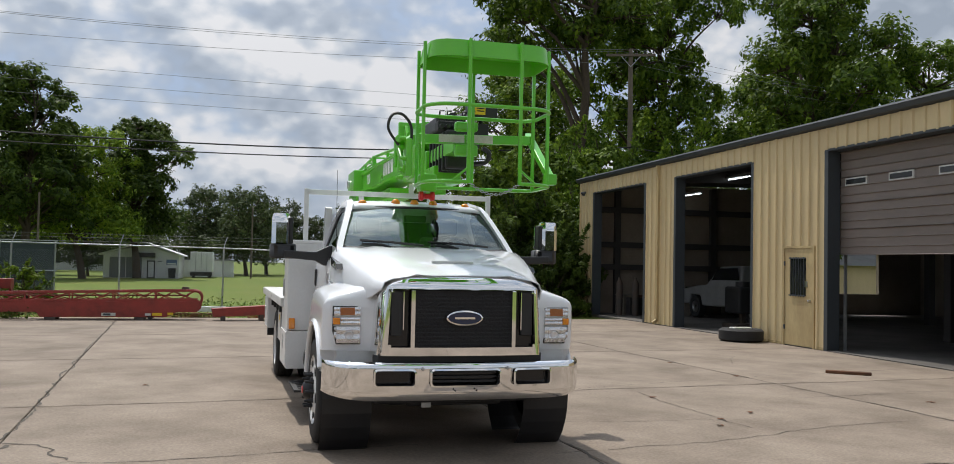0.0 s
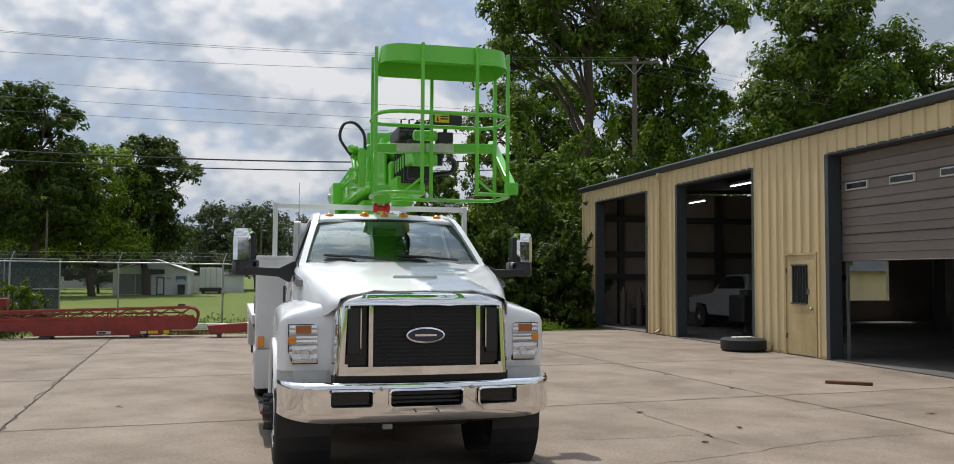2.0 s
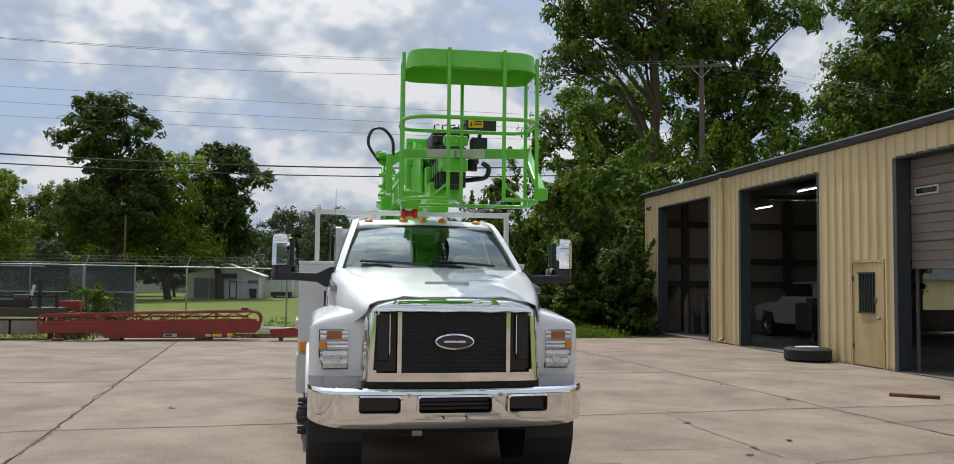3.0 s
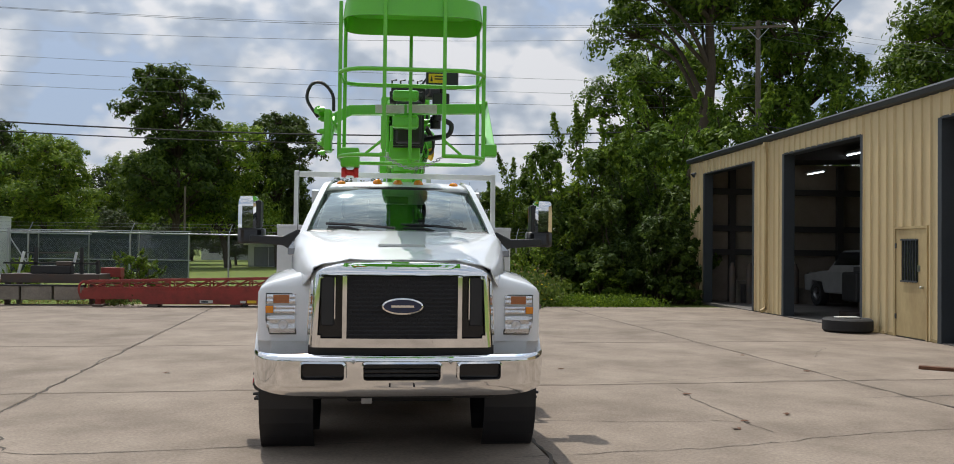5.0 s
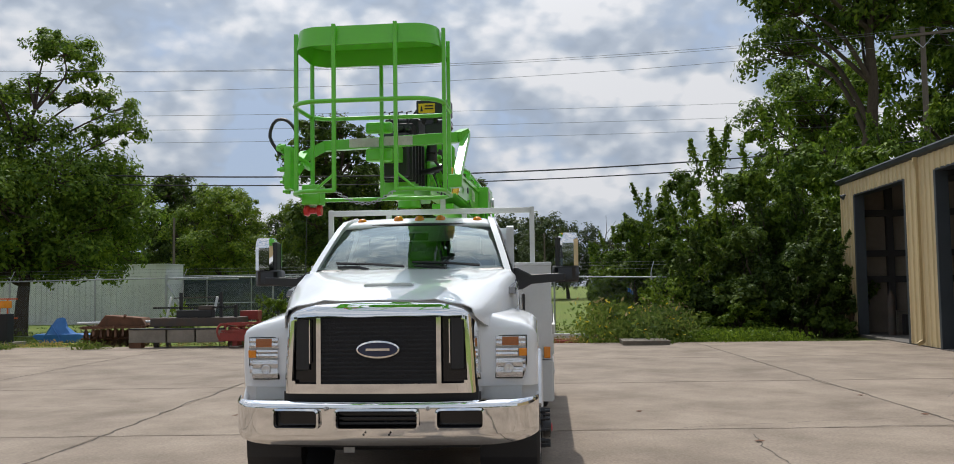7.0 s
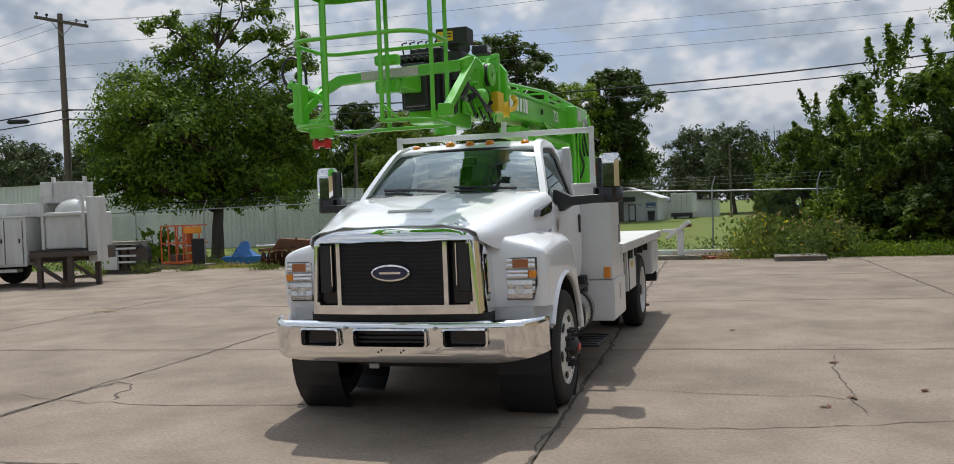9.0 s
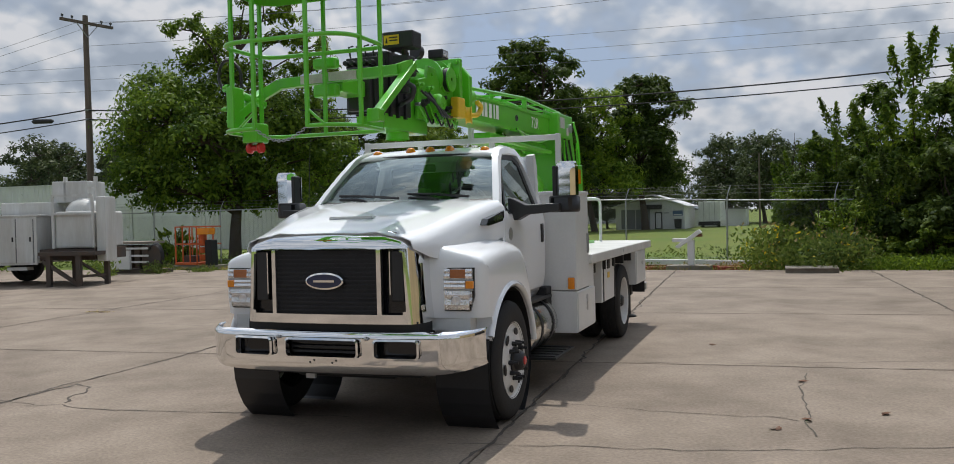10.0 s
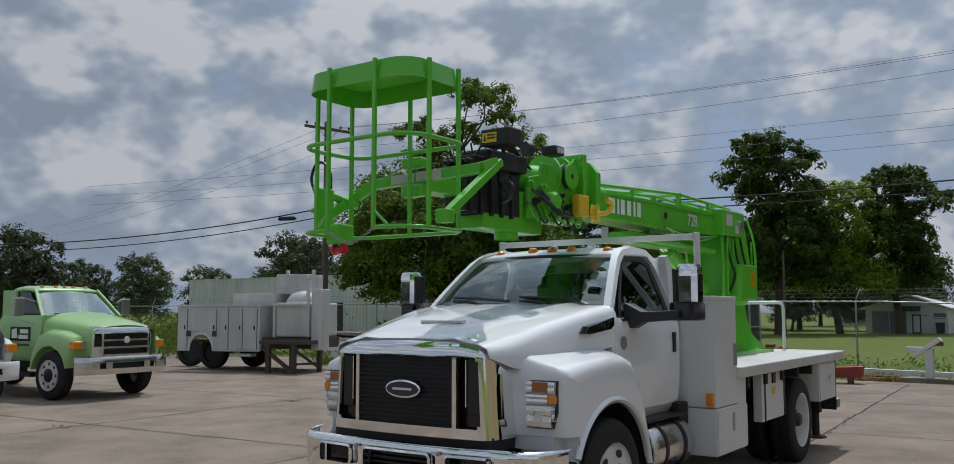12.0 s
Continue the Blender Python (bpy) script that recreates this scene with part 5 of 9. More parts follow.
# wheels
TYRE = [(0.135, 0.295), (0.145, 0.32), (0.147, 0.38), (0.143, 0.42), (0.132, 0.446), (0.116, 0.462), (0.10, 0.469), (0.096, 0.462), (0.084, 0.462), (0.080, 0.475), (0.03, 0.476), (0.026, 0.464), (0.014, 0.464), (0.010, 0.476)]
TYRE = [(a * 0.86, r) for a, r in TYRE]
TYRE = TYRE + [(-a, r) for a, r in TYRE[::-1]]


def wheel(s, x, y, name, front):
    """x: the middle of the tyre. Parts: tyre, rim with hand holes, hub, nuts."""
    w = part(name, LA(TYRE, (x * s, y, 0.475), (s, 0, 0), 48), M["rubber"], truck, "black truck tyre on a white steel wheel", smooth=35)
    bm = bmesh.new()
    if front:
        prof = [(0.116, 0.297), (0.122, 0.305), (0.112, 0.292), (0.10, 0.283), (0.105, 0.262), (0.115, 0.22), (0.125, 0.18), (0.125, 0.10)]
    else:
        prof = [(0.116, 0.297), (0.124, 0.305), (0.115, 0.292), (0.08, 0.283), (0.02, 0.278), (-0.03, 0.265), (-0.05, 0.22), (-0.05, 0.10)]
    lathe(bm, prof, (x * s, y, 0.475), (s, 0, 0), 40)
    part("rim", bm, M["rim"], w, "white steel rim", smooth=40)
    o = 0.118 if front else -0.052
    for k in range(6):
        a = 2 * math.pi * k / 6 + 0.2
        bm = bmesh.new()
        lathe(bm, [(0.0, 0.036), (0.006, 0.036), (0.0065, 0.0)], (0, 0, 0), (1, 0, 0), 12)
        bm.transform(Matrix.Translation((s * (x + o - 0.0005), y + 0.232 * math.cos(a), 0.475 + 0.232 * math.sin(a))) @ Matrix.Rotation(a, 4, "X") @ Matrix.Diagonal((s, 0.8, 1.3, 1)))
        part("hand_hole", bm, M["chassis"], w)
    bm = bmesh.new()
    hub_out = 0.20 if front else 0.10
    lathe(bm, [(o - 0.02, 0.11), (o + 0.02, 0.11), (o + 0.03, 0.085), (hub_out - 0.01, 0.075), (hub_out + 0.01, 0.055), (hub_out + 0.012, 0.0)], (x * s, y, 0.475), (s, 0, 0), 20)
    part("hub", bm, M["black"], w, "black hub", smooth=40)
    if front:
        part("hub_cap", LA([(0, 0.034), (0.008, 0.03), (0.009, 0)], (s * (x + 0.212), y, 0.475), (s, 0, 0), 16), M["red"], w, "red hub cap")
    for k in range(10):
        a = 2 * math.pi * k / 10
        bm = bmesh.new()
        lathe(bm, [(o, 0.02), (o + 0.045, 0.018), (o + 0.05, 0.014), (o + 0.085, 0.012), (o + 0.087, 0)], (x * s, y + 0.143 * math.cos(a), 0.475 + 0.143 * math.sin(a)), (s, 0, 0), 6)
        part("wheel_nut", bm, M["black"], w)
    return w


for s in (-1, 1):
    wheel(s, 1.0, AY, "front_wheel", True)
    wheel(s, 1.05, 5.86, "rear_wheel", False)
    part("inner_tyre", LA(TYRE, (0.72 * s, 5.86, 0.475), (s, 0, 0), 36), M["rubber"], truck, smooth=35)
# chassis
for s in (-1, 1):
    part("frame_rail", B(min(0.36 * s, 0.44 * s), max(0.36 * s, 0.44 * s), 0.3, 7.5, 0.62, 0.88), M["chassis"], truck)
part("engine_block", B(-0.42, 0.42, 0.35, 1.7, 0.42, 1.25), M["chassis"], truck, bevel=0.03)
part("front_axle", T([(-0.85, AY, 0.44), (-0.4, AY, 0.38), (0.4, AY, 0.38), (0.85, AY, 0.44)], 0.06, 8), M["chassis"], truck)
bm = T([(-0.95, 5.86, 0.475), (0.95, 5.86, 0.475)], 0.08, 10)
lathe(bm, [(-0.2, 0.08), (-0.1, 0.2), (0.1, 0.2), (0.2, 0.08)], (0, 5.86, 0.475), (1, 0, 0), 16)
part("rear_axle", bm, M["chassis"], truck)
part("gearbox", B(-0.25, 0.25, 1.7, 3.2, 0.5, 0.95), M["chassis"], truck, bevel=0.03)
part("drive_shaft", T([(0, 3.2, 0.62), (0, 5.8, 0.5)], 0.06, 8), M["chassis"], truck)
part("tow_plate", B(-0.30, -0.22, 0.28, 0.30, 0.42, 0.47), M["galv"], truck)
for s in (-1, 1):
    tk = part("fuel_tank", LA([(1.99, 0.0), (1.99, 0.19), (2.01, 0.225), (2.05, 0.236), (2.74, 0.236), (2.78, 0.225), (2.80, 0.19), (2.80, 0.0)], (0.83 * s, 0, 0.585), (0, 1, 0), 28), M["alu"], truck, "polished aluminium fuel tank", smooth=40)
    for y in (2.18, 2.58):
        part("tank_strap", LA([(y - 0.025, 0.237), (y - 0.025, 0.244), (y + 0.025, 0.244), (y + 0.025, 0.237)], (0.83 * s, 0, 0.585), (0, 1, 0), 28), M["black"], tk)
    part("tank_step", B(min(0.66 * s, 1.0 * s), max(0.66 * s, 1.0 * s), 1.94, 2.80, 0.815, 0.845), M["black"], tk, "black tread plate", bevel=0.008)
    stp = part("side_step", B(min(0.84 * s, 1.2 * s), max(0.84 * s, 1.2 * s), 2.12, 2.86, 0.30, 0.325), M["chassis"], truck, "black perforated side step", bevel=0.006)
    for k in range(5):
        y = 2.16 + k * 0.15
        part("tread_bar", B(min(0.84 * s, 1.15 * s), max(0.84 * s, 1.18 * s), y, y + 0.05, 0.325, 0.335), M["black"], stp)
    for y in (2.2, 2.7):
        part("step_hanger", SQ((0.86 * s, y, 0.31), (0.70 * s, y, 0.62), 0.04), M["chassis"], stp)
    part("mud_flap", B(min(0.82 * s, 1.04 * s), max(0.82 * s, 1.04 * s), 1.72, 1.74, 0.24, 0.75), M["rubber"], truck)
part("battery_box", B(0.46, 0.98, 2.66, 2.86, 0.50, 0.92), M["chassis"], truck, bevel=0.01)
part("battery", B(0.52, 0.88, 2.50, 2.66, 0.836, 0.92), M["galv"], truck, "grey battery with red top", bevel=0.01)
part("battery_top", B(0.53, 0.87, 2.51, 2.65, 0.92, 0.935), M["red"], truck)

# ---- the bed, its boxes and rack: built on the same truck ----
W2, WB = 1.27, 1.235
part("deck_plate", B(-W2, W2, 3.44, 7.64, 1.095, 1.20), M["deck_white"], truck, "white steel flatbed deck", bevel=0.012)
for k in range(7):
    part("deck_rib", B(-W2 + 0.05, W2 - 0.05, 3.8 + k * 0.58, 3.86 + k * 0.58, 0.98, 1.095), M["chassis"], truck)
part("cross_box", B(-WB, WB, 2.87, 3.44, 0.87, 1.84), M["white_matte"], truck, "white steel cross toolbox behind the cab", bevel=0.008)
part("box_lid", B(-WB - 0.006, WB + 0.006, 2.865, 3.445, 1.815, 1.852), M["white_matte"], truck, bevel=0.006)
for s in (-1, 1):
    def xs(a, b):
        return min(a * s, b * s), max(a * s, b * s)
    part("box_skirt", B(*xs(0.70, WB - 0.004), 3.44, 3.69, 0.86, 1.094), M["white_matte"], truck)
    lb = part("lower_box", B(*xs(0.62, WB), 2.87, 3.69, 0.45, 0.862), M["white_matte"], truck, "white underbody toolbox", bevel=0.006)
    part("box_door", B(*xs(WB, WB + 0.012), 2.885, 3.675, 0.465, 0.845), M["white_matte"], lb, bevel=0.004)
    part("latch", LA([(0, 0.03), (0.008, 0.028), (0.01, 0.0)], (s * (WB + 0.012), 3.28, 0.72), (s, 0, 0), 14), M["steel"], lb)
    part("latch_plate", B(*xs(WB + 0.011, WB + 0.016), 3.25, 3.31, 0.64, 0.80), M["galv"], lb)
    part("marker_lamp", B(*xs(WB - 0.085, WB - 0.02), 2.842, 2.872, 0.885, 1.0), M["amber"], truck, "amber side marker", bevel=0.008)
    part("side_handle", B(*xs(WB, WB + 0.014), 3.35, 3.41, 1.22, 1.42), M["galv"], truck)
    mb = part("side_panel", B(*xs(1.10, 1.19), 4.32, 5.14, 0.60, 1.075), M["white_matte"], truck, "white hinged panel under the deck", bevel=0.006)
    part("panel_strip", B(*xs(1.19, 1.198), 4.40, 4.43, 0.60, 1.075), M["black"], mb)
    part("panel_strip", B(*xs(1.19, 1.198), 5.08, 5.11, 0.60, 1.075), M["black"], mb)
    part("panel_catch", B(*xs(1.19, 1.205), 4.66, 4.76, 0.97, 1.075), M["black"], mb)
    M["yellow"] = M.get("yellow") or mat("yellow_paint", (0.80, 0.52, 0.02), 0.4)
    part("warning_label", B(*xs(1.191, 1.195), 4.66, 4.78, 0.86, 0.93), M["yellow"], mb)
    rb = part("rear_box", B(*xs(0.66, W2 - 0.02), 6.36, 7.14, 0.64, 1.09), M["white_matte"], truck, "white rear underbody toolbox", bevel=0.006)
    part("box_door", B(*xs(W2 - 0.02, W2 - 0.008), 6.38, 7.12, 0.655, 1.075), M["white_matte"], rb, bevel=0.004)
    part("latch", LA([(0, 0.03), (0.008, 0.028), (0.01, 0.0)], (s * (W2 - 0.008), 6.82, 0.92), (s, 0, 0), 14), M["steel"], rb)
    jack = part("outrigger_leg", B(*xs(0.90, 1.04), 7.18, 7.32, 0.42, 1.09), M["chassis"], truck, "black outrigger leg", bevel=0.008)
    part("foot_tube", LA([(0, 0.05), (0.34, 0.05)], (0.97 * s, 7.25, 0.10), (0, 0, 1), 14), M["chassis"], jack)
    part("foot_pad", LA([(0, 0.001), (0, 0.13), (0.02, 0.13), (0.04, 0.06)], (0.97 * s, 7.25, 0.10), (0, 0, 1), 20), M["chassis"], jack)
    part("rear_flap", B(*xs(0.6, 1.2), 7.40, 7.42, 0.45, 1.09), M["rubber"], truck)
    part("bumper_end", B(*xs(1.05, 1.2), 7.50, 7.62, 0.47, 0.58), M["galv"], truck, bevel=0.01)
    part("deck_rivet", LA([(0, 0.02), (0.006, 0.018), (0.008, 0)], (s * W2, 5.3, 1.155), (s, 0, 0), 10), M["steel"], truck)
    part("under_panel", B(*xs(0.60, 0.66), 3.70, 5.2, 0.55, 1.09), M["chassis"], truck)
    part("under_panel", B(*xs(0.60, 0.66), 5.2, 7.4, 0.80, 1.09), M["chassis"], truck)
part("rear_bar", B(-1.05, 1.05, 7.50, 7.58, 0.48, 0.62), M["chassis"], truck)
rack = part("headache_rack", SQ((-1.05, 2.97, 2.395), (1.05, 2.97, 2.395), 0.05, 0.055), M["white_matte"], truck, "white steel rack behind the cab", bevel=0.005)
for x in (-1.05, 1.05):
    part("rack_post", SQ((x, 2.97, 1.85), (x, 2.97, 2.43), 0.05), M["white_matte"], rack, bevel=0.005)
for x in (-0.44, 0.35):
    part("rack_post", SQ((x, 2.99, 1.85), (x, 2.99, 2.37), 0.05), M["white_matte"], rack)
part("boom_rest", SQ((0.13, 2.97, 2.40), (0.13, 2.97, 2.53), 0.05), M["white_matte"], rack)
rail = part("deck_handrail", T([(0.58, 7.34, 1.20), (0.58, 7.34, 1.76), (0.56, 7.34, 1.815), (0.51, 7.34, 1.83), (-0.63, 7.34, 1.83), (-0.68, 7.34, 1.815), (-0.70, 7.34, 1.76), (-0.70, 7.34, 1.20)], 0.022, 8), M["white_matte"], truck, "white tube handrail on the deck", smooth=50)

# ---- the aerial lift on the deck ----
M["green"] = mat("lime_green_paint", (0.130, 0.56, 0.026), 0.3, dark=(0.105, 0.46, 0.024), scale=2.0, amount=0.5, fine=60, fine_amount=0.05, coat=0.4)
M["lettering"] = mat("white_lettering", (0.80, 0.82, 0.78), 0.4, amount=0.1)
M["label"] = mat("faded_white_label", (0.62, 0.62, 0.58), 0.45, dark=(0.42, 0.40, 0.36), scale=14, amount=0.6, fine=90, fine_amount=0.2)
M["hose"] = mat("black_hose", (0.02, 0.02, 0.02), 0.5)
LO = Vector((2.72, 13.2, 1.2))
lift = thing("aerial_lift", "lime-green aerial lift with folded boom on the truck deck", "aerial lift", m=pose(*LO))


def lp(name, bm, material=None, parent=None, label="", smooth=None, bevel=0.0):
    bmesh.ops.translate(bm, verts=bm.verts, vec=-LO)
    return part(name, bm, material or M["green"], parent or lift, label, smooth, bevel)


# pedestal and turret
lp("base_plate", B(2.28, 3.16, 12.5, 14.0, 1.2, 1.235), bevel=0.006)
bm = bmesh.new()
loft(bm, [[(x, y, z) for x, y in ((2.72 - a, 13.2 - b), (2.72 + a, 13.2 - b), (2.72 + a, 13.2 + b), (2.72 - a, 13.2 + b))] for a, b, z in ((0.30, 0.42, 1.235), (0.24, 0.34, 1.80))], closed=True)
lp("pedestal", bm, bevel=0.01)
for x in (2.50, 2.92):
    lp("gusset", PR([(13.45, 1.235), (14.35, 1.235), (13.85, 1.42), (13.52, 1.80)], "x", x, x + 0.02))
    lp("gusset", PR([(12.95, 1.235), (12.15, 1.235), (12.5, 1.40), (12.88, 1.80)], "x", x, x + 0.02))
lp("slew_ring", LA([(0, 0.0), (0, 0.36), (0.05, 0.38), (0.10, 0.38), (0.12, 0.33), (0.12, 0)], (2.72, 13.2, 1.79), (0, 0, 1), 32), bevel=0.004)
for x in (2.47, 2.93):
    lp("turret_plate", PR([(12.85, 1.90), (13.72, 1.90), (13.78, 2.30), (13.62, 2.72), (13.40, 2.95), (12.95, 2.95), (12.80, 2.60), (12.88, 2.30)], "x", x, x + 0.035), bevel=0.006)
lp("turret_core", B(2.52, 2.92, 13.1, 13.66, 1.90, 2.62), bevel=0.01)
lp("hinge_box", B(2.42, 3.02, 12.72, 13.42, 2.62, 2.93), bevel=0.015)
lp("hinge_pin", LA([(-0.33, 0), (-0.33, 0.06), (0.33, 0.06), (0.33, 0)], (2.72, 13.25, 2.76), (1, 0, 0), 18), M["steel"], smooth=40)
cb = lp("valve_box", B(2.96, 3.10, 13.05, 13.62, 1.86, 2.28), bevel=0.008)
lp("warning_label", B(3.10, 3.104, 13.38, 13.50, 2.02, 2.22), M["amber"], cb)
lp("white_label", B(3.021, 3.025, 12.80, 13.0, 2.74, 2.88), M["label"])
lp("white_label", B(3.021, 3.025, 13.1, 13.22, 2.66, 2.76), M["label"])
for k, (y, z) in enumerate(((13.0, 2.45), (13.25, 2.5), (13.5, 2.42))):
    lp("turret_hose", T(smoothpoly([(2.97, y, 1.95), (3.03, y + 0.03, 2.15), (3.0, y - 0.05, 2.35), (2.97, y - 0.1, z + 0.2)], 4), 0.014, 6), M["hose"])
for y in (12.9, 13.1, 13.75):
    lp("turret_pipe", T([(2.99, y, 1.9), (2.99, y, 2.6)], 0.012, 6))
lp("bent_guard", T(smoothpoly([(2.99, 13.82, 1.9), (2.99, 13.9, 2.2), (2.99, 13.84, 2.6), (2.99, 13.6, 2.88)], 4), 0.016, 6), smooth=60)
# lift cylinder and lower stage
lp("lift_cylinder", T([(2.72, 12.75, 1.98), (2.72, 11.75, 2.38)], 0.085, 16), smooth=50)
lp("cylinder_rod", T([(2.72, 11.75, 2.38), (2.72, 11.25, 2.58)], 0.045, 12), M["chrome"], smooth=50)
lp("stage_tube", B(2.60, 2.84, 10.6, 12.75, 2.40, 2.52), bevel=0.01)
lp("stage_pipe", T([(2.90, 10.7, 2.45), (2.90, 12.7, 2.42)], 0.03, 8), smooth=50)
for k in range(3):
    lp("boom_hose", T(smoothpoly([(2.93 + 0.012 * k, 11.2, 2.60), (2.95, 11.6, 2.555 - 0.02 * k), (2.95, 12.1, 2.55 - 0.02 * k), (2.92, 12.7, 2.60)], 5), 0.011, 6), M["hose"] if k == 1 else M["green"])
# boom: a tapered box with flanges, and rails on top
bm = bmesh.new()
loft(bm, [[(x, y, z) for x, z in ((2.55, z0), (2.89, z0), (2.89, z1), (2.55, z1))] for y, z0, z1 in ((9.25, 2.60, 2.82), (11.4, 2.58, 2.86), (13.15, 2.64, 2.92))], closed=True)
boom = lp("boom", bm, None, None, "lime-green box boom with white lettering", bevel=0.012)
for x0, x1 in ((2.53, 2.545), (2.895, 2.91)):
    bm = bmesh.new()
    for za, zb in ((2.585, 2.60), (2.82, 2.835)):
        loft(bm, [[(x, y, z) for x, z in ((x0, z0), (x1, z0), (x1, z1), (x0, z1))] for y, z0, z1 in ((9.25, za, zb), (13.0, za + 0.03, zb + 0.06))], closed=True)
    lp("boom_flange", bm, None, boom)
for x in (2.57, 2.87):
    r1 = lp("boom_rail", T([(x, 9.3, 2.87), (x, 11.75, 3.01), (x, 13.3, 2.98)], 0.020, 8), None, boom, smooth=60)
    lp("rail_post", SQ((x, 11.75, 2.88), (x, 11.75, 3.02), 0.05), None, boom)
    lp("rail_post", SQ((x, 10.6, 2.86), (x, 10.6, 2.94), 0.03), None, boom)
    lp("rail_post", SQ((x, 12.6, 2.90), (x, 12.6, 2.99), 0.03), None, boom)
    lp("low_rail", T([(x, 11.8, 2.93), (x, 13.2, 2.94)], 0.013, 6), None, boom)
for y in (9.4, 10.2, 11.0, 11.75, 12.4, 13.1):
    z = 2.87 + (y - 9.3) * 0.056 if y < 11.75 else 3.0
    lp("cross_rail", T([(2.57, y, z), (2.87, y, z)], 0.012, 6), None, boom)
lp("pin_eye", LA([(0, 0.035), (0.012, 0.035), (0.012, 0.02), (0.0, 0.018)], (2.912, 11.30, 2.73), (1, 0, 0), 14), M["black"], boom)
# side lettering: the maker's name as plain blocks, the type number in type
for s, xx in ((1, 2.895), (-1, 2.545)):
    for k in range(6):
        w = 0.13 if k == 0 else (0.045 if k in (1, 4) else 0.085)
        y0 = 10.04 + (0.0, 0.15, 0.215, 0.33, 0.45, 0.52)[k] * 1.18
        bm = PR([(y0, 2.652 + k * 0.002), (y0 + w, 2.652 + k * 0.002), (y0 + w * 0.95, 2.80 + k * 0.002), (y0 + w * 0.05, 2.80 + k * 0.002)], "x", xx, xx + 0.003 * s)
        lp("name_block", bm, M["lettering"], boom)
    cu = bpy.data.curves.new("type_number", "FONT")
    cu.body, cu.size, cu.extrude, cu.align_x, cu.align_y = "72R", 0.19, 0.0015, "CENTER", "CENTER"
    tx = new("type_number", cu)
    tx.data.materials.append(M["lettering"])
    tx.parent = boom
    tx.matrix_basis = pose(xx + 0.002 * s - LO.x, 12.08 - LO.y, 2.735 - LO.z, 90, 0, 90 * s)
# boom head: slewing gear, rope drum and flanges along the boom's line
PLATE = [(9.02, 2.52), (9.35, 2.50), (9.74, 2.62), (9.80, 2.98), (9.68, 3.08), (9.40, 3.08), (9.28, 2.92), (9.05, 2.86)]
head = lp("boom_head", PR(PLATE, "x", 2.56, 2.595), None, None, "lime-green boom head with slewing gear", bevel=0.008)
lp("head_plate", PR(PLATE, "x", 2.865, 2.90), None, head, bevel=0.008)
lp("head_core", B(2.60, 2.86, 8.45, 9.6, 2.50, 2.70), None, head, bevel=0.015)
lp("slew_housing", LA([(0, 0.0), (0, 0.10), (0.05, 0.12), (0.30, 0.125), (0.34, 0.14), (0.40, 0.14), (0.42, 0.11), (0.62, 0.11)], (2.73, 8.62, 2.84), (0, 1, 0), 24), None, head, smooth=35)
for x in (2.565, 2.875):
    lp("cheek_plate", PR([(8.60, 2.48), (9.06, 2.48), (9.08, 2.86), (9.0, 2.97), (8.84, 2.97), (8.80, 2.86), (8.62, 2.82)], "x", x, x + 0.028), None, head, bevel=0.006)
    for y, z in ((8.68, 2.55), (8.68, 2.76), (9.0, 2.55), (8.92, 2.90)):
        lp("plate_bolt", LA([(0, 0.016), (0.014, 0.016), (0.016, 0)], (x + 0.028, y, z), (1, 0, 0), 6), None, head)
lp("side_drum", LA([(0, 0.02), (0, 0.12), (0.02, 0.12), (0.022, 0.085), (0.06, 0.085), (0.062, 0.11), (0.075, 0.11), (0.076, 0.02)], (2.90, 9.22, 2.89), (1, 0, 0), 28), None, head, smooth=35)
lp("drum_rope", LA([(0.0, 0.108), (0.045, 0.108)], (2.915, 9.22, 2.89), (1, 0, 0), 24), M["black"], head, smooth=40)
for k in range(7):
    y = 8.58 + 0.11 * k
    lp("fine_hose", T(smoothpoly([(2.91, y, 2.60 + 0.03 * (k % 3)), (2.945, y + 0.06, 2.50 - 0.015 * (k % 2)), (2.93, y + 0.16, 2.455), (2.91, y + 0.26, 2.53)], 4), 0.0085, 6), M["hose"] if k % 2 else M["green"], head)
    lp("hose_union", LA([(-0.02, 0.016), (0.02, 0.016), (0.03, 0.011)], (2.912, y, 2.60 + 0.03 * (k % 3)), (1, 0, 0), 8), M["steel"] if k % 3 == 0 else M["chassis"], head)
lp("wound_rope", LA([(0, 0.10), (0.01, 0.15), (0.13, 0.15), (0.14, 0.10)], (2.75, 9.13, 2.90), (0, 1, 0), 24), M["black"], head, smooth=40)
lp("drum_cheek", LA([(0, 0.06), (0, 0.185), (0.03, 0.185), (0.03, 0.06)], (2.75, 9.09, 2.90), (0, 1, 0), 28), None, head, smooth=35)
lp("drum_cheek", LA([(0, 0.06), (0, 0.20), (0.04, 0.20), (0.04, 0.06)], (2.75, 9.28, 2.90), (0, 1, 0), 28), None, head, smooth=35)
lp("gear_case", LA([(0, 0), (0, 0.085), (0.09, 0.085), (0.12, 0.06), (0.12, 0)], (2.89, 8.92, 2.64), (1, 0, 0), 20), None, head, smooth=35)
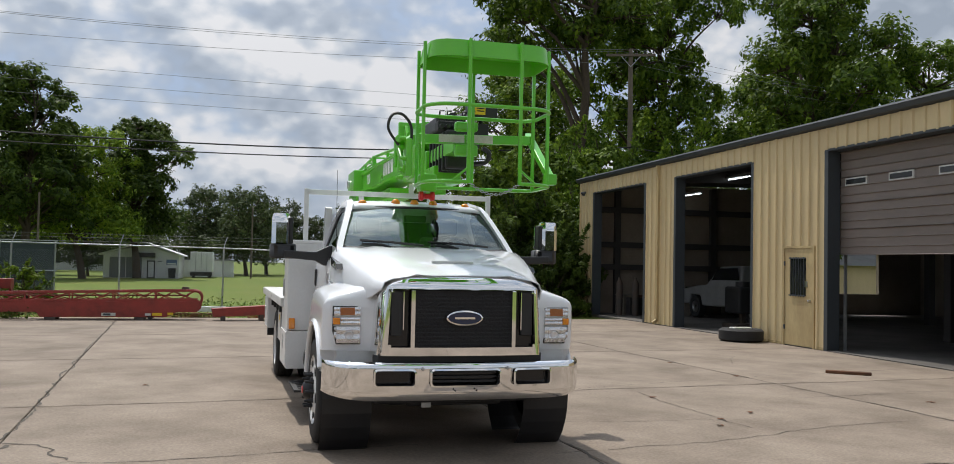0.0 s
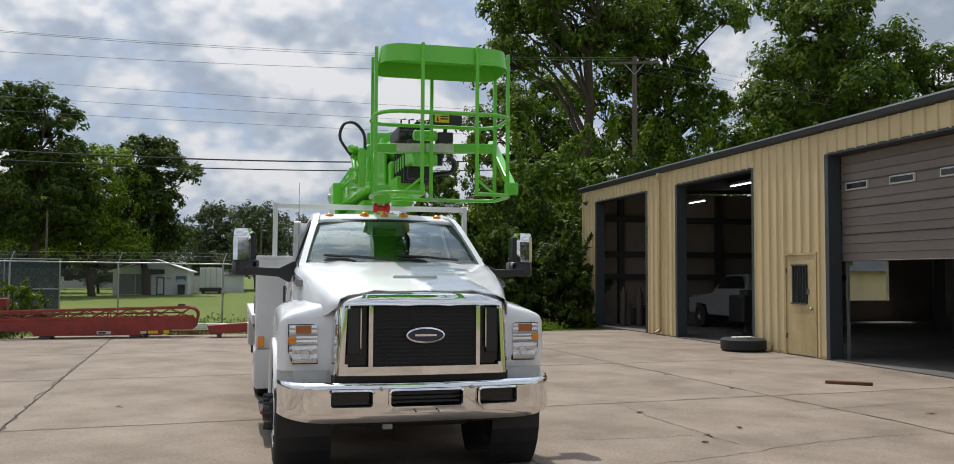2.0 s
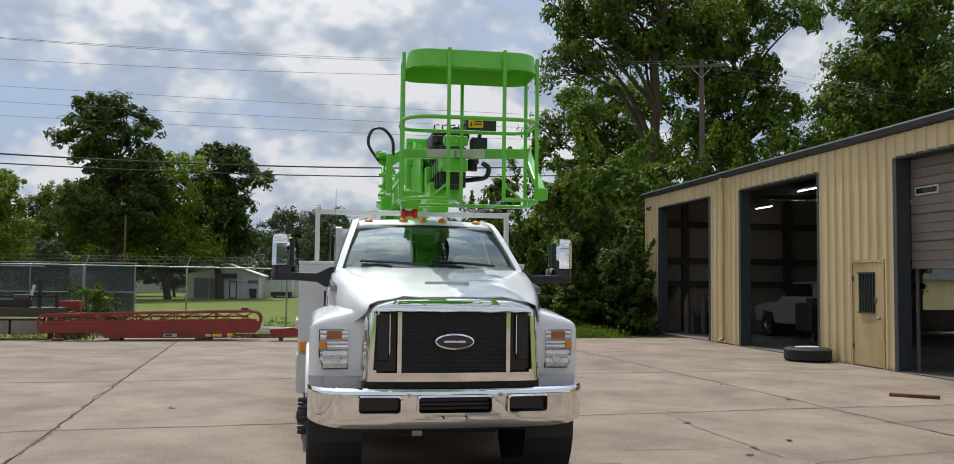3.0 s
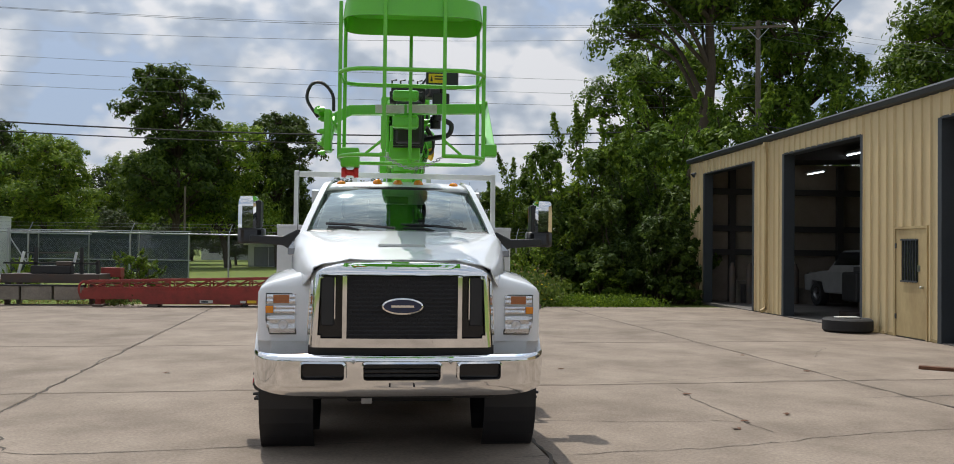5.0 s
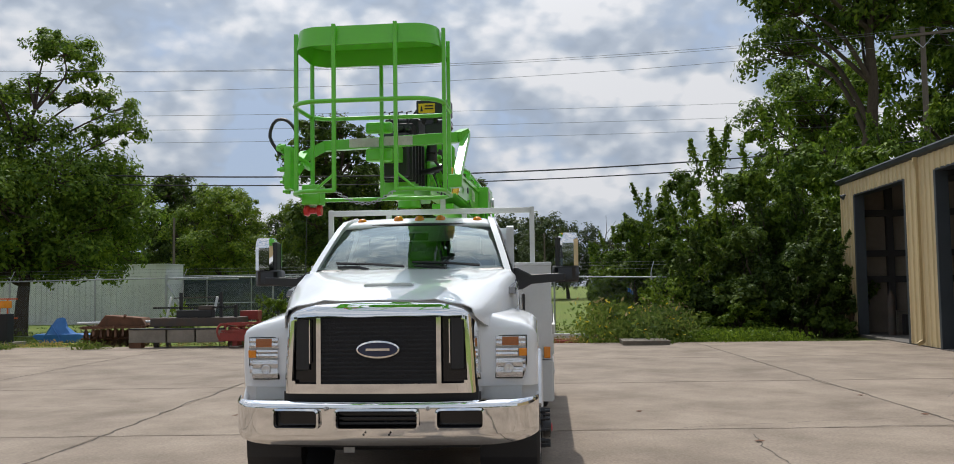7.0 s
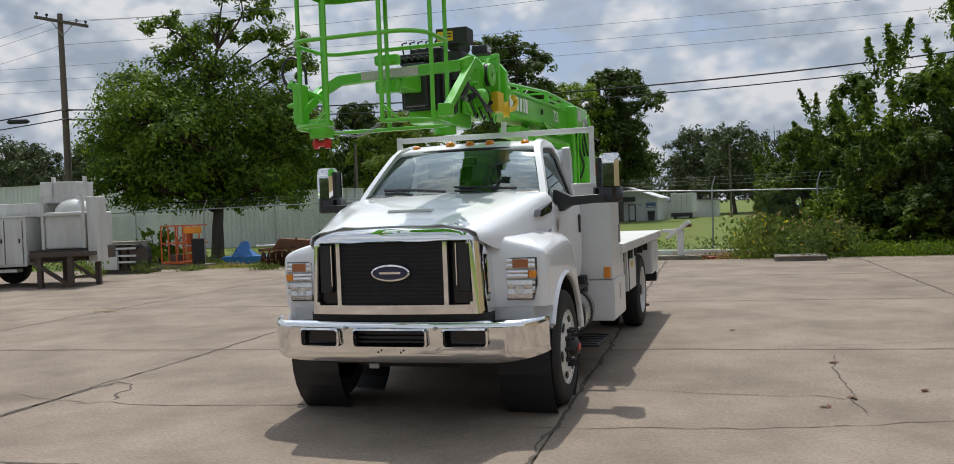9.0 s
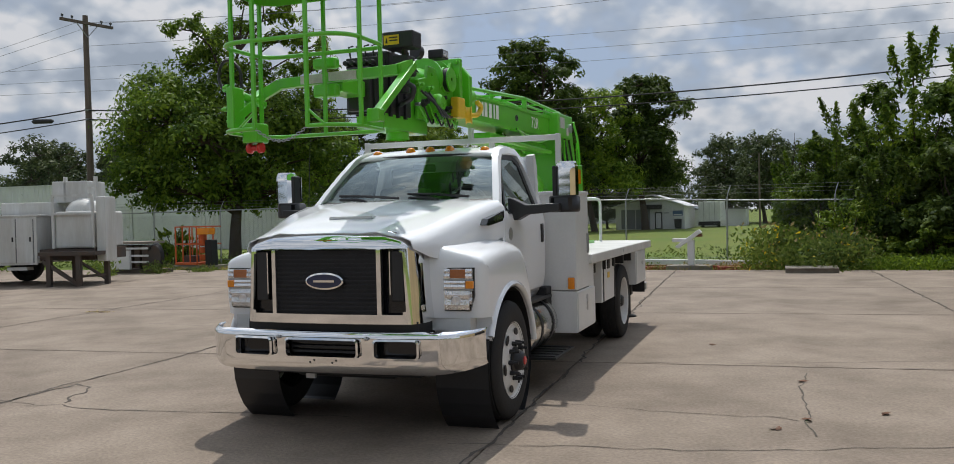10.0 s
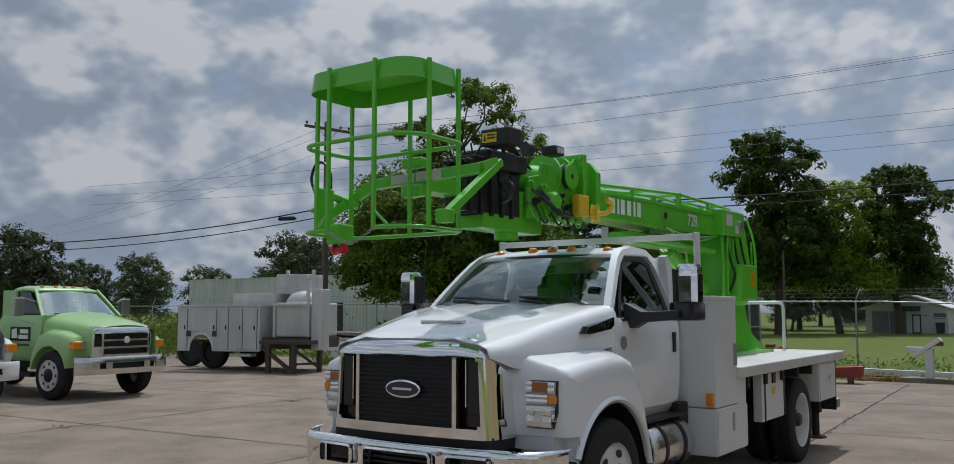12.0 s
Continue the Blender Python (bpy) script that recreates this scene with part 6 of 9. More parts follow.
for k, (x, y, z, r) in enumerate(((2.90, 8.70, 2.62, 0.035), (2.91, 8.80, 2.75, 0.028), (2.90, 9.10, 2.70, 0.03), (2.90, 8.62, 2.76, 0.026), (2.90, 9.22, 2.62, 0.026))):
    lp("fitting", LA([(0, r), (0.035, r * 0.9), (0.04, r * 0.6), (0.07, r * 0.6), (0.072, 0)], (x, y, z), (1, -0.3 * (k % 2), 0.2), 10), M["green"] if k % 2 else M["chassis"], head)
for k in range(3):
    lp("head_hose", T(smoothpoly([(2.93, 8.62 + 0.08 * k, 2.72), (3.0, 8.75 + 0.08 * k, 2.62 - 0.02 * k), (2.99, 8.95 + 0.08 * k, 2.53), (2.93, 9.2 + 0.06 * k, 2.56)], 4), 0.011, 6), M["hose"], head)
lp("head_flange", B(2.50, 2.98, 9.42, 9.48, 2.60, 3.12), None, head, bevel=0.012)
lp("head_flange", PR([(2.50, 2.66), (2.98, 2.66), (2.98, 2.98), (2.90, 3.08), (2.58, 3.08), (2.50, 2.98)], "y", 9.66, 9.74), None, head, bevel=0.012)
for z in (2.72, 2.95, 3.08):
    for x in (2.94, 2.54):
        lp("bolt", LA([(0, 0.02), (-0.02, 0.02), (-0.022, 0)], (x, 9.42, z), (0, 1, 0), 6), None, head)
lp("gear_knob", LA([(0, 0.07), (0.06, 0.07), (0.10, 0.04), (0.12, 0)], (2.90, 9.78, 2.80), (0.4, 1, 0), 14), None, head, smooth=40)
lp("tip_box", B(2.60, 2.86, 8.05, 8.9, 2.36, 2.52), None, head, bevel=0.01)
lp("swivel_post", LA([(0, 0.10), (0.22, 0.10)], (2.73, 8.55, 2.30), (0, 0, 1), 18), None, head, smooth=40)
hook = lp("rope_guide", B(2.93, 3.01, 9.28, 9.46, 2.55, 2.74), M["yellow"], None, "yellow rope hook block", bevel=0.012)
lp("sheave", LA([(-0.03, 0), (-0.03, 0.09), (-0.015, 0.075), (0.015, 0.075), (0.03, 0.09), (0.03, 0)], (2.98, 9.62, 2.60), (0.9, 0.3, 0), 20), M["yellow"], hook, smooth=35)
lp("hook_arm", T(smoothpoly([(2.98, 9.62, 2.60), (3.0, 9.8, 2.62), (3.01, 9.88, 2.70), (3.0, 9.80, 2.74)], 4), 0.025, 8), M["yellow"], hook, smooth=60)
# motor, controls and lamp at the tip
motor = lp("motor_housing", B(2.655, 2.865, 7.80, 8.56, 2.47, 2.82), M["black"], None, "black motor housing", bevel=0.02)
for k in range(5):
    lp("cooling_rib", B(2.635, 2.885, 7.84 + k * 0.14, 7.87 + k * 0.14, 2.455, 2.80), M["black"], motor)
lp("motor_top", B(2.62, 2.90, 8.06, 8.62, 2.84, 2.98), M["black"], motor, bevel=0.02)
for k in range(4):
    x = 2.62 + k * 0.07
    lp("valve_lever", T([(x, 7.95, 2.90), (x, 7.92, 3.0), (x + 0.04, 7.92, 3.005)], 0.008, 5), M["black"], motor)
lp("valve_bank", B(2.60, 2.88, 7.90, 8.05, 2.82, 2.91), M["chassis"], motor, bevel=0.01)
for k in range(5):
    lp("valve_spool", LA([(0, 0.022), (0.07, 0.02), (0.075, 0)], (2.63 + k * 0.055, 7.90, 2.86), (0, -1, 0), 10), M["black"], motor)
for k in range(4):
    lp("motor_hose", T(smoothpoly([(2.80 + 0.03 * k, 8.1, 2.95), (2.86 + 0.02 * k, 8.3, 3.02 + 0.01 * k), (2.84, 8.6, 2.98), (2.82, 8.8, 2.90)], 4), 0.014, 6), M["hose"], motor)
lp("reel", LA([(-0.03, 0), (-0.03, 0.06), (0.03, 0.06), (0.03, 0)], (2.90, 8.62, 3.05), (0.3, 1, 0), 16), M["black"], motor, smooth=40)
ctrl = lp("control_box", B(2.90, 3.17, 7.95, 8.12, 2.97, 3.10), M["black"], None, "black control box with a yellow warning label", bevel=0.012)
lp("warning_label", B(2.92, 3.05, 7.944, 7.951, 2.995, 3.07), M["yellow"], ctrl)
lp("label_sign", PR([(2.935, 3.008), (2.955, 3.008), (2.945, 3.055)], "y", 7.940, 7.945), M["black"], ctrl)
for z in (3.045, 3.022):
    lp("label_bar", B(2.97, 3.04, 7.940, 7.945, z, z + 0.010), M["black"], ctrl)
lp("control_stalk", T([(3.04, 8.05, 2.98), (3.03, 8.1, 2.80), (2.95, 8.2, 2.70)], 0.018, 6), M["black"], ctrl)
lp("control_strut", T([(2.82, 8.0, 2.92), (2.92, 8.0, 3.06)], 0.009, 5), M["black"], ctrl)
lp("lower_panel", B(2.96, 3.10, 8.0, 8.14, 2.78, 2.92), M["black"], ctrl, bevel=0.01)
spot = lp("work_lamp", B(2.92, 3.06, 8.80, 8.95, 3.02, 3.10), M["black"], None, "small black work lamp", bevel=0.012)
lp("lamp_lens", B(3.061, 3.064, 8.82, 8.93, 3.035, 3.085), M["reflector"], spot)
lp("pipe_bend", T(smoothpoly([(2.90, 8.25, 2.56), (3.02, 8.1, 2.56), (3.10, 8.05, 2.58), (3.12, 8.05, 2.66), (3.06, 8.05, 2.70)], 4), 0.022, 8), M["hose"], None, smooth=60)
lp("side_cylinder", T([(3.0, 8.1, 2.70), (3.0, 8.1, 2.82)], 0.04, 12), M["black"], smooth=50)
lp("side_cylinder", T([(2.99, 8.15, 2.64), (2.99, 8.15, 2.74)], 0.045, 12), M["black"], smooth=50)
# yoke that carries the basket
lp("jib", B(2.64, 2.82, 7.44, 8.6, 2.58, 2.70), bevel=0.01)
yoke = lp("yoke_beam", SQ((2.30, 7.42, 2.665), (3.30, 7.42, 2.70), 0.07, 0.075), None, None, "lime-green basket yoke", bevel=0.006)
lp("yoke_label", B(2.50, 2.72, 7.378, 7.384, 2.645, 2.71), M["label"], yoke)
lp("yoke_label", B(2.74, 2.97, 7.378, 7.384, 2.652, 2.718), M["label"], yoke)
lp("yoke_pad", B(2.63, 2.83, 7.33, 7.40, 2.74, 2.82), None, yoke, bevel=0.02)
lp("yoke_pad", B(2.63, 2.83, 7.33, 7.40, 2.53, 2.63), None, yoke, bevel=0.02)
lp("yoke_leg", SQ((3.30, 7.40, 2.70), (3.34, 7.52, 2.745), 0.07, 0.075), None, yoke)
lp("yoke_brace", SQ((3.345, 7.56, 2.755), (3.345, 6.95, 2.33), 0.06, 0.055), None, yoke, bevel=0.006)
lp("yoke_foot", B(3.29, 3.385, 6.91, 7.0, 2.28, 2.37), None, yoke, bevel=0.01)
lp("yoke_leg", SQ((2.30, 7.42, 2.665), (2.17, 7.36, 2.58), 0.07, 0.075), None, yoke)
lp("yoke_brace", SQ((2.17, 7.38, 2.60), (2.165, 6.98, 2.36), 0.07, 0.07), None, yoke, bevel=0.006)
rot = lp("rotator", B(2.15, 2.20, 6.94, 7.10, 2.30, 2.60), None, yoke, bevel=0.012)
lp("tilt_cylinder", T([(2.10, 7.0, 2.60), (2.22, 7.32, 2.50)], 0.03, 10), None, yoke, smooth=50)
for k, (y, z) in enumerate(((6.98, 2.60), (7.05, 2.54), (6.96, 2.44), (7.02, 2.36), (7.08, 2.30))):
    lp("rotator_fitting", LA([(0, 0.02), (-0.03, 0.018), (-0.035, 0.011), (-0.05, 0.011), (-0.051, 0)], (2.15, y, z), (1, 0.2 * (k % 2), 0), 10), None, yoke)
lp("hose_loop", T(smoothpoly([(2.10, 7.02, 2.55), (2.02, 7.04, 2.68), (2.05, 7.05, 2.79), (2.13, 7.05, 2.80), (2.20, 7.05, 2.72), (2.21, 7.05, 2.60)], 5), 0.012, 6), M["hose"], yoke, smooth=60)
lp("foot_box", B(2.27, 2.40, 6.95, 7.10, 2.19, 2.33), None, yoke, bevel=0.012)
bm = LA([(-0.06, 0), (-0.06, 0.035), (-0.035, 0.04), (-0.02, 0.022), (0.02, 0.022), (0.035, 0.04), (0.06, 0.035), (0.06, 0)], (2.335, 7.02, 2.155), (1, 0, 0), 16)
lp("red_knob", bm, M["red"], yoke, "red plastic knob", smooth=40)

# the basket, stowed upside down with its floor on top
basket = lp("basket_floor", B(2.36, 3.15, 6.80, 7.22, 3.325, 3.330), None, None, "lime-green work basket stowed upside down")
XL, XR, YN, YF = 2.265, 3.28, 6.66, 7.28


def loop(z, rf=0.14, rn=0.20, inset=0.0):
    """The basket's outline at a height, with rounded corners."""
    out = []
    for cx, cy, r, a0 in ((XR - rf, YF - rf, rf, 0), (XL + rf, YF - rf, rf, 90), (XL + rn, YN + rn, rn, 180), (XR - rn, YN + rn, rn, 270)):
        for k in range(6):
            a = radians(a0 + 18 * k)
            out.append(Vector((cx + (r - inset) * math.cos(a), cy + (r - inset) * math.sin(a), z)))
    return out


bm = bmesh.new()
a, b = [bm.verts.new(p) for p in loop(3.345, inset=0.03)], [bm.verts.new(p) for p in loop(3.215, inset=0.012)]
c, d = [bm.verts.new(p) for p in loop(3.215, inset=0.018)], [bm.verts.new(p) for p in loop(3.335, inset=0.036)]
skin(bm, a, b)
skin(bm, b, c)
skin(bm, c, d)
bm.faces.new(a[::-1])
bm.faces.new(d)
lp("toe_board", bm, None, basket, "lime-green floor pan with toe board", smooth=40)
mid = loop(2.84)
lp("mid_rail", tube(bmesh.new(), mid + [mid[0]], 0.0155, 8, cap=False), None, basket, smooth=60)
low = loop(2.25)
k0 = [p for p in low if p.y < YF - 0.02]
open_path = [Vector((2.58, YN, 2.25))] + [p for p in low[12:18]][::-1] + [p for p in low[6:12]][::-1] + [p for p in low[0:6]][::-1] + [p for p in low[18:24]][::-1] + [Vector((2.99, YN, 2.25))]
lp("low_rail", tube(bmesh.new(), open_path, 0.0145, 8), None, basket, smooth=60)
for x, y in ((XL, YN + 0.20), (2.58, YN), (2.99, YN), (XR, YN + 0.20), (XR - 0.015, YF - 0.09), (2.765, YF), (XL + 0.015, YF - 0.09)):
    lp("post", SQ((x, y, 2.24), (x, y, 3.35), 0.026, 0.026), None, basket, bevel=0.004)
for xa, xb in ((2.58, 2.46), (2.99, 3.11)):
    lp("strut", T([(xa, YN, 2.36), (xb, YN, 2.26)], 0.010, 6), None, basket)
bm = bmesh.new()
pr = None
for k in range(23):
    f = k / 22
    x, z = 2.58 + 0.41 * f, 2.25 - 0.09 * math.sin(math.pi * f)
    m = Matrix.Translation((x, YN, z)) @ Matrix.Rotation(math.pi / 2 * (k % 2), 4, "X") @ Matrix.Diagonal((1.25, 1, 0.75, 1))
    pts = [m @ Vector((0.011 * math.cos(a), 0, 0.011 * math.sin(a))) for a in [2 * math.pi * i / 8 for i in range(9)]]
    tube(bm, pts, 0.0032, 5, cap=False)
lp("gate_chain", bm, M["galv"], basket, "galvanised gate chain")

# ---- fence, poles and wires ----
FY = 30.7
fence = thing("chain_link_fence", "galvanised chain-link fence with angled top arms", "fence", m=pose(0, FY, 0))
n = 0
for k in range(-13, 3):
    x = 0.3 + 3.2 * k
    lean = 0.02 * math.sin(k * 2.1)
    p = part("post", T([(x, 0, -0.05), (x + lean, 0, 2.0)], 0.03, 8), M["galv"], fence, smooth=60)
    part("top_arm", T([(x + lean, 0, 1.99), (x + lean + 0.02, 0.02, 2.10), (x + lean + 0.10, 0.10, 2.36)], 0.014, 6), M["galv"], p)
for x in (-9.9,):
    part("brace_post", T([(x, -0.02, 0), (x, -0.02, 2.15)], 0.05, 8), M["galv"], fence)
    part("brace", T([(x, -0.02, 1.9), (x + 1.15, -0.02, 0.15)], 0.022, 6), M["galv"], fence)
    part("brace", T([(x, -0.02, 2.0), (x + 2.6, -0.02, 1.98)], 0.022, 6), M["galv"], fence)
part("top_rail", T([(-42.0, -0.01, 1.96), (-20, 0, 1.98), (-8, 0, 2.05), (1, 0, 1.99), (4, 0, 1.89), (7.2, 0, 1.82)], 0.022, 8), M["galv"], fence, smooth=60)
part("bottom_wire", T([(-42.0, 0, 0.08), (7.2, 0, 0.08)], 0.006, 5), M["galv"], fence)
for dz, dy in ((2.12, 0.03), (2.24, 0.06), (2.35, 0.10)):
    part("barbed_wire", T([(-42.0, dy, dz), (7.2, dy, dz)], 0.0035, 4), M["wire"], fence)
bm = bmesh.new()
box(bm, -42.0, 7.2, 0.030, 0.032, 0.05, 1.84)
mesh_sheet = part("wire_mesh", bm, M["chainlink"], fence, "chain-link mesh")
mesh_sheet.visible_shadow = True


def utility_pole(x, y, top, arm_turn, label):
    p = thing("utility_pole", label, "utility pole", m=pose(x, y, 0, 0, 0, arm_turn))
    part("pole_shaft", T([(0, 0, -0.2), (0.03, 0, top * 0.5), (0, 0, top)], 0.17, 12, r_end=0.11), M["poletimber"], p, smooth=60)
    part("crossarm", SQ((-1.25, -0.12, top - 0.35), (1.25, -0.12, top - 0.35), 0.1, 0.12), M["poletimber"], p)
    for xx in (-1.15, -0.7, 0.7, 1.15):
        part("insulator", LA([(0, 0.02), (0.06, 0.02), (0.07, 0.05), (0.12, 0.05), (0.14, 0.06), (0.17, 0.03), (0.18, 0)], (xx, -0.12, top - 0.29), (0, 0, 1), 10), M["slate"], p, "dark insulator")
    for s in (-1, 1):
        part("arm_brace", SQ((0.5 * s, -0.13, top - 0.4), (0, -0.13, top - 0.95), 0.03), M["galv"], p)
    part("line_clamp", SQ((-0.25, -0.14, 6.5), (0.25, -0.14, 6.5), 0.08), M["galv"], p)
    part("line_clamp", SQ((-0.2, -0.14, 6.1), (0.2, -0.14, 6.1), 0.08), M["galv"], p)
    return p


PA, PB = Vector((-23.3, 31.9)), Vector((19.9, 42.2))
utility_pole(PA.x, PA.y, 10.6, 78, "tall weathered timber utility pole with a crossarm")
utility_pole(PB.x, PB.y, 12.9, -20, "weathered timber utility pole among the trees")


def span(name, z0, z1, sag, r, material, label, a=PA, b=PB, off=(0, 0)):
    pts = []
    for k in range(29):
        f = k / 28
        p = a.lerp(b, f)
        pts.append((p.x + off[0], p.y + off[1], z0 + (z1 - z0) * f - sag * 4 * f * (1 - f)))
    ob = part(name, T(pts, r, 5), material)
    return tagged(ob, label, "cable")


B2 = PB + (PB - PA) * 0.8
A2 = PA + Vector((-60, 18))
A3 = PA + Vector((-36.0, -10.0))
for z0, z1, sag, off in ((10.25, 12.95, 0.75, (0.6, 0.2)), (10.3, 12.7, 0.8, (-0.5, -0.1)), (9.3, 12.2, 0.65, (0, 0.1))):
    span("overhead_wire", z0, z1, sag, 0.008, M["wire"], "thin overhead wire between the poles", off=off)
    span("overhead_wire", z1, z1 + 0.8, 0.8, 0.008, M["wire"], "thin overhead wire beyond the pole", PB, B2, off)
    span("overhead_wire", z0, z0 - 0.2, 0.5, 0.008, M["wire"], "thin overhead wire beyond the pole", PA, A2, off)
for z0, z1, sag, off in ((8.55, 10.9, 0.75, (0, 6.0)), (8.0, 10.2, 0.75, (0, 6.0)), (7.5, 9.6, 0.75, (0, 6.0))):
    span("overhead_wire", z0 * 1.10, z1 * 1.10, sag, 0.008, M["wire"], "thin far overhead wire", PA - (PB - PA) * 0.5, PB + (PB - PA) * 0.4, off)
for z0, z1, sag, r in ((6.5, 7.8, 0.95, 0.030), (6.1, 7.3, 0.85, 0.024)):
    span("overhead_cable", z0, z1, sag, r, M["cable"], "thick black overhead cable", off=(0, -0.15))
    span("overhead_cable", z1, z1 + 0.4, 0.8, r, M["cable"], "thick black overhead cable beyond the pole", PB, B2, (0, -0.15))
    span("overhead_cable", z0, z0 + 0.2, 1.3, r, M["cable"], "thick black overhead cable beyond the pole", PA, A3, (0, -0.15))
part("cable_splice", LA([(-0.5, 0.03), (-0.4, 0.1), (0.4, 0.1), (0.5, 0.03)], (PA.x - 1.9, PA.y - 0.65, 6.08), (0.96, 0.27, 0), 10), M["cable"])
tagged(bpy.data.objects["cable_splice"], "black cable splice case hung on the line", "cable")
for x, y, h in ((-12.6, 66.0, 6.0), (1.6, 84.0, 6.5), (-19.5, 52.0, 6.0)):
    p = thing("slim_pole", "slim grey pole in the field", "pole", "field poles", m=pose(x, y, -0.05))
    part("pole_shaft", T([(0, 0, 0), (0, 0, h)], 0.09, 8, r_end=0.07), M["poletimber"], p)

# ---- far buildings ----
M["siding"] = mat("white_painted_siding", (0.72, 0.73, 0.74), 0.6, dark=(0.55, 0.56, 0.57), scale=0.8, amount=0.5)
M["white_sheet"] = mat("weathered_white_sheet", (0.70, 0.72, 0.72), 0.55, dark=(0.50, 0.51, 0.50), scale=0.6, amount=0.7, stretch=(1, 1, 0.3))
M["grey_door"] = mat("grey_door", (0.22, 0.23, 0.25), 0.6)
M["dark_void"] = mat("dark_opening", (0.03, 0.03, 0.032), 0.7)
M["sign_blue"] = mat("blue_sign", (0.10, 0.17, 0.30), 0.5)
hut = thing("white_hut", "small white gabled hut with grey double doors across the field", "building", m=pose(-7.4, 80.0, -0.07))
part("wall", B(-3.0, 3.0, 0, 7, 0, 2.0), M["siding"], hut)
part("gable", PR([(-3.0, 2.0), (3.0, 2.0), (0.2, 2.85)], "y", 0.0, 7.0), M["siding"], hut)
for a, b in (((-3.35, 1.90), (0.2, 2.96)), ((0.2, 2.96), (3.3, 1.90))):
    part("roof", PR([a, b, (b[0], b[1] + 0.1), (a[0], a[1] + 0.1)], "y", -0.35, 7.3), M["siding"], hut, "white roof edge")
part("awning", B(-0.5, 1.1, -0.5, 0, 1.75, 2.15), M["dark_void"], hut)
for x0 in (-2.5, -1.2):
    part("door", B(x0, x0 + 1.24, -0.03, 0, 0.05, 1.75), M["grey_door"], hut, "grey plank door")
wd = part("screen_door", B(0.45, 1.1, -0.04, 0, 0.0, 1.5), M["dark_void"], hut)
part("screen_panel", B(0.55, 1.0, -0.05, -0.04, 0.1, 1.4), M["siding"], wd)
part("sign", B(2.0, 2.85, -0.05, 0, 1.15, 1.6), M["sign_blue"], hut, "small blue sign")
part("sign_bar", B(2.08, 2.76, -0.056, -0.05, 1.2, 1.3), M["lettering"], hut)
part("letter_bar", B(1.3, 1.65, -0.02, 0, 1.38, 1.45), M["slate"], hut)
bin_ = thing("wheelie_bin", "black wheeled bin beside the hut", "bin", m=pose(-4.9, 79.6, -0.07))
part("bin_body", PR([(-0.25, 0.05), (0.25, 0.05), (0.3, 0.8), (-0.3, 0.8)], "y", -0.25, 0.25), M["chassis"], bin_, bevel=0.02)
part("bin_lid", B(-0.33, 0.33, -0.3, 0.28, 0.8, 0.88), M["chassis"], bin_, bevel=0.02)
tr = thing("box_trailer", "white box trailer parked across the field", "trailer", m=pose(-2.75, 84.0, -0.07))
part("box_body", B(-0.95, 0.95, 0, 5, 0.55, 2.35), M["siding"], tr, bevel=0.03)
for x in (-0.48, 0.0, 0.48):
    part("door_seam", B(x - 0.015, x + 0.015, -0.02, 0, 0.6, 2.3), M["grey_door"], tr)
part("rear_bumper", B(-0.95, 0.95, -0.1, 0.2, 0.2, 0.55), M["chassis"], tr)
for x in (-0.7, 0.7):
    part("wheel", LA([(-0.12, 0.2), (-0.12, 0.35), (0.12, 0.35), (0.12, 0.2)], (x, 1.2, 0.35), (1, 0, 0), 18), M["rubber"], tr)
gs = thing("low_grey_shed", "low grey block shed behind the hut", "shed", m=pose(-3.2, 90.0, -0.07))
part("wall", B(-1.8, 3.2, 0, 4, 0, 1.6), M["white_sheet"], gs)
part("roof", B(-1.9, 3.3, -0.2, 4.1, 1.6, 1.72), M["roof"], gs)
cars = thing("parked_car", "small blue car far across the field", "car", m=pose(9.0, 92.0, -0.07))
M["blue_paint"] = mat("blue_car_paint", (0.05, 0.16, 0.42), 0.25, coat=0.5)
bm = PR([(-1.9, 0.3), (1.9, 0.3), (1.95, 0.75), (1.2, 0.85), (0.7, 1.35), (-0.9, 1.38), (-1.5, 0.9), (-1.95, 0.8)], "y", -0.8, 0.8)
part("car_body", bm, M["blue_paint"], cars, bevel=0.08)
for x in (-1.2, 1.2):
    for y in (-0.75, 0.75):
        part("wheel", LA([(-0.1, 0.18), (-0.1, 0.32), (0.1, 0.32), (0.1, 0.18)], (x, y, 0.32), (0, 1, 0), 14), M["rubber"], cars)
for x, y, w, h, lab in ((-18.5, 120.0, 9.0, 2.8, "pale distant house behind trees"), (14.0, 118.0, 10.0, 2.8, "tan distant house behind trees")):
    hs = thing("distant_house", lab, "house", m=pose(x, y, -0.07))
    part("wall", B(-w / 2, w / 2, 0, 6, 0, h), M["siding"] if x < 0 else M["tan"], hs)
    part("roof", PR([(-w / 2 - 0.3, h), (w / 2 + 0.3, h), (w / 2 - 0.8, h + 1.4), (-w / 2 + 0.8, h + 1.4)], "y", -0.3, 6.3), M["roof"], hs)
    for k in range(3):
        part("window", B(-w / 3 + k * w / 3 - 0.5, -w / 3 + k * w / 3 + 0.5, -0.03, 0, 0.9, 2.0), M["dark_void"], hs)


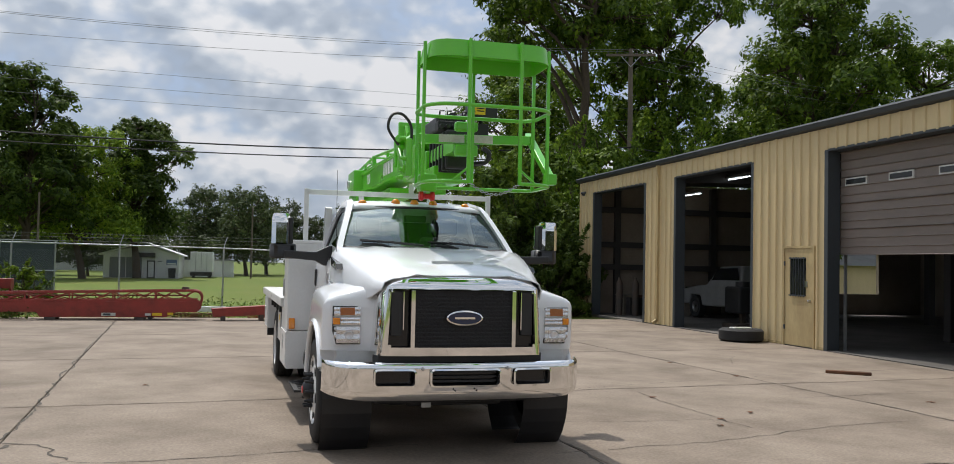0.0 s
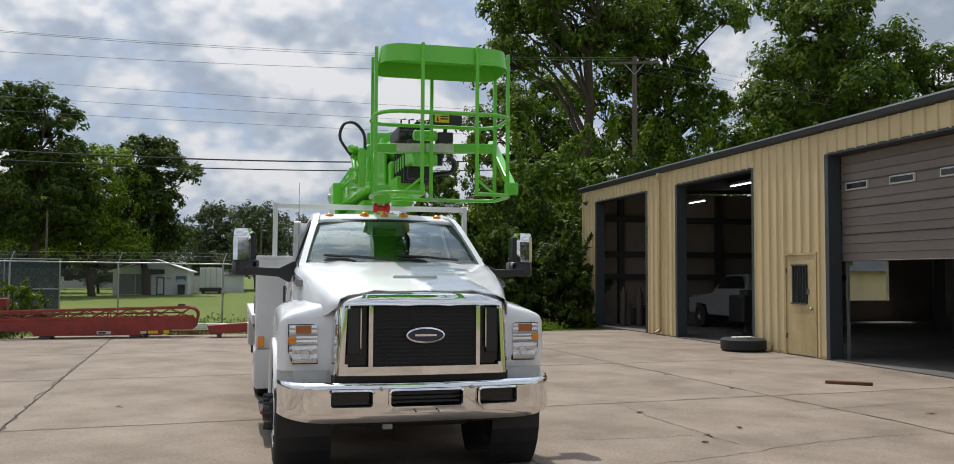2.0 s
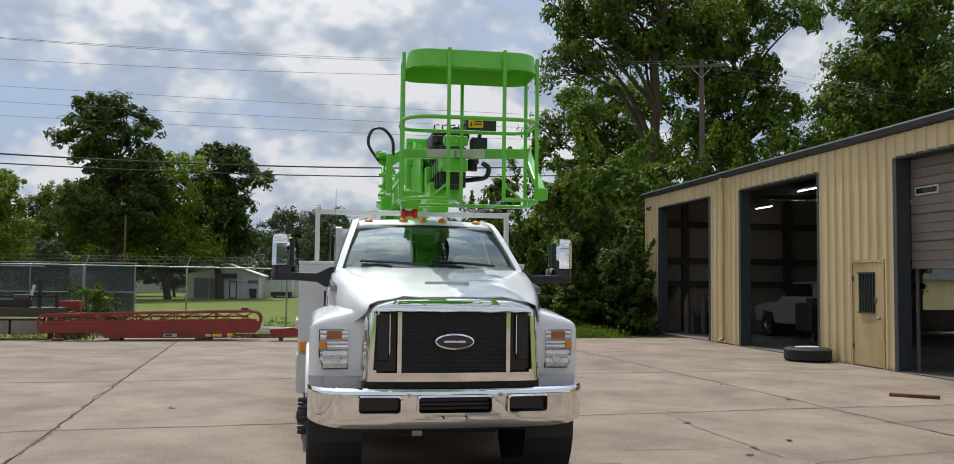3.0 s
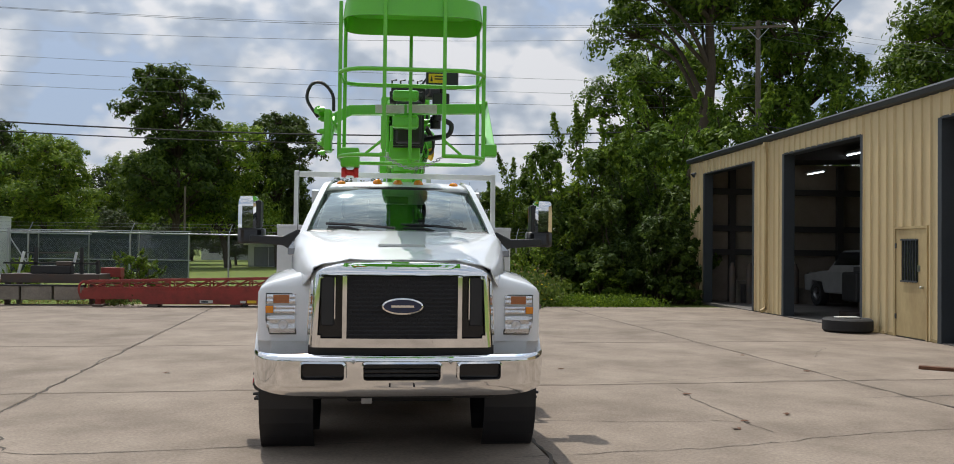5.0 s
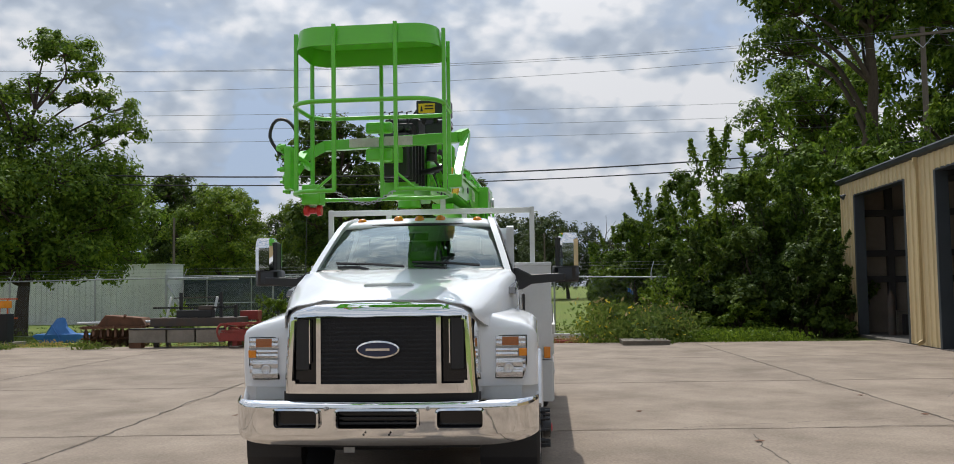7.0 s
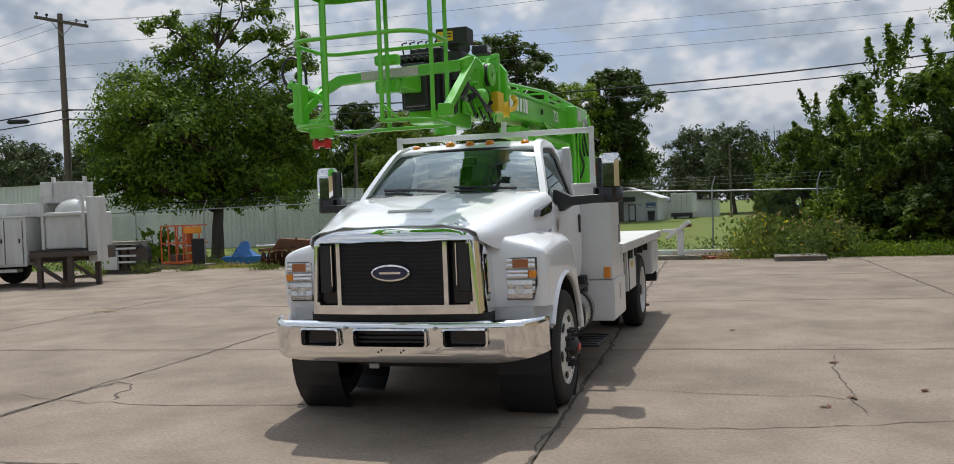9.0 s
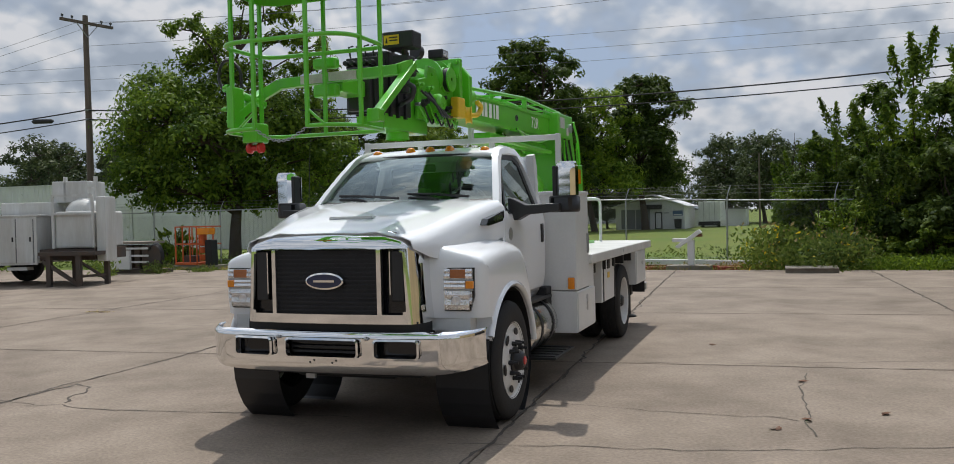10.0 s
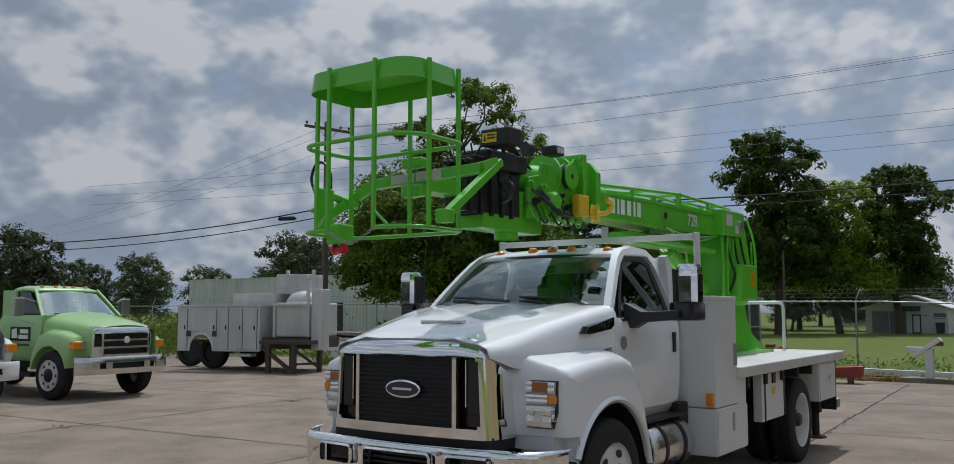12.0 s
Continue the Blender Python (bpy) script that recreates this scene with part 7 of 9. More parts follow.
def sheet_building(x0, x1, y, h, label, deep=8.0, lip=0.06):
    b = thing("sheet_metal_building", label, "building", m=pose(x0, y, -0.07))
    w = x1 - x0
    bm = bmesh.new()
    k = 0
    prof = []
    while k * 0.3 < w:
        prof += [(k * 0.3, 0), (k * 0.3 + 0.22, 0), (k * 0.3 + 0.24, -0.03), (k * 0.3 + 0.28, -0.03)]
        k += 1
    prof.append((w, 0))
    a = [bm.verts.new((min(q, w), p, 0)) for q, p in prof]
    c = [bm.verts.new((min(q, w), p, h)) for q, p in prof]
    skin(bm, a, c, False)
    part("ribbed_wall", bm, M["white_sheet"], b)
    part("wall", B(0, w, 0.03, deep, 0, h - 0.01), M["white_sheet"], b)
    part("roof", PR([(-lip, h), (w + lip, h), (w + lip, h + lip * 0.6), (-lip, h + lip * 0.6)], "y", -lip, deep + lip), M["siding"], b, "white roof edge")
    return b


sheet_building(-19.4, -16.2, 44.0, 3.0, "low white sheet-metal building behind the fence", 2.0)
sheet_building(-28.0, -19.45, 44.6, 2.45, "grey-white sheet-metal lean-to behind the fence", 2.0)
ff = thing("field_fence", "far screened field fence with pale rails", "fence", m=pose(0, 46.0, -0.07))
for k in range(8):
    part("post", T([(-24.5 + k * 2.4, 0, 0), (-24.5 + k * 2.4, 0, 2.45)], 0.035, 6), M["galv"], ff)
for z, r in ((2.42, 0.03), (1.0, 0.035)):
    part("rail", T([(-24.5, 0, z), (-7.6, 0, z)], r, 6), M["galv"], ff)
part("screen", B(-24.5, -7.7, 0.05, 0.055, 0.05, 2.4), M["screen"], ff, "dark see-through screen")
b = sheet_building(-48.6, -31.0, 43.0, 4.0, "long white ribbed sheet-metal warehouse")
part("door_opening", B(14.0, 15.6, -0.05, 0, 0, 2.3), M["dark_void"], b)
part("vent_stack", LA([(0, 0.12), (0.4, 0.12), (0.42, 0.2), (0.55, 0.2), (0.6, 0)], (15.0, 2, 4.1), (0, 0, 1), 10), M["galv"], b)
part("gable_box", B(17.6, 19.4, -1.2, 0, 2.6, 4.3), M["siding"], b)

# ---- along the edge of the yard ----
M["rust_red"] = mat("faded_red_paint", (0.31, 0.038, 0.028), 0.6, dark=(0.14, 0.03, 0.02), scale=3.0, amount=0.75, fine=30, fine_amount=0.2)
M["rust"] = mat("rust", (0.16, 0.07, 0.035), 0.85, dark=(0.07, 0.035, 0.02), scale=5, amount=0.8, fine=40, fine_amount=0.3)
M["dark_steel"] = mat("dirty_dark_steel", (0.06, 0.052, 0.046), 0.7, dark=(0.11, 0.06, 0.035), scale=3, amount=0.6)
M["orange"] = mat("orange_paint", (0.62, 0.12, 0.025), 0.5, dark=(0.40, 0.08, 0.03), scale=4, amount=0.6)
M["tarp"] = mat("blue_tarpaulin", (0.03, 0.16, 0.42), 0.5, dark=(0.02, 0.09, 0.28), scale=5, amount=0.6, bump=0.3, bump_scale=14)
M["wood_grey"] = mat("weathered_grey_wood", (0.26, 0.23, 0.19), 0.9, dark=(0.14, 0.12, 0.10), scale=2.5, amount=0.7, fine=30, fine_amount=0.25, stretch=(1, 0.2, 1))
# dismantled red lattice boom
rb = thing("red_boom", "dismantled faded-red lattice boom lying on the yard edge", "crane boom", m=pose(-2.95, 25.25, 0, 0, 0, 2))
for y in (-0.27, 0.27):
    part("top_chord", SQ((-2.66, y, 0.66), (2.62, y, 0.78), 0.06, 0.06), M["rust_red"], rb)
    part("mid_chord", SQ((-2.62, y, 0.47), (2.72, y, 0.53), 0.04, 0.05), M["rust_red"], rb)
    part("side_plate", PR([(-2.70, 0.20), (2.70, 0.20), (2.82, 0.30), (2.84, 0.44), (2.74, 0.50), (-2.66, 0.43)], "y", y - 0.015, y + 0.015), M["rust_red"], rb)
    part("end_bow", T(smoothpoly([(2.60, y, 0.78), (2.76, y, 0.74), (2.84, y, 0.60), (2.80, y, 0.42)], 4), 0.035, 8), M["rust_red"], rb, smooth=60)
    part("end_bow", T(smoothpoly([(-2.62, y, 0.66), (-2.72, y, 0.58), (-2.74, y, 0.42), (-2.68, y, 0.26)], 4), 0.03, 8), M["rust_red"], rb, smooth=60)
    for k in range(10):
        x, h = -2.5 + k * 0.52, 0.65 + k * 0.012
        part("lattice_bar", T([(x - 0.08, y, 0.44), (x + 0.46, y, h)], 0.017, 6), M["rust_red"], rb)
        part("lattice_bar", T([(x + 0.50, y, 0.50), (x - 0.04, y, h - 0.03)], 0.013, 6), M["rust_red"], rb)
        if k % 2 == 0:
            part("lattice_upright", SQ((x, y, 0.43), (x, y, h), 0.035), M["rust_red"], rb)
    part("loose_rod", T([(-2.5, y * 0.6, 0.60), (2.5, y * 0.3, 0.64)], 0.018, 6), M["rust"], rb)
for k in range(8):
    x = -2.6 + k * 0.74
    part("cross_bar", SQ((x, -0.27, 0.66 + k * 0.016), (x, 0.27, 0.66 + k * 0.016), 0.045), M["rust_red"], rb)
part("lower_tray", PR([(-1.1, 0.07), (1.95, 0.07), (2.2, 0.20), (-1.2, 0.20)], "y", -0.28, 0.28), M["rust_red"], rb)
part("tip_box", B(2.32, 2.5, -0.12, 0.12, 0.79, 0.87), M["dark_steel"], rb)
for x in (-2.4, -1.0, 1.15):
    part("skid_foot", B(x, x + 0.28, -0.3, 0.3, 0.0, 0.06), M["dark_steel"], rb, bevel=0.01)
    part("skid_post", B(x + 0.06, x + 0.2, -0.2, 0.2, 0.06, 0.2), M["rust_red"], rb)
part("caster", LA([(-0.03, 0.0), (-0.03, 0.07), (0.03, 0.07), (0.03, 0)], (1.55, -0.25, 0.07), (0, 1, 0), 14), M["chassis"], rb)
part("name_plate", B(0.36, 0.70, -0.289, -0.283, 0.10, 0.18), M["label"], rb)
part("plate_bar", B(0.40, 0.58, -0.294, -0.289, 0.115, 0.165), M["slate"], rb)
part("yellow_plate", B(1.60, 1.84, -0.289, -0.278, 0.105, 0.18), M["yellow"], rb)
part("yellow_plate", B(1.98, 2.12, -0.289, -0.278, 0.12, 0.19), M["yellow"], rb)
part("white_plate", B(1.42, 1.56, -0.289, -0.278, 0.105, 0.17), M["label"], rb)
rt = thing("red_trough", "short red steel trough on the yard edge", "steel part", m=pose(0.95, 24.95, 0, 0, 0, 6))
part("trough_body", PR([(-0.75, 0.10), (0.75, 0.16), (0.80, 0.42), (-0.80, 0.32)], "y", -0.18, 0.18), M["rust_red"], rt, bevel=0.01)
part("trough_foot", B(-0.55, -0.45, -0.2, 0.2, 0, 0.12), M["dark_steel"], rt)
part("trough_foot", B(0.45, 0.55, -0.2, 0.2, 0, 0.16), M["dark_steel"], rt)
bm = SQ((-1.6, 28.2, 0.14), (4.9, 27.3, 0.10), 0.16, 0.16)
tagged(part("white_beam", bm, M["white_sheet"], bevel=0.01), "long white steel beam lying at the edge of the grass", "beam")
for k, (x, y, l, a) in enumerate(((1.9, 26.6, 1.6, 4), (2.2, 26.9, 1.9, -5), (3.9, 27.2, 1.5, 9), (-0.3, 26.7, 1.4, 2), (3.9, 26.55, 0.6, 20))):
    tagged(part("scrap_bar", B(-l / 2, l / 2, -0.07, 0.07, 0.0, 0.13 + 0.03 * (k % 2)), M["rust_red"] if k % 2 == 0 else M["rust"], None, bevel=0.008), "rusty red steel offcut lying on the ground", "scrap", "scrap bars").matrix_basis = pose(x, y, -0.01 if y < 26 else -0.07, 0, 0, a)
ped = thing("white_pedestal", "white steel pedestal with a tilted head on a timber pad", "stand", m=pose(2.9, 26.6, 0))
part("pad", B(-0.65, 0.55, -0.3, 0.3, -0.06, 0.10), M["wood_grey"], ped, "grey timber pad", bevel=0.01)
part("column", B(-0.09, 0.09, -0.1, 0.1, 0.1, 0.80), M["white_matte"], ped, bevel=0.01)
part("head", PR([(-0.42, 0.62), (-0.34, 0.56), (0.30, 1.0), (0.22, 1.08)], "y", -0.14, 0.14), M["white_matte"], ped, bevel=0.01)
part("head_arm", B(-0.5, -0.12, -0.10, 0.10, 0.74, 0.84), M["white_matte"], ped, bevel=0.01)
part("cap", B(0.10, 0.3, -0.12, 0.12, 0.88, 0.96), M["rust"], ped)
pal = thing("pallet_stack", "grey weathered pallets lying on the ground", "pallet", m=pose(6.0, 25.4, 0, 0, 0, 2))
for k in range(7):
    part("board", B(-0.62, 0.62, -0.5 + k * 0.15, -0.39 + k * 0.15, 0.10, 0.125), M["wood_grey"], pal)
for y in (-0.45, 0.0, 0.42):
    part("bearer", B(-0.62, 0.62, y, y + 0.09, 0.0, 0.10), M["wood_grey"], pal)
# work table with clutter
wt = thing("welding_table", "dark rusty steel work table with vices and scrap", "table", m=pose(-6.9, 25.9, -0.03))
part("table_top", B(-1.0, 1.55, -0.45, 0.5, 0.62, 0.86), M["dark_steel"], wt, bevel=0.008)
for x0, x1 in ((-1.5, -0.42), (-0.36, 0.42), (0.48, 1.25)):
    part("plank_box", B(x0, x1, -0.72, -0.5, 0.18, 0.54), M["wood_grey"], wt, bevel=0.01)
part("dark_band", B(-1.5, 1.25, -0.73, -0.49, 0.54, 0.58), M["chassis"], wt)
part("rust_block", B(-1.5, -1.15, -0.70, -0.45, 0.0, 0.18), M["rust"], wt)
for x in (-0.85, 1.35):
    for y in (-0.35, 0.4):
        part("leg", B(x - 0.06, x + 0.06, y - 0.06, y + 0.06, 0, 0.62), M["dark_steel"], wt)
for x, h in ((-0.25, 0.72), (0.95, 0.72), (1.38, 0.36), (0.6, 0.3)):
    part("upright", B(x, x + 0.08, -0.2, -0.12, 0.86, 0.86 + h), M["chassis"], wt)
part("cross_bar", B(-1.05, 1.42, -0.2, -0.14, 1.12, 1.17), M["chassis"], wt)
part("vice", B(-0.3, 0.75, -0.3, 0.0, 0.86, 1.08), M["chassis"], wt, bevel=0.02)
part("vice_jaw", B(0.35, 0.75, -0.28, -0.05, 1.08, 1.2), M["dark_steel"], wt, bevel=0.02)
for x in (-0.75, 0.65):
    part("pale_arm", SQ((x - 0.06, 0.2, 0.86), (x + 0.08, 0.2, 1.45), 0.06), M["white_sheet"], wt)
part("back_rail", T([(-0.6, 0.2, 1.42), (0.66, 0.2, 1.44)], 0.018, 6), M["dark_steel"], wt)
rs = thing("red_stand", "small red steel stand", "stand", m=pose(-5.35, 26.6, -0.07))
part("stand_top", B(-0.27, 0.27, -0.18, 0.18, 0.80, 1.06), M["rust_red"], rs, bevel=0.01)
for x in (-0.24, 0.24):
    part("stand_leg", B(x - 0.03, x + 0.03, -0.1, 0.1, 0, 0.80), M["rust_red"], rs)
part("stand_base", B(-0.3, 0.5, -0.15, 0.15, 0.1, 0.2), M["rust_red"], rs)
# disc harrow
hw = thing("disc_harrow", "rusty disc harrow at the edge of the grass", "harrow", m=pose(-9.35, 26.4, -0.04, 0, 0, 3))
for k in range(9):
    bm = LA([(-0.03, 0.0), (-0.02, 0.1), (0.03, 0.26), (0.034, 0.26), (-0.012, 0.1), (-0.02, 0)], (-0.9 + k * 0.2, -0.25 + 0.02 * k, 0.26), (1, 0.15, 0), 16)
    part("disc", bm, M["rust"], hw, smooth=40)
    bm = LA([(-0.03, 0.0), (-0.02, 0.1), (0.03, 0.26), (0.034, 0.26), (-0.012, 0.1), (-0.02, 0)], (-0.9 + k * 0.2, 0.45 - 0.02 * k, 0.26), (1, -0.15, 0), 16)
    part("disc", bm, M["rust"], hw, smooth=40)
part("gang_axle", T([(-1.0, -0.27, 0.26), (0.85, -0.07, 0.26)], 0.03, 8), M["rust"], hw)
part("gang_axle", T([(-1.0, 0.47, 0.26), (0.85, 0.27, 0.26)], 0.03, 8), M["rust"], hw)
for y in (-0.3, 0.1, 0.5):
    part("frame_bar", SQ((-1.0, y, 0.58), (0.9, y * 0.7, 0.60), 0.07), M["rust"], hw)
for x in (-0.9, 0.0, 0.8):
    part("frame_bar", SQ((x, -0.35, 0.60), (x, 0.55, 0.60), 0.07), M["rust"], hw)
for k in range(8):
    part("scraper_arm", SQ((-0.9 + k * 0.22, -0.2 + 0.03 * (k % 3), 0.60), (-0.8 + k * 0.22, -0.38, 0.30 + 0.04 * (k % 2)), 0.06), M["rust"], hw)
part("weight_box", PR([(-0.6, 0.62), (0.9, 0.62), (0.75, 0.86), (-0.35, 0.95)], "y", -0.15, 0.45), M["rust"], hw, bevel=0.02)
part("long_pipe", T([(-1.2, -0.1, 0.72), (1.1, 0.05, 0.74)], 0.035, 8), M["white_sheet"], hw)
part("hitch", SQ((0.0, 0.1, 0.62), (0.3, -0.2, 0.95), 0.06), M["rust"], hw)
# blue tarp-coloured implement
bl = thing("blue_implement", "blue boat-shaped implement with a folded blue cover", "implement", m=pose(-12.1, 28.1, -0.05, 0, 0, 0))
part("hull", PR([(-0.9, 0.28), (-0.6, 0.06), (0.75, 0.06), (0.92, 0.30), (0.7, 0.34), (-0.75, 0.34)], "y", -0.3, 0.3), M["tarp"], bl, bevel=0.03)
bm = bmesh.new()
loft(bm, [[(-0.5, -0.25, 0.3), (-0.1, -0.3, 0.32), (0.35, -0.2, 0.34), (0.3, 0.25, 0.33), (-0.4, 0.25, 0.3)], [(-0.35, -0.15, 0.55), (-0.05, -0.2, 0.6), (0.15, -0.12, 0.55), (0.1, 0.1, 0.55), (-0.3, 0.1, 0.52)], [(-0.2, -0.05, 0.82), (0.0, -0.06, 0.86), (0.08, -0.02, 0.8), (0.04, 0.04, 0.82), (-0.15, 0.03, 0.80)]], closed=True)
part("folded_cover", bm, M["tarp"], bl, smooth=30)
part("pipe_frame", T([(-0.6, -0.32, 0.05), (-0.2, -0.32, 0.62), (0.15, -0.32, 0.05)], 0.02, 6), M["tarp"], bl)
# orange scissor-style lift basket with engine
ml = thing("orange_lift_basket", "orange tube work basket with a small engine on a pallet", "lift basket", m=pose(-13.95, 27.1, -0.03, 0, 0, -8))
part("pallet", B(-0.75, 1.0, -0.45, 0.45, 0.0, 0.12), M["wood_grey"], ml)
part("floor_pan", B(-0.70, 0.35, -0.4, 0.4, 0.14, 0.22), M["orange"], ml)
for x in (-0.68, -0.34, 0.0, 0.33):
    for y in (-0.38, 0.38):
        part("upright", SQ((x, y, 0.22), (x, y, 1.45), 0.035), M["orange"], ml)
for z in (0.85, 1.45):
    for y in (-0.38, 0.38):
        part("rail", SQ((-0.68, y, z), (0.70, y, z), 0.04), M["orange"], ml)
    part("rail", SQ((-0.68, -0.38, z), (-0.68, 0.38, z), 0.04), M["orange"], ml)
for z in (0.4, 0.65, 0.9, 1.1):
    part("mast_block", LA([(-0.11, 0), (-0.11, 0.10), (0.09, 0.12), (0.1, 0)], (0.45, -0.2, z), (0, 0, 1), 14), M["orange"], ml)
part("orange_box", B(0.4, 0.92, -0.42, -0.1, 1.18, 1.4), M["amber"], ml, bevel=0.01)
part("engine_post", B(0.62, 0.92, -0.3, 0.0, 0.12, 1.0), M["chassis"], ml, bevel=0.02)
part("dark_box", B(-0.5, -0.05, -0.2, 0.1, 0.22, 0.45), M["dark_steel"], ml, bevel=0.01)
# scrap pile of racks behind the white body
sp = thing("pump_skid", "dark steel pump skid with coiled black hoses", "machine", m=pose(-13.9, 24.6, -0.02))
part("skid_base", B(-1.3, 0.6, -0.4, 0.4, 0, 0.14), M["dark_steel"], sp)
part("white_frame", B(-1.5, -0.35, -0.5, -0.42, 0.15, 0.75), M["white_sheet"], sp)
part("frame_deck", B(-1.7, 0.2, -0.5, 0.5, 0.95, 1.02), M["wood_grey"], sp)
for k in range(5):
    part("bank", B(-1.2 + k * 0.3, -0.98 + k * 0.3, -0.35, 0.3, 0.18, 0.9), M["dark_steel"], sp, bevel=0.02)
for z in (0.35, 0.55, 0.78):
    part("bank_bar", B(-0.9, 0.3, -0.45, -0.38, z, z + 0.06), M["white_sheet"], sp)
for k in range(3):
    part("coiled_hose", T([(0.45 + 0.28 * math.cos(a), -0.3 + 0.05 * k, 0.55 + (0.36 + 0.03 * k) * math.sin(a)) for a in [2 * math.pi * i / 20 for i in range(21)]], 0.022, 6, cap=False), M["hose"], sp)

# ---- other vehicles in the yard ----
M["pale_green"] = mat("pale_green_paint", (0.33, 0.56, 0.21), 0.3, dark=(0.27, 0.47, 0.17), scale=1.5, amount=0.5, coat=0.4)
M["dull_chrome"] = mat("dull_bumper", (0.72, 0.72, 0.72), 0.2, 1.0, dark=(0.55, 0.53, 0.50), scale=4, amount=0.5)


def older_truck(name, label, paint, m, chrome_bumper, full=True):
    """A bonneted truck seen from the front corner; its nose at the origin, facing -y."""
    t = thing(name, label, "truck", m=m)
    bm = bmesh.new()
    secs = []
    for y, zc, hw, ze in ((0.06, 1.42, 0.68, 1.33), (0.35, 1.51, 0.72, 1.40), (0.9, 1.60, 0.76, 1.46), (1.45, 1.68, 0.86, 1.53)):
        half = [(0, zc + 0.015), (hw * 0.35, zc + 0.01), (hw * 0.62, zc - 0.012), (hw * 0.82, zc * 0.55 + ze * 0.45), (hw * 0.94, zc * 0.25 + ze * 0.75), (hw, ze - 0.01), (hw + 0.03, ze - 0.06), (hw + 0.045, ze - 0.14), (hw + 0.05, 0.85)]
        secs.append([(-x, y, z) for x, z in half[:0:-1]] + [(x, y, z) for x, z in half])
    loft(bm, secs)
    part("hood", bm, paint, t, smooth=50)
    bm = bmesh.new()
    cols = sorted([s * v for v in (0.05, 0.25, 0.50, 0.54, 0.59, 0.65, 0.70) for s in (-1, 1)])
    rows = [0.82, 0.88, 0.99, 1.03, 1.13, 1.17, 1.28, 1.36, 1.42]
    g = grid_skin(cols, rows, lambda x, z: (x, 0.02 + 0.12 * max(0, abs(x) - 0.52) / 0.18 + 0.05 * max(0, (z - 1.34) / 0.06), z), lambda x, z: abs(x) < 0.50 and (0.88 < z < 0.99 or 1.03 < z < 1.13 or 1.17 < z < 1.28) or 0.54 < abs(x) < 0.65 and 1.03 < z < 1.28, 0.02)
    part("grille", g, M["dull_chrome"], t, "silver slotted grille", smooth=40)
    part("grille_back", B(-0.64, 0.64, 0.13, 0.16, 0.84, 1.34), M["chassis"], t)
    part("badge", LA([(0, 0.07), (-0.01, 0.06), (-0.012, 0)], (0, 0.0, 1.15), (0, 1, 0), 20), M["siding"], t)
    bmp = grid_skin(sorted([s * v for v in (0.18, 0.36, 0.50, 0.64, 0.72, 0.8, 0.88, 0.95, 1.0, 1.05) for s in (-1, 1)]), [0.50, 0.53, 0.61, 0.72, 0.80, 0.83], lambda x, z: (x, -0.08 + 0.20 * (max(0, abs(x) - 0.64) / 0.41) ** 1.6 + 0.02 * (z > 0.82) + 0.02 * (z < 0.51), z), lambda x, z: 0.61 < z < 0.72 and (abs(x) < 0.36 or 0.50 < abs(x) < 0.64), 0.02)
    part("front_bumper", bmp, M["dull_chrome"] if chrome_bumper else M["white_matte"], t, smooth=40)
    part("bumper_back", B(-0.66, 0.66, 0.0, 0.03, 0.58, 0.75), M["chassis"], t)
    for s in (-1, 1):
        arch = [(0.95 + 0.56 * math.cos(radians(a)), 0.47 + 0.57 * math.sin(radians(a))) for a in range(10, 165, 11)]
        bm = bmesh.new()
        secs = []
        for x, dz, df in ((0.62, 0.05, 0), (0.86, 0.02, 0), (0.96, -0.01, 0.015), (1.01, -0.04, 0.045), (1.04, -0.08, 0.08), (1.055, -0.14, 0.12)):
            top = [(0.40, 0.68, 0, 0), (0.30, 0.84, 0, 1), (0.22, 1.05, 0.3, 1), (0.30, 1.20, 1, 0.6), (0.65, 1.30, 1, 0), (1.1, 1.34, 1, 0), (1.35, 1.26, 1, -0.3), (1.50, 1.0, 0.5, -0.3), (1.55, 0.6, 0, 0)]
            secs.append([(x * s, y + df * b, z + dz * a) for y, z, a, b in top] + [(x * s, y, z) for y, z in arch])
        loft(bm, secs, closed=True)
        part("fender", bm, paint, t, smooth=40)
        h = part("headlamp", B(min(0.70 * s, 0.98 * s), max(0.70 * s, 0.98 * s), 0.20, 0.30, 0.98, 1.14), M["galv"], t, bevel=0.02)
        part("turn_lamp", B(min(0.84 * s, 1.035 * s), max(0.84 * s, 1.035 * s), 0.185, 0.40, 0.985, 1.135), M["amber"], h, bevel=0.02)
        w = part("wheel", LA(TYRE, (0.90 * s, 0.95, 0.475), (s, 0, 0), 32), M["rubber"], t, smooth=35)
        part("rim", LA([(0.14, 0.30), (0.11, 0.285), (0.12, 0.2), (0.13, 0.1)], (0.90 * s, 0.95, 0.475), (s, 0, 0), 28), M["rim"], w, smooth=40)
        part("hub", LA([(0.10, 0.14), (0.15, 0.13), (0.19, 0.06), (0.2, 0)], (0.90 * s, 0.95, 0.475), (s, 0, 0), 14), M["chassis"], w)
        for k in range(8):
            a = 2 * math.pi * k / 8
            part("hand_hole", LA([(0.121, 0.03), (0.124, 0.03), (0.125, 0)], (0.90 * s, 0.95 + 0.22 * math.cos(a), 0.475 + 0.22 * math.sin(a)), (s, 0, 0), 10), M["chassis"], w)
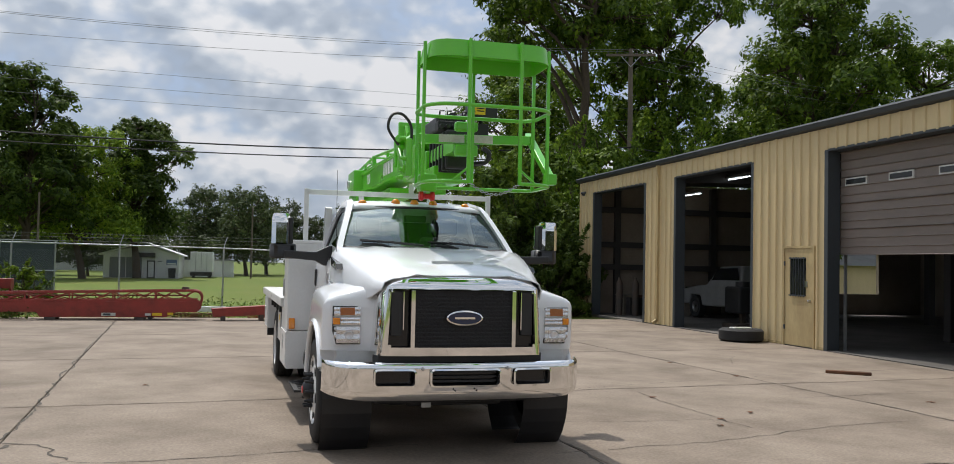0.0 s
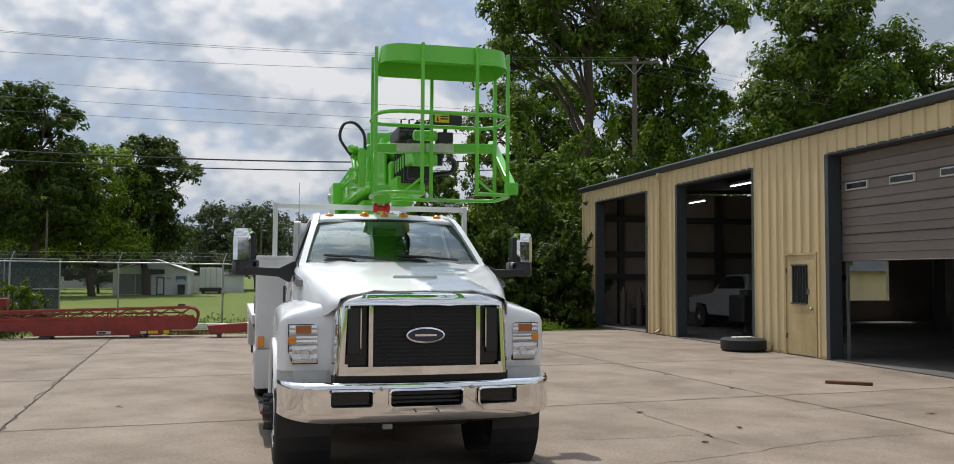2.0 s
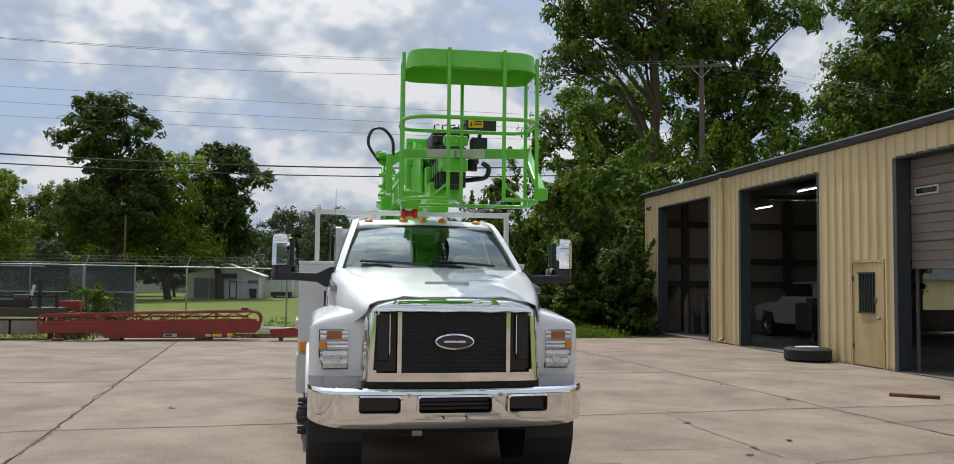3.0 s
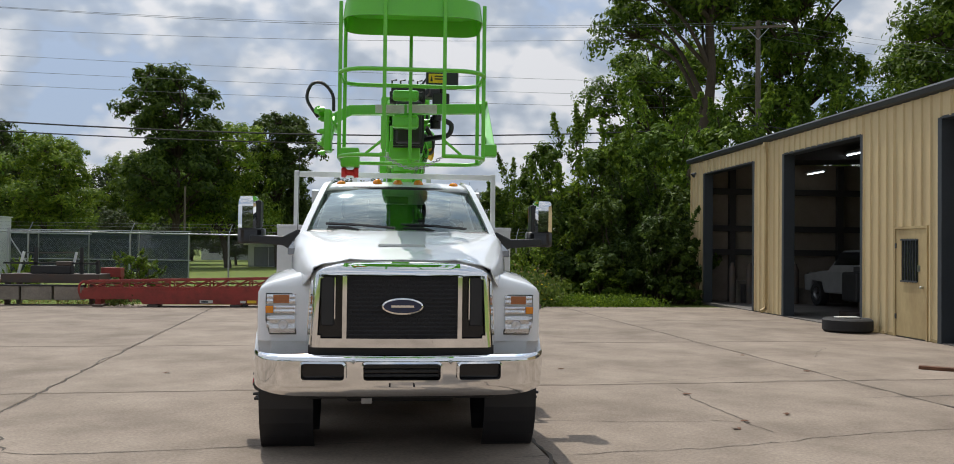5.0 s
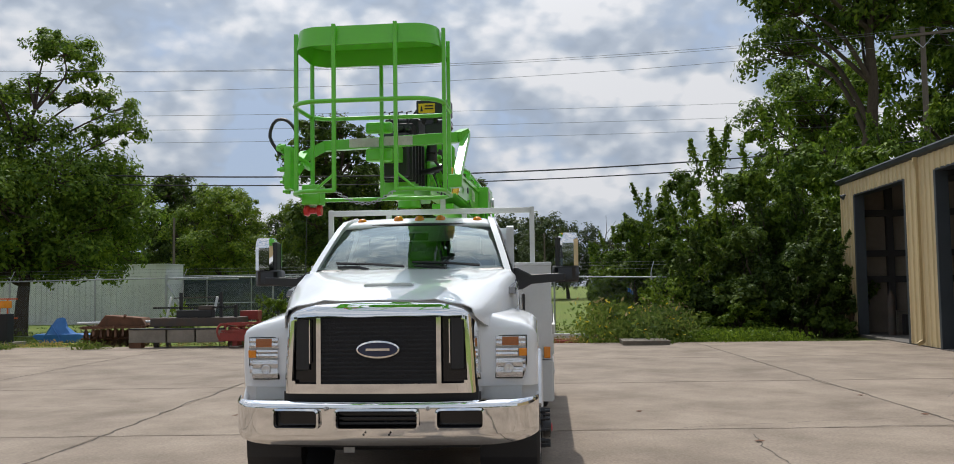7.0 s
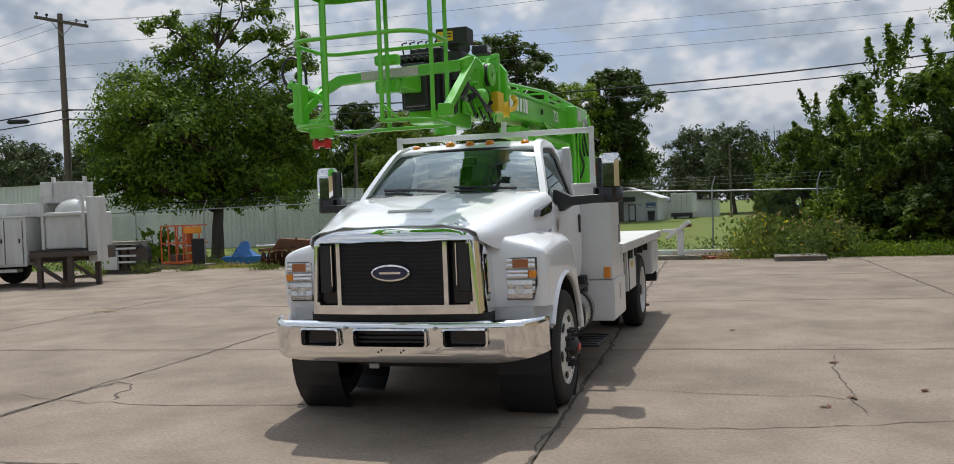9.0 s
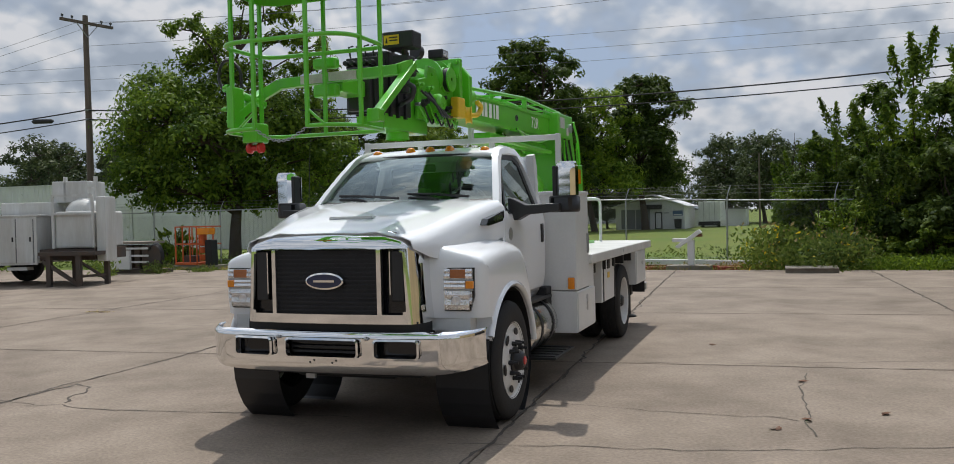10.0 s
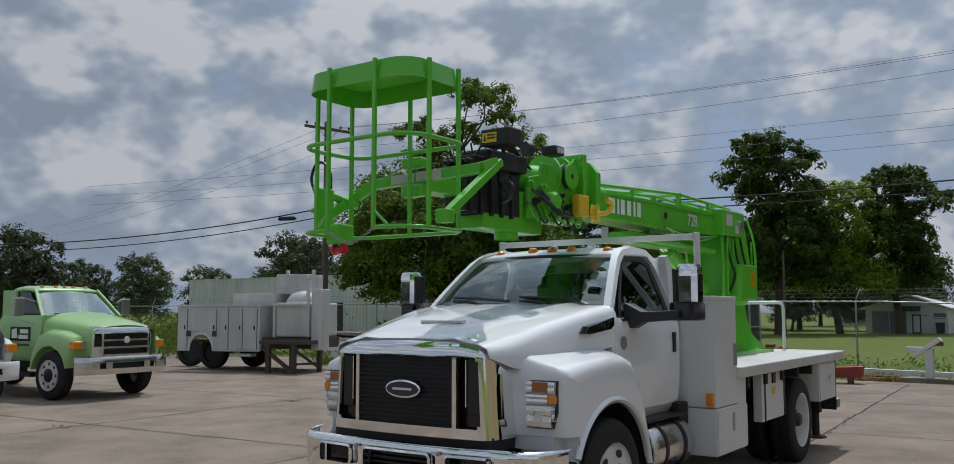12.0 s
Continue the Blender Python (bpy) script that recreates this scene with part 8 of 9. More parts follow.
    if not full:
        part("cowl", B(-0.85, 0.85, 1.35, 1.6, 0.7, 1.6), paint, t)
        return t
    bm = bmesh.new()
    loft(bm, [[(hw, 1.40, z), (hw, 2.82, z), (hw - 0.08, 2.9, z), (-hw + 0.08, 2.9, z), (-hw, 2.82, z), (-hw, 1.40, z)] for z, hw in ((0.72, 0.86), (0.84, 0.93), (1.15, 0.95), (1.40, 0.945), (1.56, 0.925), (1.63, 0.895))], closed=True)
    part("cab_body", bm, paint, t, smooth=40)
    bm = bmesh.new()
    secs = []
    for y, z, hw, e in ((1.96, 2.13, 0.69, 0.01), (2.05, 2.19, 0.70, 0.03), (2.22, 2.235, 0.71, 0.055), (2.50, 2.25, 0.715, 0.065), (2.72, 2.225, 0.71, 0.05), (2.86, 2.12, 0.70, 0.015)):
        secs.append([(-hw - 0.03, y, z - e - 0.05), (-hw, y, z - e), (-hw * 0.86, y, z - e * 0.3), (-hw * 0.4, y, z), (hw * 0.4, y, z), (hw * 0.86, y, z - e * 0.3), (hw, y, z - e), (hw + 0.03, y, z - e - 0.05)])
    loft(bm, secs)
    part("roof", bm, paint, t, smooth=60).modifiers.new("sheet", "SOLIDIFY").thickness = 0.02
    for x in (-0.5, -0.2, 0.0, 0.2, 0.5):
        part("marker_lamp", LA([(0, 0.04), (0.03, 0.03), (0.04, 0)], (x, 2.12, 2.21), (0, 0, 1), 10), M["amber"], t)
    for s in (-1, 1):
        part("front_pillar", SQ((0.88 * s, 1.45, 1.60), (0.70 * s, 2.02, 2.16), 0.055), paint, t)
        part("rear_pillar", B(min(0.74 * s, 0.86 * s), max(0.74 * s, 0.86 * s), 2.45, 2.9, 1.6, 2.14), paint, t)
        part("door_pane", PR([(1.62, 1.62), (2.05, 2.10), (2.45, 2.12), (2.45, 1.62)], "x", 0.80 * s, 0.81 * s), M["glass"], t).visible_shadow = False
        mr = part("mirror", B(min(1.12 * s, 1.32 * s), max(1.12 * s, 1.32 * s), 1.70, 1.80, 1.62, 1.98), M["steel"], t, bevel=0.02)
        for z in (1.55, 2.0):
            part("mirror_rod", T([(0.92 * s, 1.62, z - 0.1), (1.2 * s, 1.74, z)], 0.012, 6), M["steel"], mr)
        part("side_step", B(min(0.7 * s, 1.0 * s), max(0.7 * s, 1.0 * s), 1.6, 2.6, 0.42, 0.50), M["chassis"], t)
        d = part("door_sign", B(min(0.953 * s, 0.957 * s), max(0.953 * s, 0.957 * s), 1.72, 2.42, 1.12, 1.40), M["black_gloss"], t, "black door sign with pale bars")
        part("sign_bar", B(min(0.957 * s, 0.961 * s), max(0.957 * s, 0.961 * s), 1.80, 2.08, 1.27, 1.35), M["lettering"], d)
        part("sign_bar", B(min(0.957 * s, 0.961 * s), max(0.957 * s, 0.961 * s), 1.80, 2.12, 1.16, 1.24), M["lettering"], d)
        part("sign_mark", PR([(2.16, 1.17), (2.36, 1.17), (2.36, 1.35), (2.2, 1.37)], "x", 0.957 * s, 0.961 * s), M["lettering"], d)
        part("small_bar", B(min(0.953 * s, 0.957 * s), max(0.953 * s, 0.957 * s), 1.75, 2.35, 1.02, 1.06), M["slate"], t)
    bm = bmesh.new()
    loft(bm, [[(-0.84, 1.47, 1.62), (0, 1.42, 1.63), (0.84, 1.47, 1.62)], [(-0.69, 2.0, 2.12), (0, 1.95, 2.13), (0.69, 2.0, 2.12)]])
    part("windscreen", bm, M["screen_glass"], t, smooth=60).visible_shadow = False
    part("dashboard", B(-0.8, 0.8, 1.55, 1.95, 1.3, 1.62), M["dash"], t)
    for x0 in (-0.65, 0.05):
        part("wiper", T([(x0, 1.44, 1.665), (x0 + 0.6, 1.44, 1.645)], 0.012, 5), M["black"], t)
    for x in (-0.4, 0.4):
        part("cab_seat", B(x - 0.25, x + 0.25, 2.45, 2.62, 1.2, 1.95), M["seat"], t, bevel=0.04)
    # dark sheet added behind the seats in place of shade, to dim the windows
    part("cab_lining", B(-0.72, 0.72, 2.70, 2.81, 1.2, 2.1), M["seat"], t)
    part("back_wall", B(-0.74, 0.74, 2.82, 2.9, 1.6, 2.12), paint, t)
    part("frame", B(-0.45, 0.45, 0.3, 7.0, 0.55, 0.85), M["chassis"], t)
    part("bed", B(-1.1, 1.1, 3.05, 7.0, 0.9, 1.05), M["chassis"], t)
    for s in (-1, 1):
        part("rear_wheel", LA(TYRE, (0.90 * s, 5.4, 0.475), (s, 0, 0), 28), M["rubber"], t)
    return t


older_truck("green_truck", "pale-green older bonneted work truck with a silver grille", M["pale_green"], pose(-9.2, 12.78, 0, 0, 0, 94), True)
older_truck("white_truck", "white bonneted work truck parked beside the green one", M["white"], pose(-9.05, 9.66, 0, 0, 0, 94), False, full=True)

# service body standing on trestles
sb = thing("service_body", "weathered white utility service body with compartments, on trestles", "truck body", m=pose(-13.09, 19.45, 0, 0, 0, 197))
M["body_white"] = mat("rust_streaked_white", (0.62, 0.63, 0.62), 0.5, dark=(0.44, 0.42, 0.38), scale=2.4, amount=0.7, fine=24, fine_amount=0.1, stretch=(1, 1, 0.18))
WS = M["body_white"]
L = 2.78
part("side_cabinet", PR([(0.0, 0.57), (0.0, 1.84), (L, 1.84), (L, 0.56), (2.38, 0.56), (2.34, 0.80), (2.20, 0.98), (1.96, 1.06), (1.72, 0.98), (1.58, 0.80), (1.54, 0.56), (0.9, 0.56)], "y", -0.02, 0.02), WS, sb)
part("far_cabinet", B(0.0, L, -2.2, -1.75, 0.56, 1.84), WS, sb)
part("cabinet_core", B(0.02, 1.5, -0.45, -0.03, 0.6, 1.82), WS, sb)
part("cabinet_core", B(1.5, L - 0.02, -0.45, -0.03, 1.12, 1.82), WS, sb)
part("top_cap", B(-0.05, L + 0.05, -0.48, 0.05, 1.84, 1.885), WS, sb, bevel=0.01)
part("bed_floor", B(-0.1, L, -1.75, -0.45, 0.80, 0.88), M["dark_steel"], sb)
part("end_wall", B(0.0, 0.05, -1.75, -0.03, 0.6, 1.84), WS, sb)
for x0, x1, z0, z1 in ((0.10, 0.55, 0.62, 1.78), (0.58, 1.02, 0.62, 1.78), (1.05, 1.42, 0.62, 1.78), (1.45, 2.40, 1.14, 1.78), (2.45, L - 0.03, 0.62, 1.78)):
    d = part("cabinet_door", B(x0, x1, 0.02, 0.04, z0, z1), WS, sb, bevel=0.006)
    part("door_gap", B(x0 - 0.02, x0 - 0.004, 0.019, 0.023, z0, z1), M["slate"], d)
    part("door_latch", B(x0 + 0.05, x0 + 0.09, 0.04, 0.052, 1.18, 1.30), M["chassis"], d)
part("arch_trim", T([(1.96 + 0.42 * math.cos(radians(a)), 0.03, 0.58 + 0.48 * math.sin(radians(a))) for a in range(0, 181, 12)], 0.035, 6), M["rim"], sb)
for x in (1.42, 2.30):
    part("fuel_cup", B(x, x + 0.16, 0.041, 0.047, 0.98, 1.14), M["slate"], sb)
part("red_marker", LA([(0, 0.04), (0.012, 0.035), (0.014, 0)], (0.22, 0.024, 0.66), (0, 1, 0), 12), M["red"], sb)
part("bulkhead", B(-0.15, 1.3, -1.5, -0.55, 1.84, 2.22), WS, sb, bevel=0.02)
part("tank_box", B(-1.45, -0.42, -1.9, -0.12, 0.98, 1.95), WS, sb, "white square tank", bevel=0.05)
part("tank_dome", LA([(0, 0.50), (0.12, 0.47), (0.28, 0.34), (0.36, 0.18), (0.38, 0.0)], (-0.95, -0.75, 1.93), (0, 0, 1), 24), WS, sb, smooth=60)
for x in (-0.40, -1.48):
    part("tank_strap", B(x - 0.035, x + 0.035, -0.12, -0.06, 0.98, 2.35), WS, sb, bevel=0.008)
part("strap_bar", B(-1.50, -0.38, -0.11, -0.05, 1.86, 1.91), WS, sb)
part("strap_bar", B(-1.50, -0.38, -0.11, -0.05, 2.34, 2.40), WS, sb)
part("high_box", B(-1.0, 0.0, -1.8, -0.8, 2.2, 2.78), WS, sb, bevel=0.02)
for x in (-1.25, -0.4):
    part("lug", B(x, x + 0.08, -0.9, -0.8, 2.2, 2.9), WS, sb, bevel=0.01)
part("lug_bar", B(-1.25, -0.35, -0.88, -0.82, 2.62, 2.68), WS, sb)
part("end_panel", B(-1.80, -1.54, -0.75, -0.15, 0.62, 2.33), WS, sb, bevel=0.02)
part("under_deck", B(-1.5, 0.0, -1.9, -0.1, 0.66, 0.96), M["dark_steel"], sb)
for x, y in ((2.14, -0.88), (3.55, -1.68), (1.5, -2.05)):
    w = part("wheel", LA(TYRE, (x, y, 0.475), (0, 1, 0), 28), M["rubber"], sb, smooth=35)
    part("rim", LA([(0.12, 0.3), (0.05, 0.28), (0.05, 0.1), (0.06, 0)], (x, y, 0.475), (0, 1, 0), 20), M["chassis"], w)
part("axle", T([(2.14, -0.9, 0.475), (2.14, -1.9, 0.475)], 0.06, 8), M["chassis"], sb)
part("step_bar", B(0.3, 0.85, -0.3, 0.0, 0.42, 0.5), WS, sb)
tb = thing("steel_trestle", "dark rusty steel trestle under the service body", "trestle", m=pose(-11.75, 19.70, 0, 0, 0, 197))
part("trestle_top", B(-0.42, 1.1, -0.75, 0.28, 0.80, 0.90), M["dark_steel"], tb)
for x, y in ((0.05, 0.2), (-0.28, -0.65), (0.85, 0.2), (0.6, -0.65)):
    part("leg", B(x - 0.06, x + 0.06, y - 0.06, y + 0.06, 0, 0.80), M["dark_steel"], tb)
part("brace", SQ((0.1, 0.20, 0.06), (1.0, 0.20, 0.66), 0.09), M["dark_steel"], tb)
part("brace", SQ((-0.25, -0.60, 0.15), (0.05, 0.18, 0.65), 0.06), M["dark_steel"], tb)
part("cross_brace", SQ((0.05, 0.2, 0.25), (-0.28, -0.65, 0.25), 0.06), M["dark_steel"], tb)

# ---- by the workshop ----
ty = thing("loose_tyre", "old black tyre lying flat with pale debris on it", "tyre", m=pose(12.05, 18.45, 0.15))
part("carcass", LA([(-0.135, 0.27), (-0.145, 0.32), (-0.14, 0.45), (-0.10, 0.50), (0.10, 0.50), (0.14, 0.45), (0.145, 0.32), (0.135, 0.27), (0.10, 0.30), (-0.10, 0.30), (-0.135, 0.27)], (0, 0, 0), (0, 0, 1), 32), M["rubber"], ty, smooth=40)
part("debris", B(-0.25, 0.22, -0.12, 0.12, 0.13, 0.17), M["label"], ty, bevel=0.02)
st = part("timber_offcut", B(-0.34, 0.34, -0.06, 0.06, 0.0, 0.05), M["rust"], None, bevel=0.01)
st.matrix_basis = pose(10.35, 12.45, 0.0, 0, 0, -38)
tagged(st, "short dark timber offcut lying on the concrete", "timber")
rngd = random.Random(5)
for x, y in ((6.0, 8.83), (5.8, 8.5), (5.96, 10.45), (8.28, 12.35), (4.9, 12.6), (-0.2, 12.2), (9.4, 9.6), (6.6, 9.2), (3.9, 5.9), (-6.1, 14.3), (8.1, 14.2), (-5.9, 9.7)):
    bm = bmesh.new()
    for k in range(4):
        a = rngd.uniform(0, 6.28)
        c = Vector((rngd.uniform(-0.03, 0.03), rngd.uniform(-0.03, 0.03), 0.004))
        u, v = Vector((math.cos(a), math.sin(a), 0.2)) * 0.04, Vector((-math.sin(a), math.cos(a), 0.35)) * 0.025
        vs = [bm.verts.new(c + p) for p in (-u, v, u, -v * 0.4)]
        for q in vs:
            q.co.z = max(q.co.z, 0.003)
        bm.faces.new(vs)
    lf = part("dead_leaf", bm, M["rust"])
    lf.location = (x, y, 0.003)
    tagged(lf, "small dead brown leaf on the concrete", "leaf", "dead leaves")
# white pick-up being worked on, greyed for the bay's shade; clutter inside the bays
pk = thing("pickup_truck", "white pickup greyed for the bay's shade, its nose open, inside the workshop bay", "pickup truck", m=pose(16.6, 28.4, 0.012, 0, 0, -90))
bm = PR([(0.2, 0.45), (0.15, 0.95), (1.1, 1.08), (1.75, 1.12), (2.35, 1.72), (3.7, 1.75), (3.95, 1.15), (5.4, 1.12), (5.4, 0.5), (4.9, 0.45), (4.75, 0.75), (4.2, 0.78), (4.0, 0.45), (1.5, 0.42), (1.35, 0.75), (0.75, 0.78), (0.6, 0.45)], "y", -0.9, 0.9)
for v in bm.verts:
    if v.co.z > 1.3:
        v.co.y *= 0.8
# the grey puts the dimness of the bay into the body colour
part("pickup_body", bm, mat("shade_greyed_white", (0.24, 0.24, 0.24), 0.5, scale=2.0, amount=0.5), pk, bevel=0.05)
for s in (-1, 1):
    part("side_window", PR([(1.95, 1.18), (2.42, 1.66), (3.6, 1.68), (3.75, 1.2)], "x", 0, 0.01), M["dark_glass"], pk).matrix_basis = Matrix(((0, 1, 0, 0), (s, 0, 0, 0.845 * s), (0, 0, 1, 0), (0, 0, 0, 1)))
    for x in (1.05, 4.5):
        w = part("wheel", LA([(-0.11, 0.2), (-0.12, 0.36), (0.12, 0.36), (0.11, 0.2)], (x, 0.8 * s, 0.37), (0, s, 0), 24), M["rubber"], pk)
        part("rim", LA([(0.10, 0.22), (0.06, 0.2), (0.07, 0)], (x, 0.8 * s, 0.37), (0, s, 0), 18), M["steel"], w)
part("windscreen", PR([(1.78, 1.14), (2.33, 1.68), (2.36, 1.66), (1.82, 1.12)], "y", -0.7, 0.7), M["dark_glass"], pk)
part("engine_bay", B(0.05, 0.9, -0.75, 0.75, 0.5, 1.0), M["chassis"], pk)
part("bull_bar", T([(0.0, -0.6, 0.5), (-0.05, -0.6, 1.0), (-0.05, 0.6, 1.0), (0.0, 0.6, 0.5)], 0.03, 8), M["steel"], pk)
en = thing("engine_on_stand", "dark engine on a stand in the workshop", "engine", m=pose(14.6, 22.6, 0.012))
part("stand", B(-0.4, 0.4, -0.4, 0.4, 0.0, 0.12), M["dark_steel"], en)
part("engine", B(-0.35, 0.35, -0.4, 0.4, 0.4, 1.15), M["chassis"], en, bevel=0.06)
part("stand_post", B(-0.06, 0.06, -0.06, 0.06, 0.12, 0.4), M["dark_steel"], en)
part("air_filter", LA([(0, 0.0), (0, 0.2), (0.14, 0.2), (0.15, 0)], (0, 0, 1.15), (0, 0, 1), 18), M["chassis"], en)
rngc = random.Random(9)
for k in range(16):
    w, d, h = rngc.uniform(0.25, 0.7), rngc.uniform(0.25, 0.6), rngc.uniform(0.2, 0.8)
    x, y = 13.3 + rngc.uniform(0, 6.5), 29.2 - rngc.uniform(0, 0.9)
    bm = bmesh.new()
    box(bm, -w / 2, w / 2, -d / 2, d / 2, 0, h)
    box(bm, -w / 2 - 0.01, w / 2 + 0.01, -d / 2 - 0.01, d / 2 + 0.01, h, h + 0.04)
    c = part("storage_crate", bm, (M["dark_steel"], M["wood_grey"], M["rust"], M["inwall_dark"])[k % 4], None, bevel=0.01)
    c.matrix_basis = pose(x, y, 0.012, 0, 0, rngc.uniform(-20, 20))
    tagged(c, "grimy workshop crate standing by the inner wall", "crate", "workshop crates")
for k, x in enumerate((13.4, 13.9, 14.5, 15.4)):
    g = part("gas_cylinder", LA([(0, 0), (0, 0.11), (1.1, 0.11), (1.22, 0.05), (1.28, 0.05), (1.3, 0)], (0, 0, 0), (0, 0, 1), 14), M["dark_steel"], None, smooth=40)
    g.matrix_basis = pose(x, 28.4 - 0.2 * (k % 2), 0.012)
    tagged(g, "tall workshop gas cylinder standing by the wall", "gas cylinder", "gas cylinders")
for k, (x, y, w, d, h) in enumerate(((17.5, 16.2, 2.2, 0.8, 0.9), (20.5, 13.6, 2.6, 0.9, 0.95), (15.6, 13.2, 0.8, 0.6, 1.5), (22.5, 16.9, 1.6, 0.8, 1.1))):
    b = thing("workbench", "dark cluttered workbench inside the workshop", "workbench", "workbenches", m=pose(x, y, 0.012, 0, 0, 90 * (k % 2)))
    part("bench_top", B(-w / 2, w / 2, -d / 2, d / 2, h - 0.06, h), M["dark_steel"], b)
    for sx in (-1, 1):
        for sy in (-1, 1):
            part("leg", B(sx * (w / 2 - 0.1) - 0.04, sx * (w / 2 - 0.1) + 0.04, sy * (d / 2 - 0.08) - 0.04, sy * (d / 2 - 0.08) + 0.04, 0, h - 0.06), M["dark_steel"], b)
    for j in range(4):
        part("tool_box", B(-w / 2 + 0.1 + j * w / 4.5, -w / 2 + 0.32 + j * w / 4.5, -0.15, 0.15, h, h + 0.12 + 0.07 * (j % 3)), (M["rust_red"], M["dark_steel"], M["orange"], M["chassis"])[j], b, bevel=0.01)
fr = thing("white_cabinet", "white metal cabinet inside the near bay", "cabinet", m=pose(16.1, 11.95, 0.012))
part("cabinet_body", B(-0.45, 0.45, -0.4, 0.4, 0, 1.75), M["siding"], fr, bevel=0.02)
part("cabinet_door", B(-0.47, -0.45, -0.38, 0.38, 1.05, 1.72), M["siding"], fr)
part("cabinet_door", B(-0.47, -0.45, -0.38, 0.38, 0.05, 1.0), M["siding"], fr)
yb = thing("tan_shed", "tan sheet-metal shed seen through the workshop's end window", "shed", m=pose(32.0, 44.0, -0.07))
part("wall", B(-6, 8, 0, 6, 0, 2.1), M["tan"], yb)
part("roof", PR([(-0.5, 2.1), (3.0, 3.2), (6.5, 2.1)], "x", -6.4, 8.4), M["roof"], yb)

# ---- weeds, vines and grass ----


def tuft_patch(name, spots, height, leaf, label, seed, blades=40, spread=0.18, category="weeds", kind="stuff"):
    """Upright blades in clumps at the spots, one mesh."""
    rng = np.random.default_rng(seed)
    C, N, S = [], [], []
    for x, y, h in spots:
        n = int(blades * rng.uniform(0.6, 1.3))
        p = rng.normal(size=(n, 2)) * spread
        z = rng.uniform(0.05, 1.0, n) * h * height
        C.append(np.column_stack([x + p[:, 0], y + p[:, 1], z - 0.05]))
        d = rng.normal(size=(n, 3))
        d[:, 2] *= 0.5
        N.append(d)
        S.append(rng.uniform(0.5, 1.2, n) * 0.06 * (0.5 + h))
    ob = cards(name, np.concatenate(C), np.concatenate(N), np.concatenate(S), leaf, seed=seed, aspect=0.4)
    return tagged(ob, label, category, kind=kind)


rw = np.random.default_rng(77)
band = [(x, 26.15 + abs(rw.normal()) * 0.5, rw.uniform(0.10, 0.3)) for x in np.arange(-16, 5.0, 0.22)]
tuft_patch("dry_grass", band, 0.8, M["straw"], "dry yellow grass along the edge of the yard", 1, 34)
band = [(x, 26.1 + abs(rw.normal()) * 1.2, rw.uniform(0.08, 0.26)) for x in np.arange(-30, 8.0, 0.2)]
tuft_patch("edge_weeds", band, 0.9, M["weed"], "low green weeds along the edge of the yard", 2, 34)
band = [(x, FY + rw.normal() * 0.15, rw.uniform(0.2, 0.6)) for x in np.arange(-40, 7, 0.25)]
tuft_patch("fence_grass", band, 0.9, M["weed"], "uncut grass along the fence line", 3, 36)
heap = [(x, 27.2 + rw.normal() * 0.7, rw.uniform(0.3, 1.0)) for x in rw.uniform(4.4, 7.3, 70)]
tuft_patch("tall_weeds", heap, 1.15, M["weed"], "tall flowering weeds beside the thicket", 4, 150, 0.3)
tuft_patch("yellow_flowers", [(x, y, h) for x, y, h in heap if h > 0.75], 1.2, M["flower"], "small yellow flowers on the tall weeds", 5, 6, 0.3)
tuft_patch("seeding_stalks", [(x + 0.2, y + 0.4, h) for x, y, h in heap if h > 0.6][::2], 1.35, M["straw"], "dry seeding stalks among the weeds", 8, 26, 0.22)
creep = [(x, 26.3 + abs(rw.normal()) * 0.8, rw.uniform(0.15, 0.45)) for x in rw.uniform(7.3, 10.4, 80)]
tuft_patch("creeping_vine", creep, 0.9, M["leaf_mid"], "green creeping vine spilling onto the concrete", 6, 90, 0.25)
for x, y, s in ((-14.3, 22.9, 1.0), (-13.2, 24.2, 0.7), (-9.4, 24.9, 0.5), (-5.0, 25.5, 0.6), (-12.2, 25.0, 0.4)):
    tuft_patch("weed_clump", [(x + rw.normal() * 0.2, y + rw.normal() * 0.15, rw.uniform(0.3, 0.7) * s) for _ in range(9)], 1.0, M["weed"], "clump of weeds growing from a joint", int(x * x), 60, 0.16)
for x, y in ((-6.1, 14.35), (-6.0, 9.7)):
    tuft_patch("joint_grass", [(x + rw.normal() * 0.09, y + rw.normal() * 0.03, 0.09) for _ in range(4)], 0.7, M["straw"], "small tuft of dry grass in a joint", int(x * 7 + 90), 26, 0.06)
b1 = make_bush("shrub", 1.5, 1.2, 1.2, M["leaf_light"], "loose green shrub by the fence", 31, leaves=3500, size=0.05)
place(b1, [(-5.55, 29.2, 1.25, 1.0, 0), (-17.0, 29.5, 1.2, 1.0, 50), (5.2, 28.4, 1.0, 1.0, 120), (6.9, 29.0, 1.3, 1.1, 220), (-9.2, 30.1, 0.8, 1.3, 80)], "shrubs")
tallweed = [(x, y, rw.uniform(0.5, 1.0)) for x, y in zip(rw.uniform(-34, -20, 260), rw.uniform(22.5, 30, 260))]
tuft_patch("tall_grass_bank", tallweed, 1.7, M["weed"], "tall uncut grass behind the parked trucks", 7, 60, 0.5)
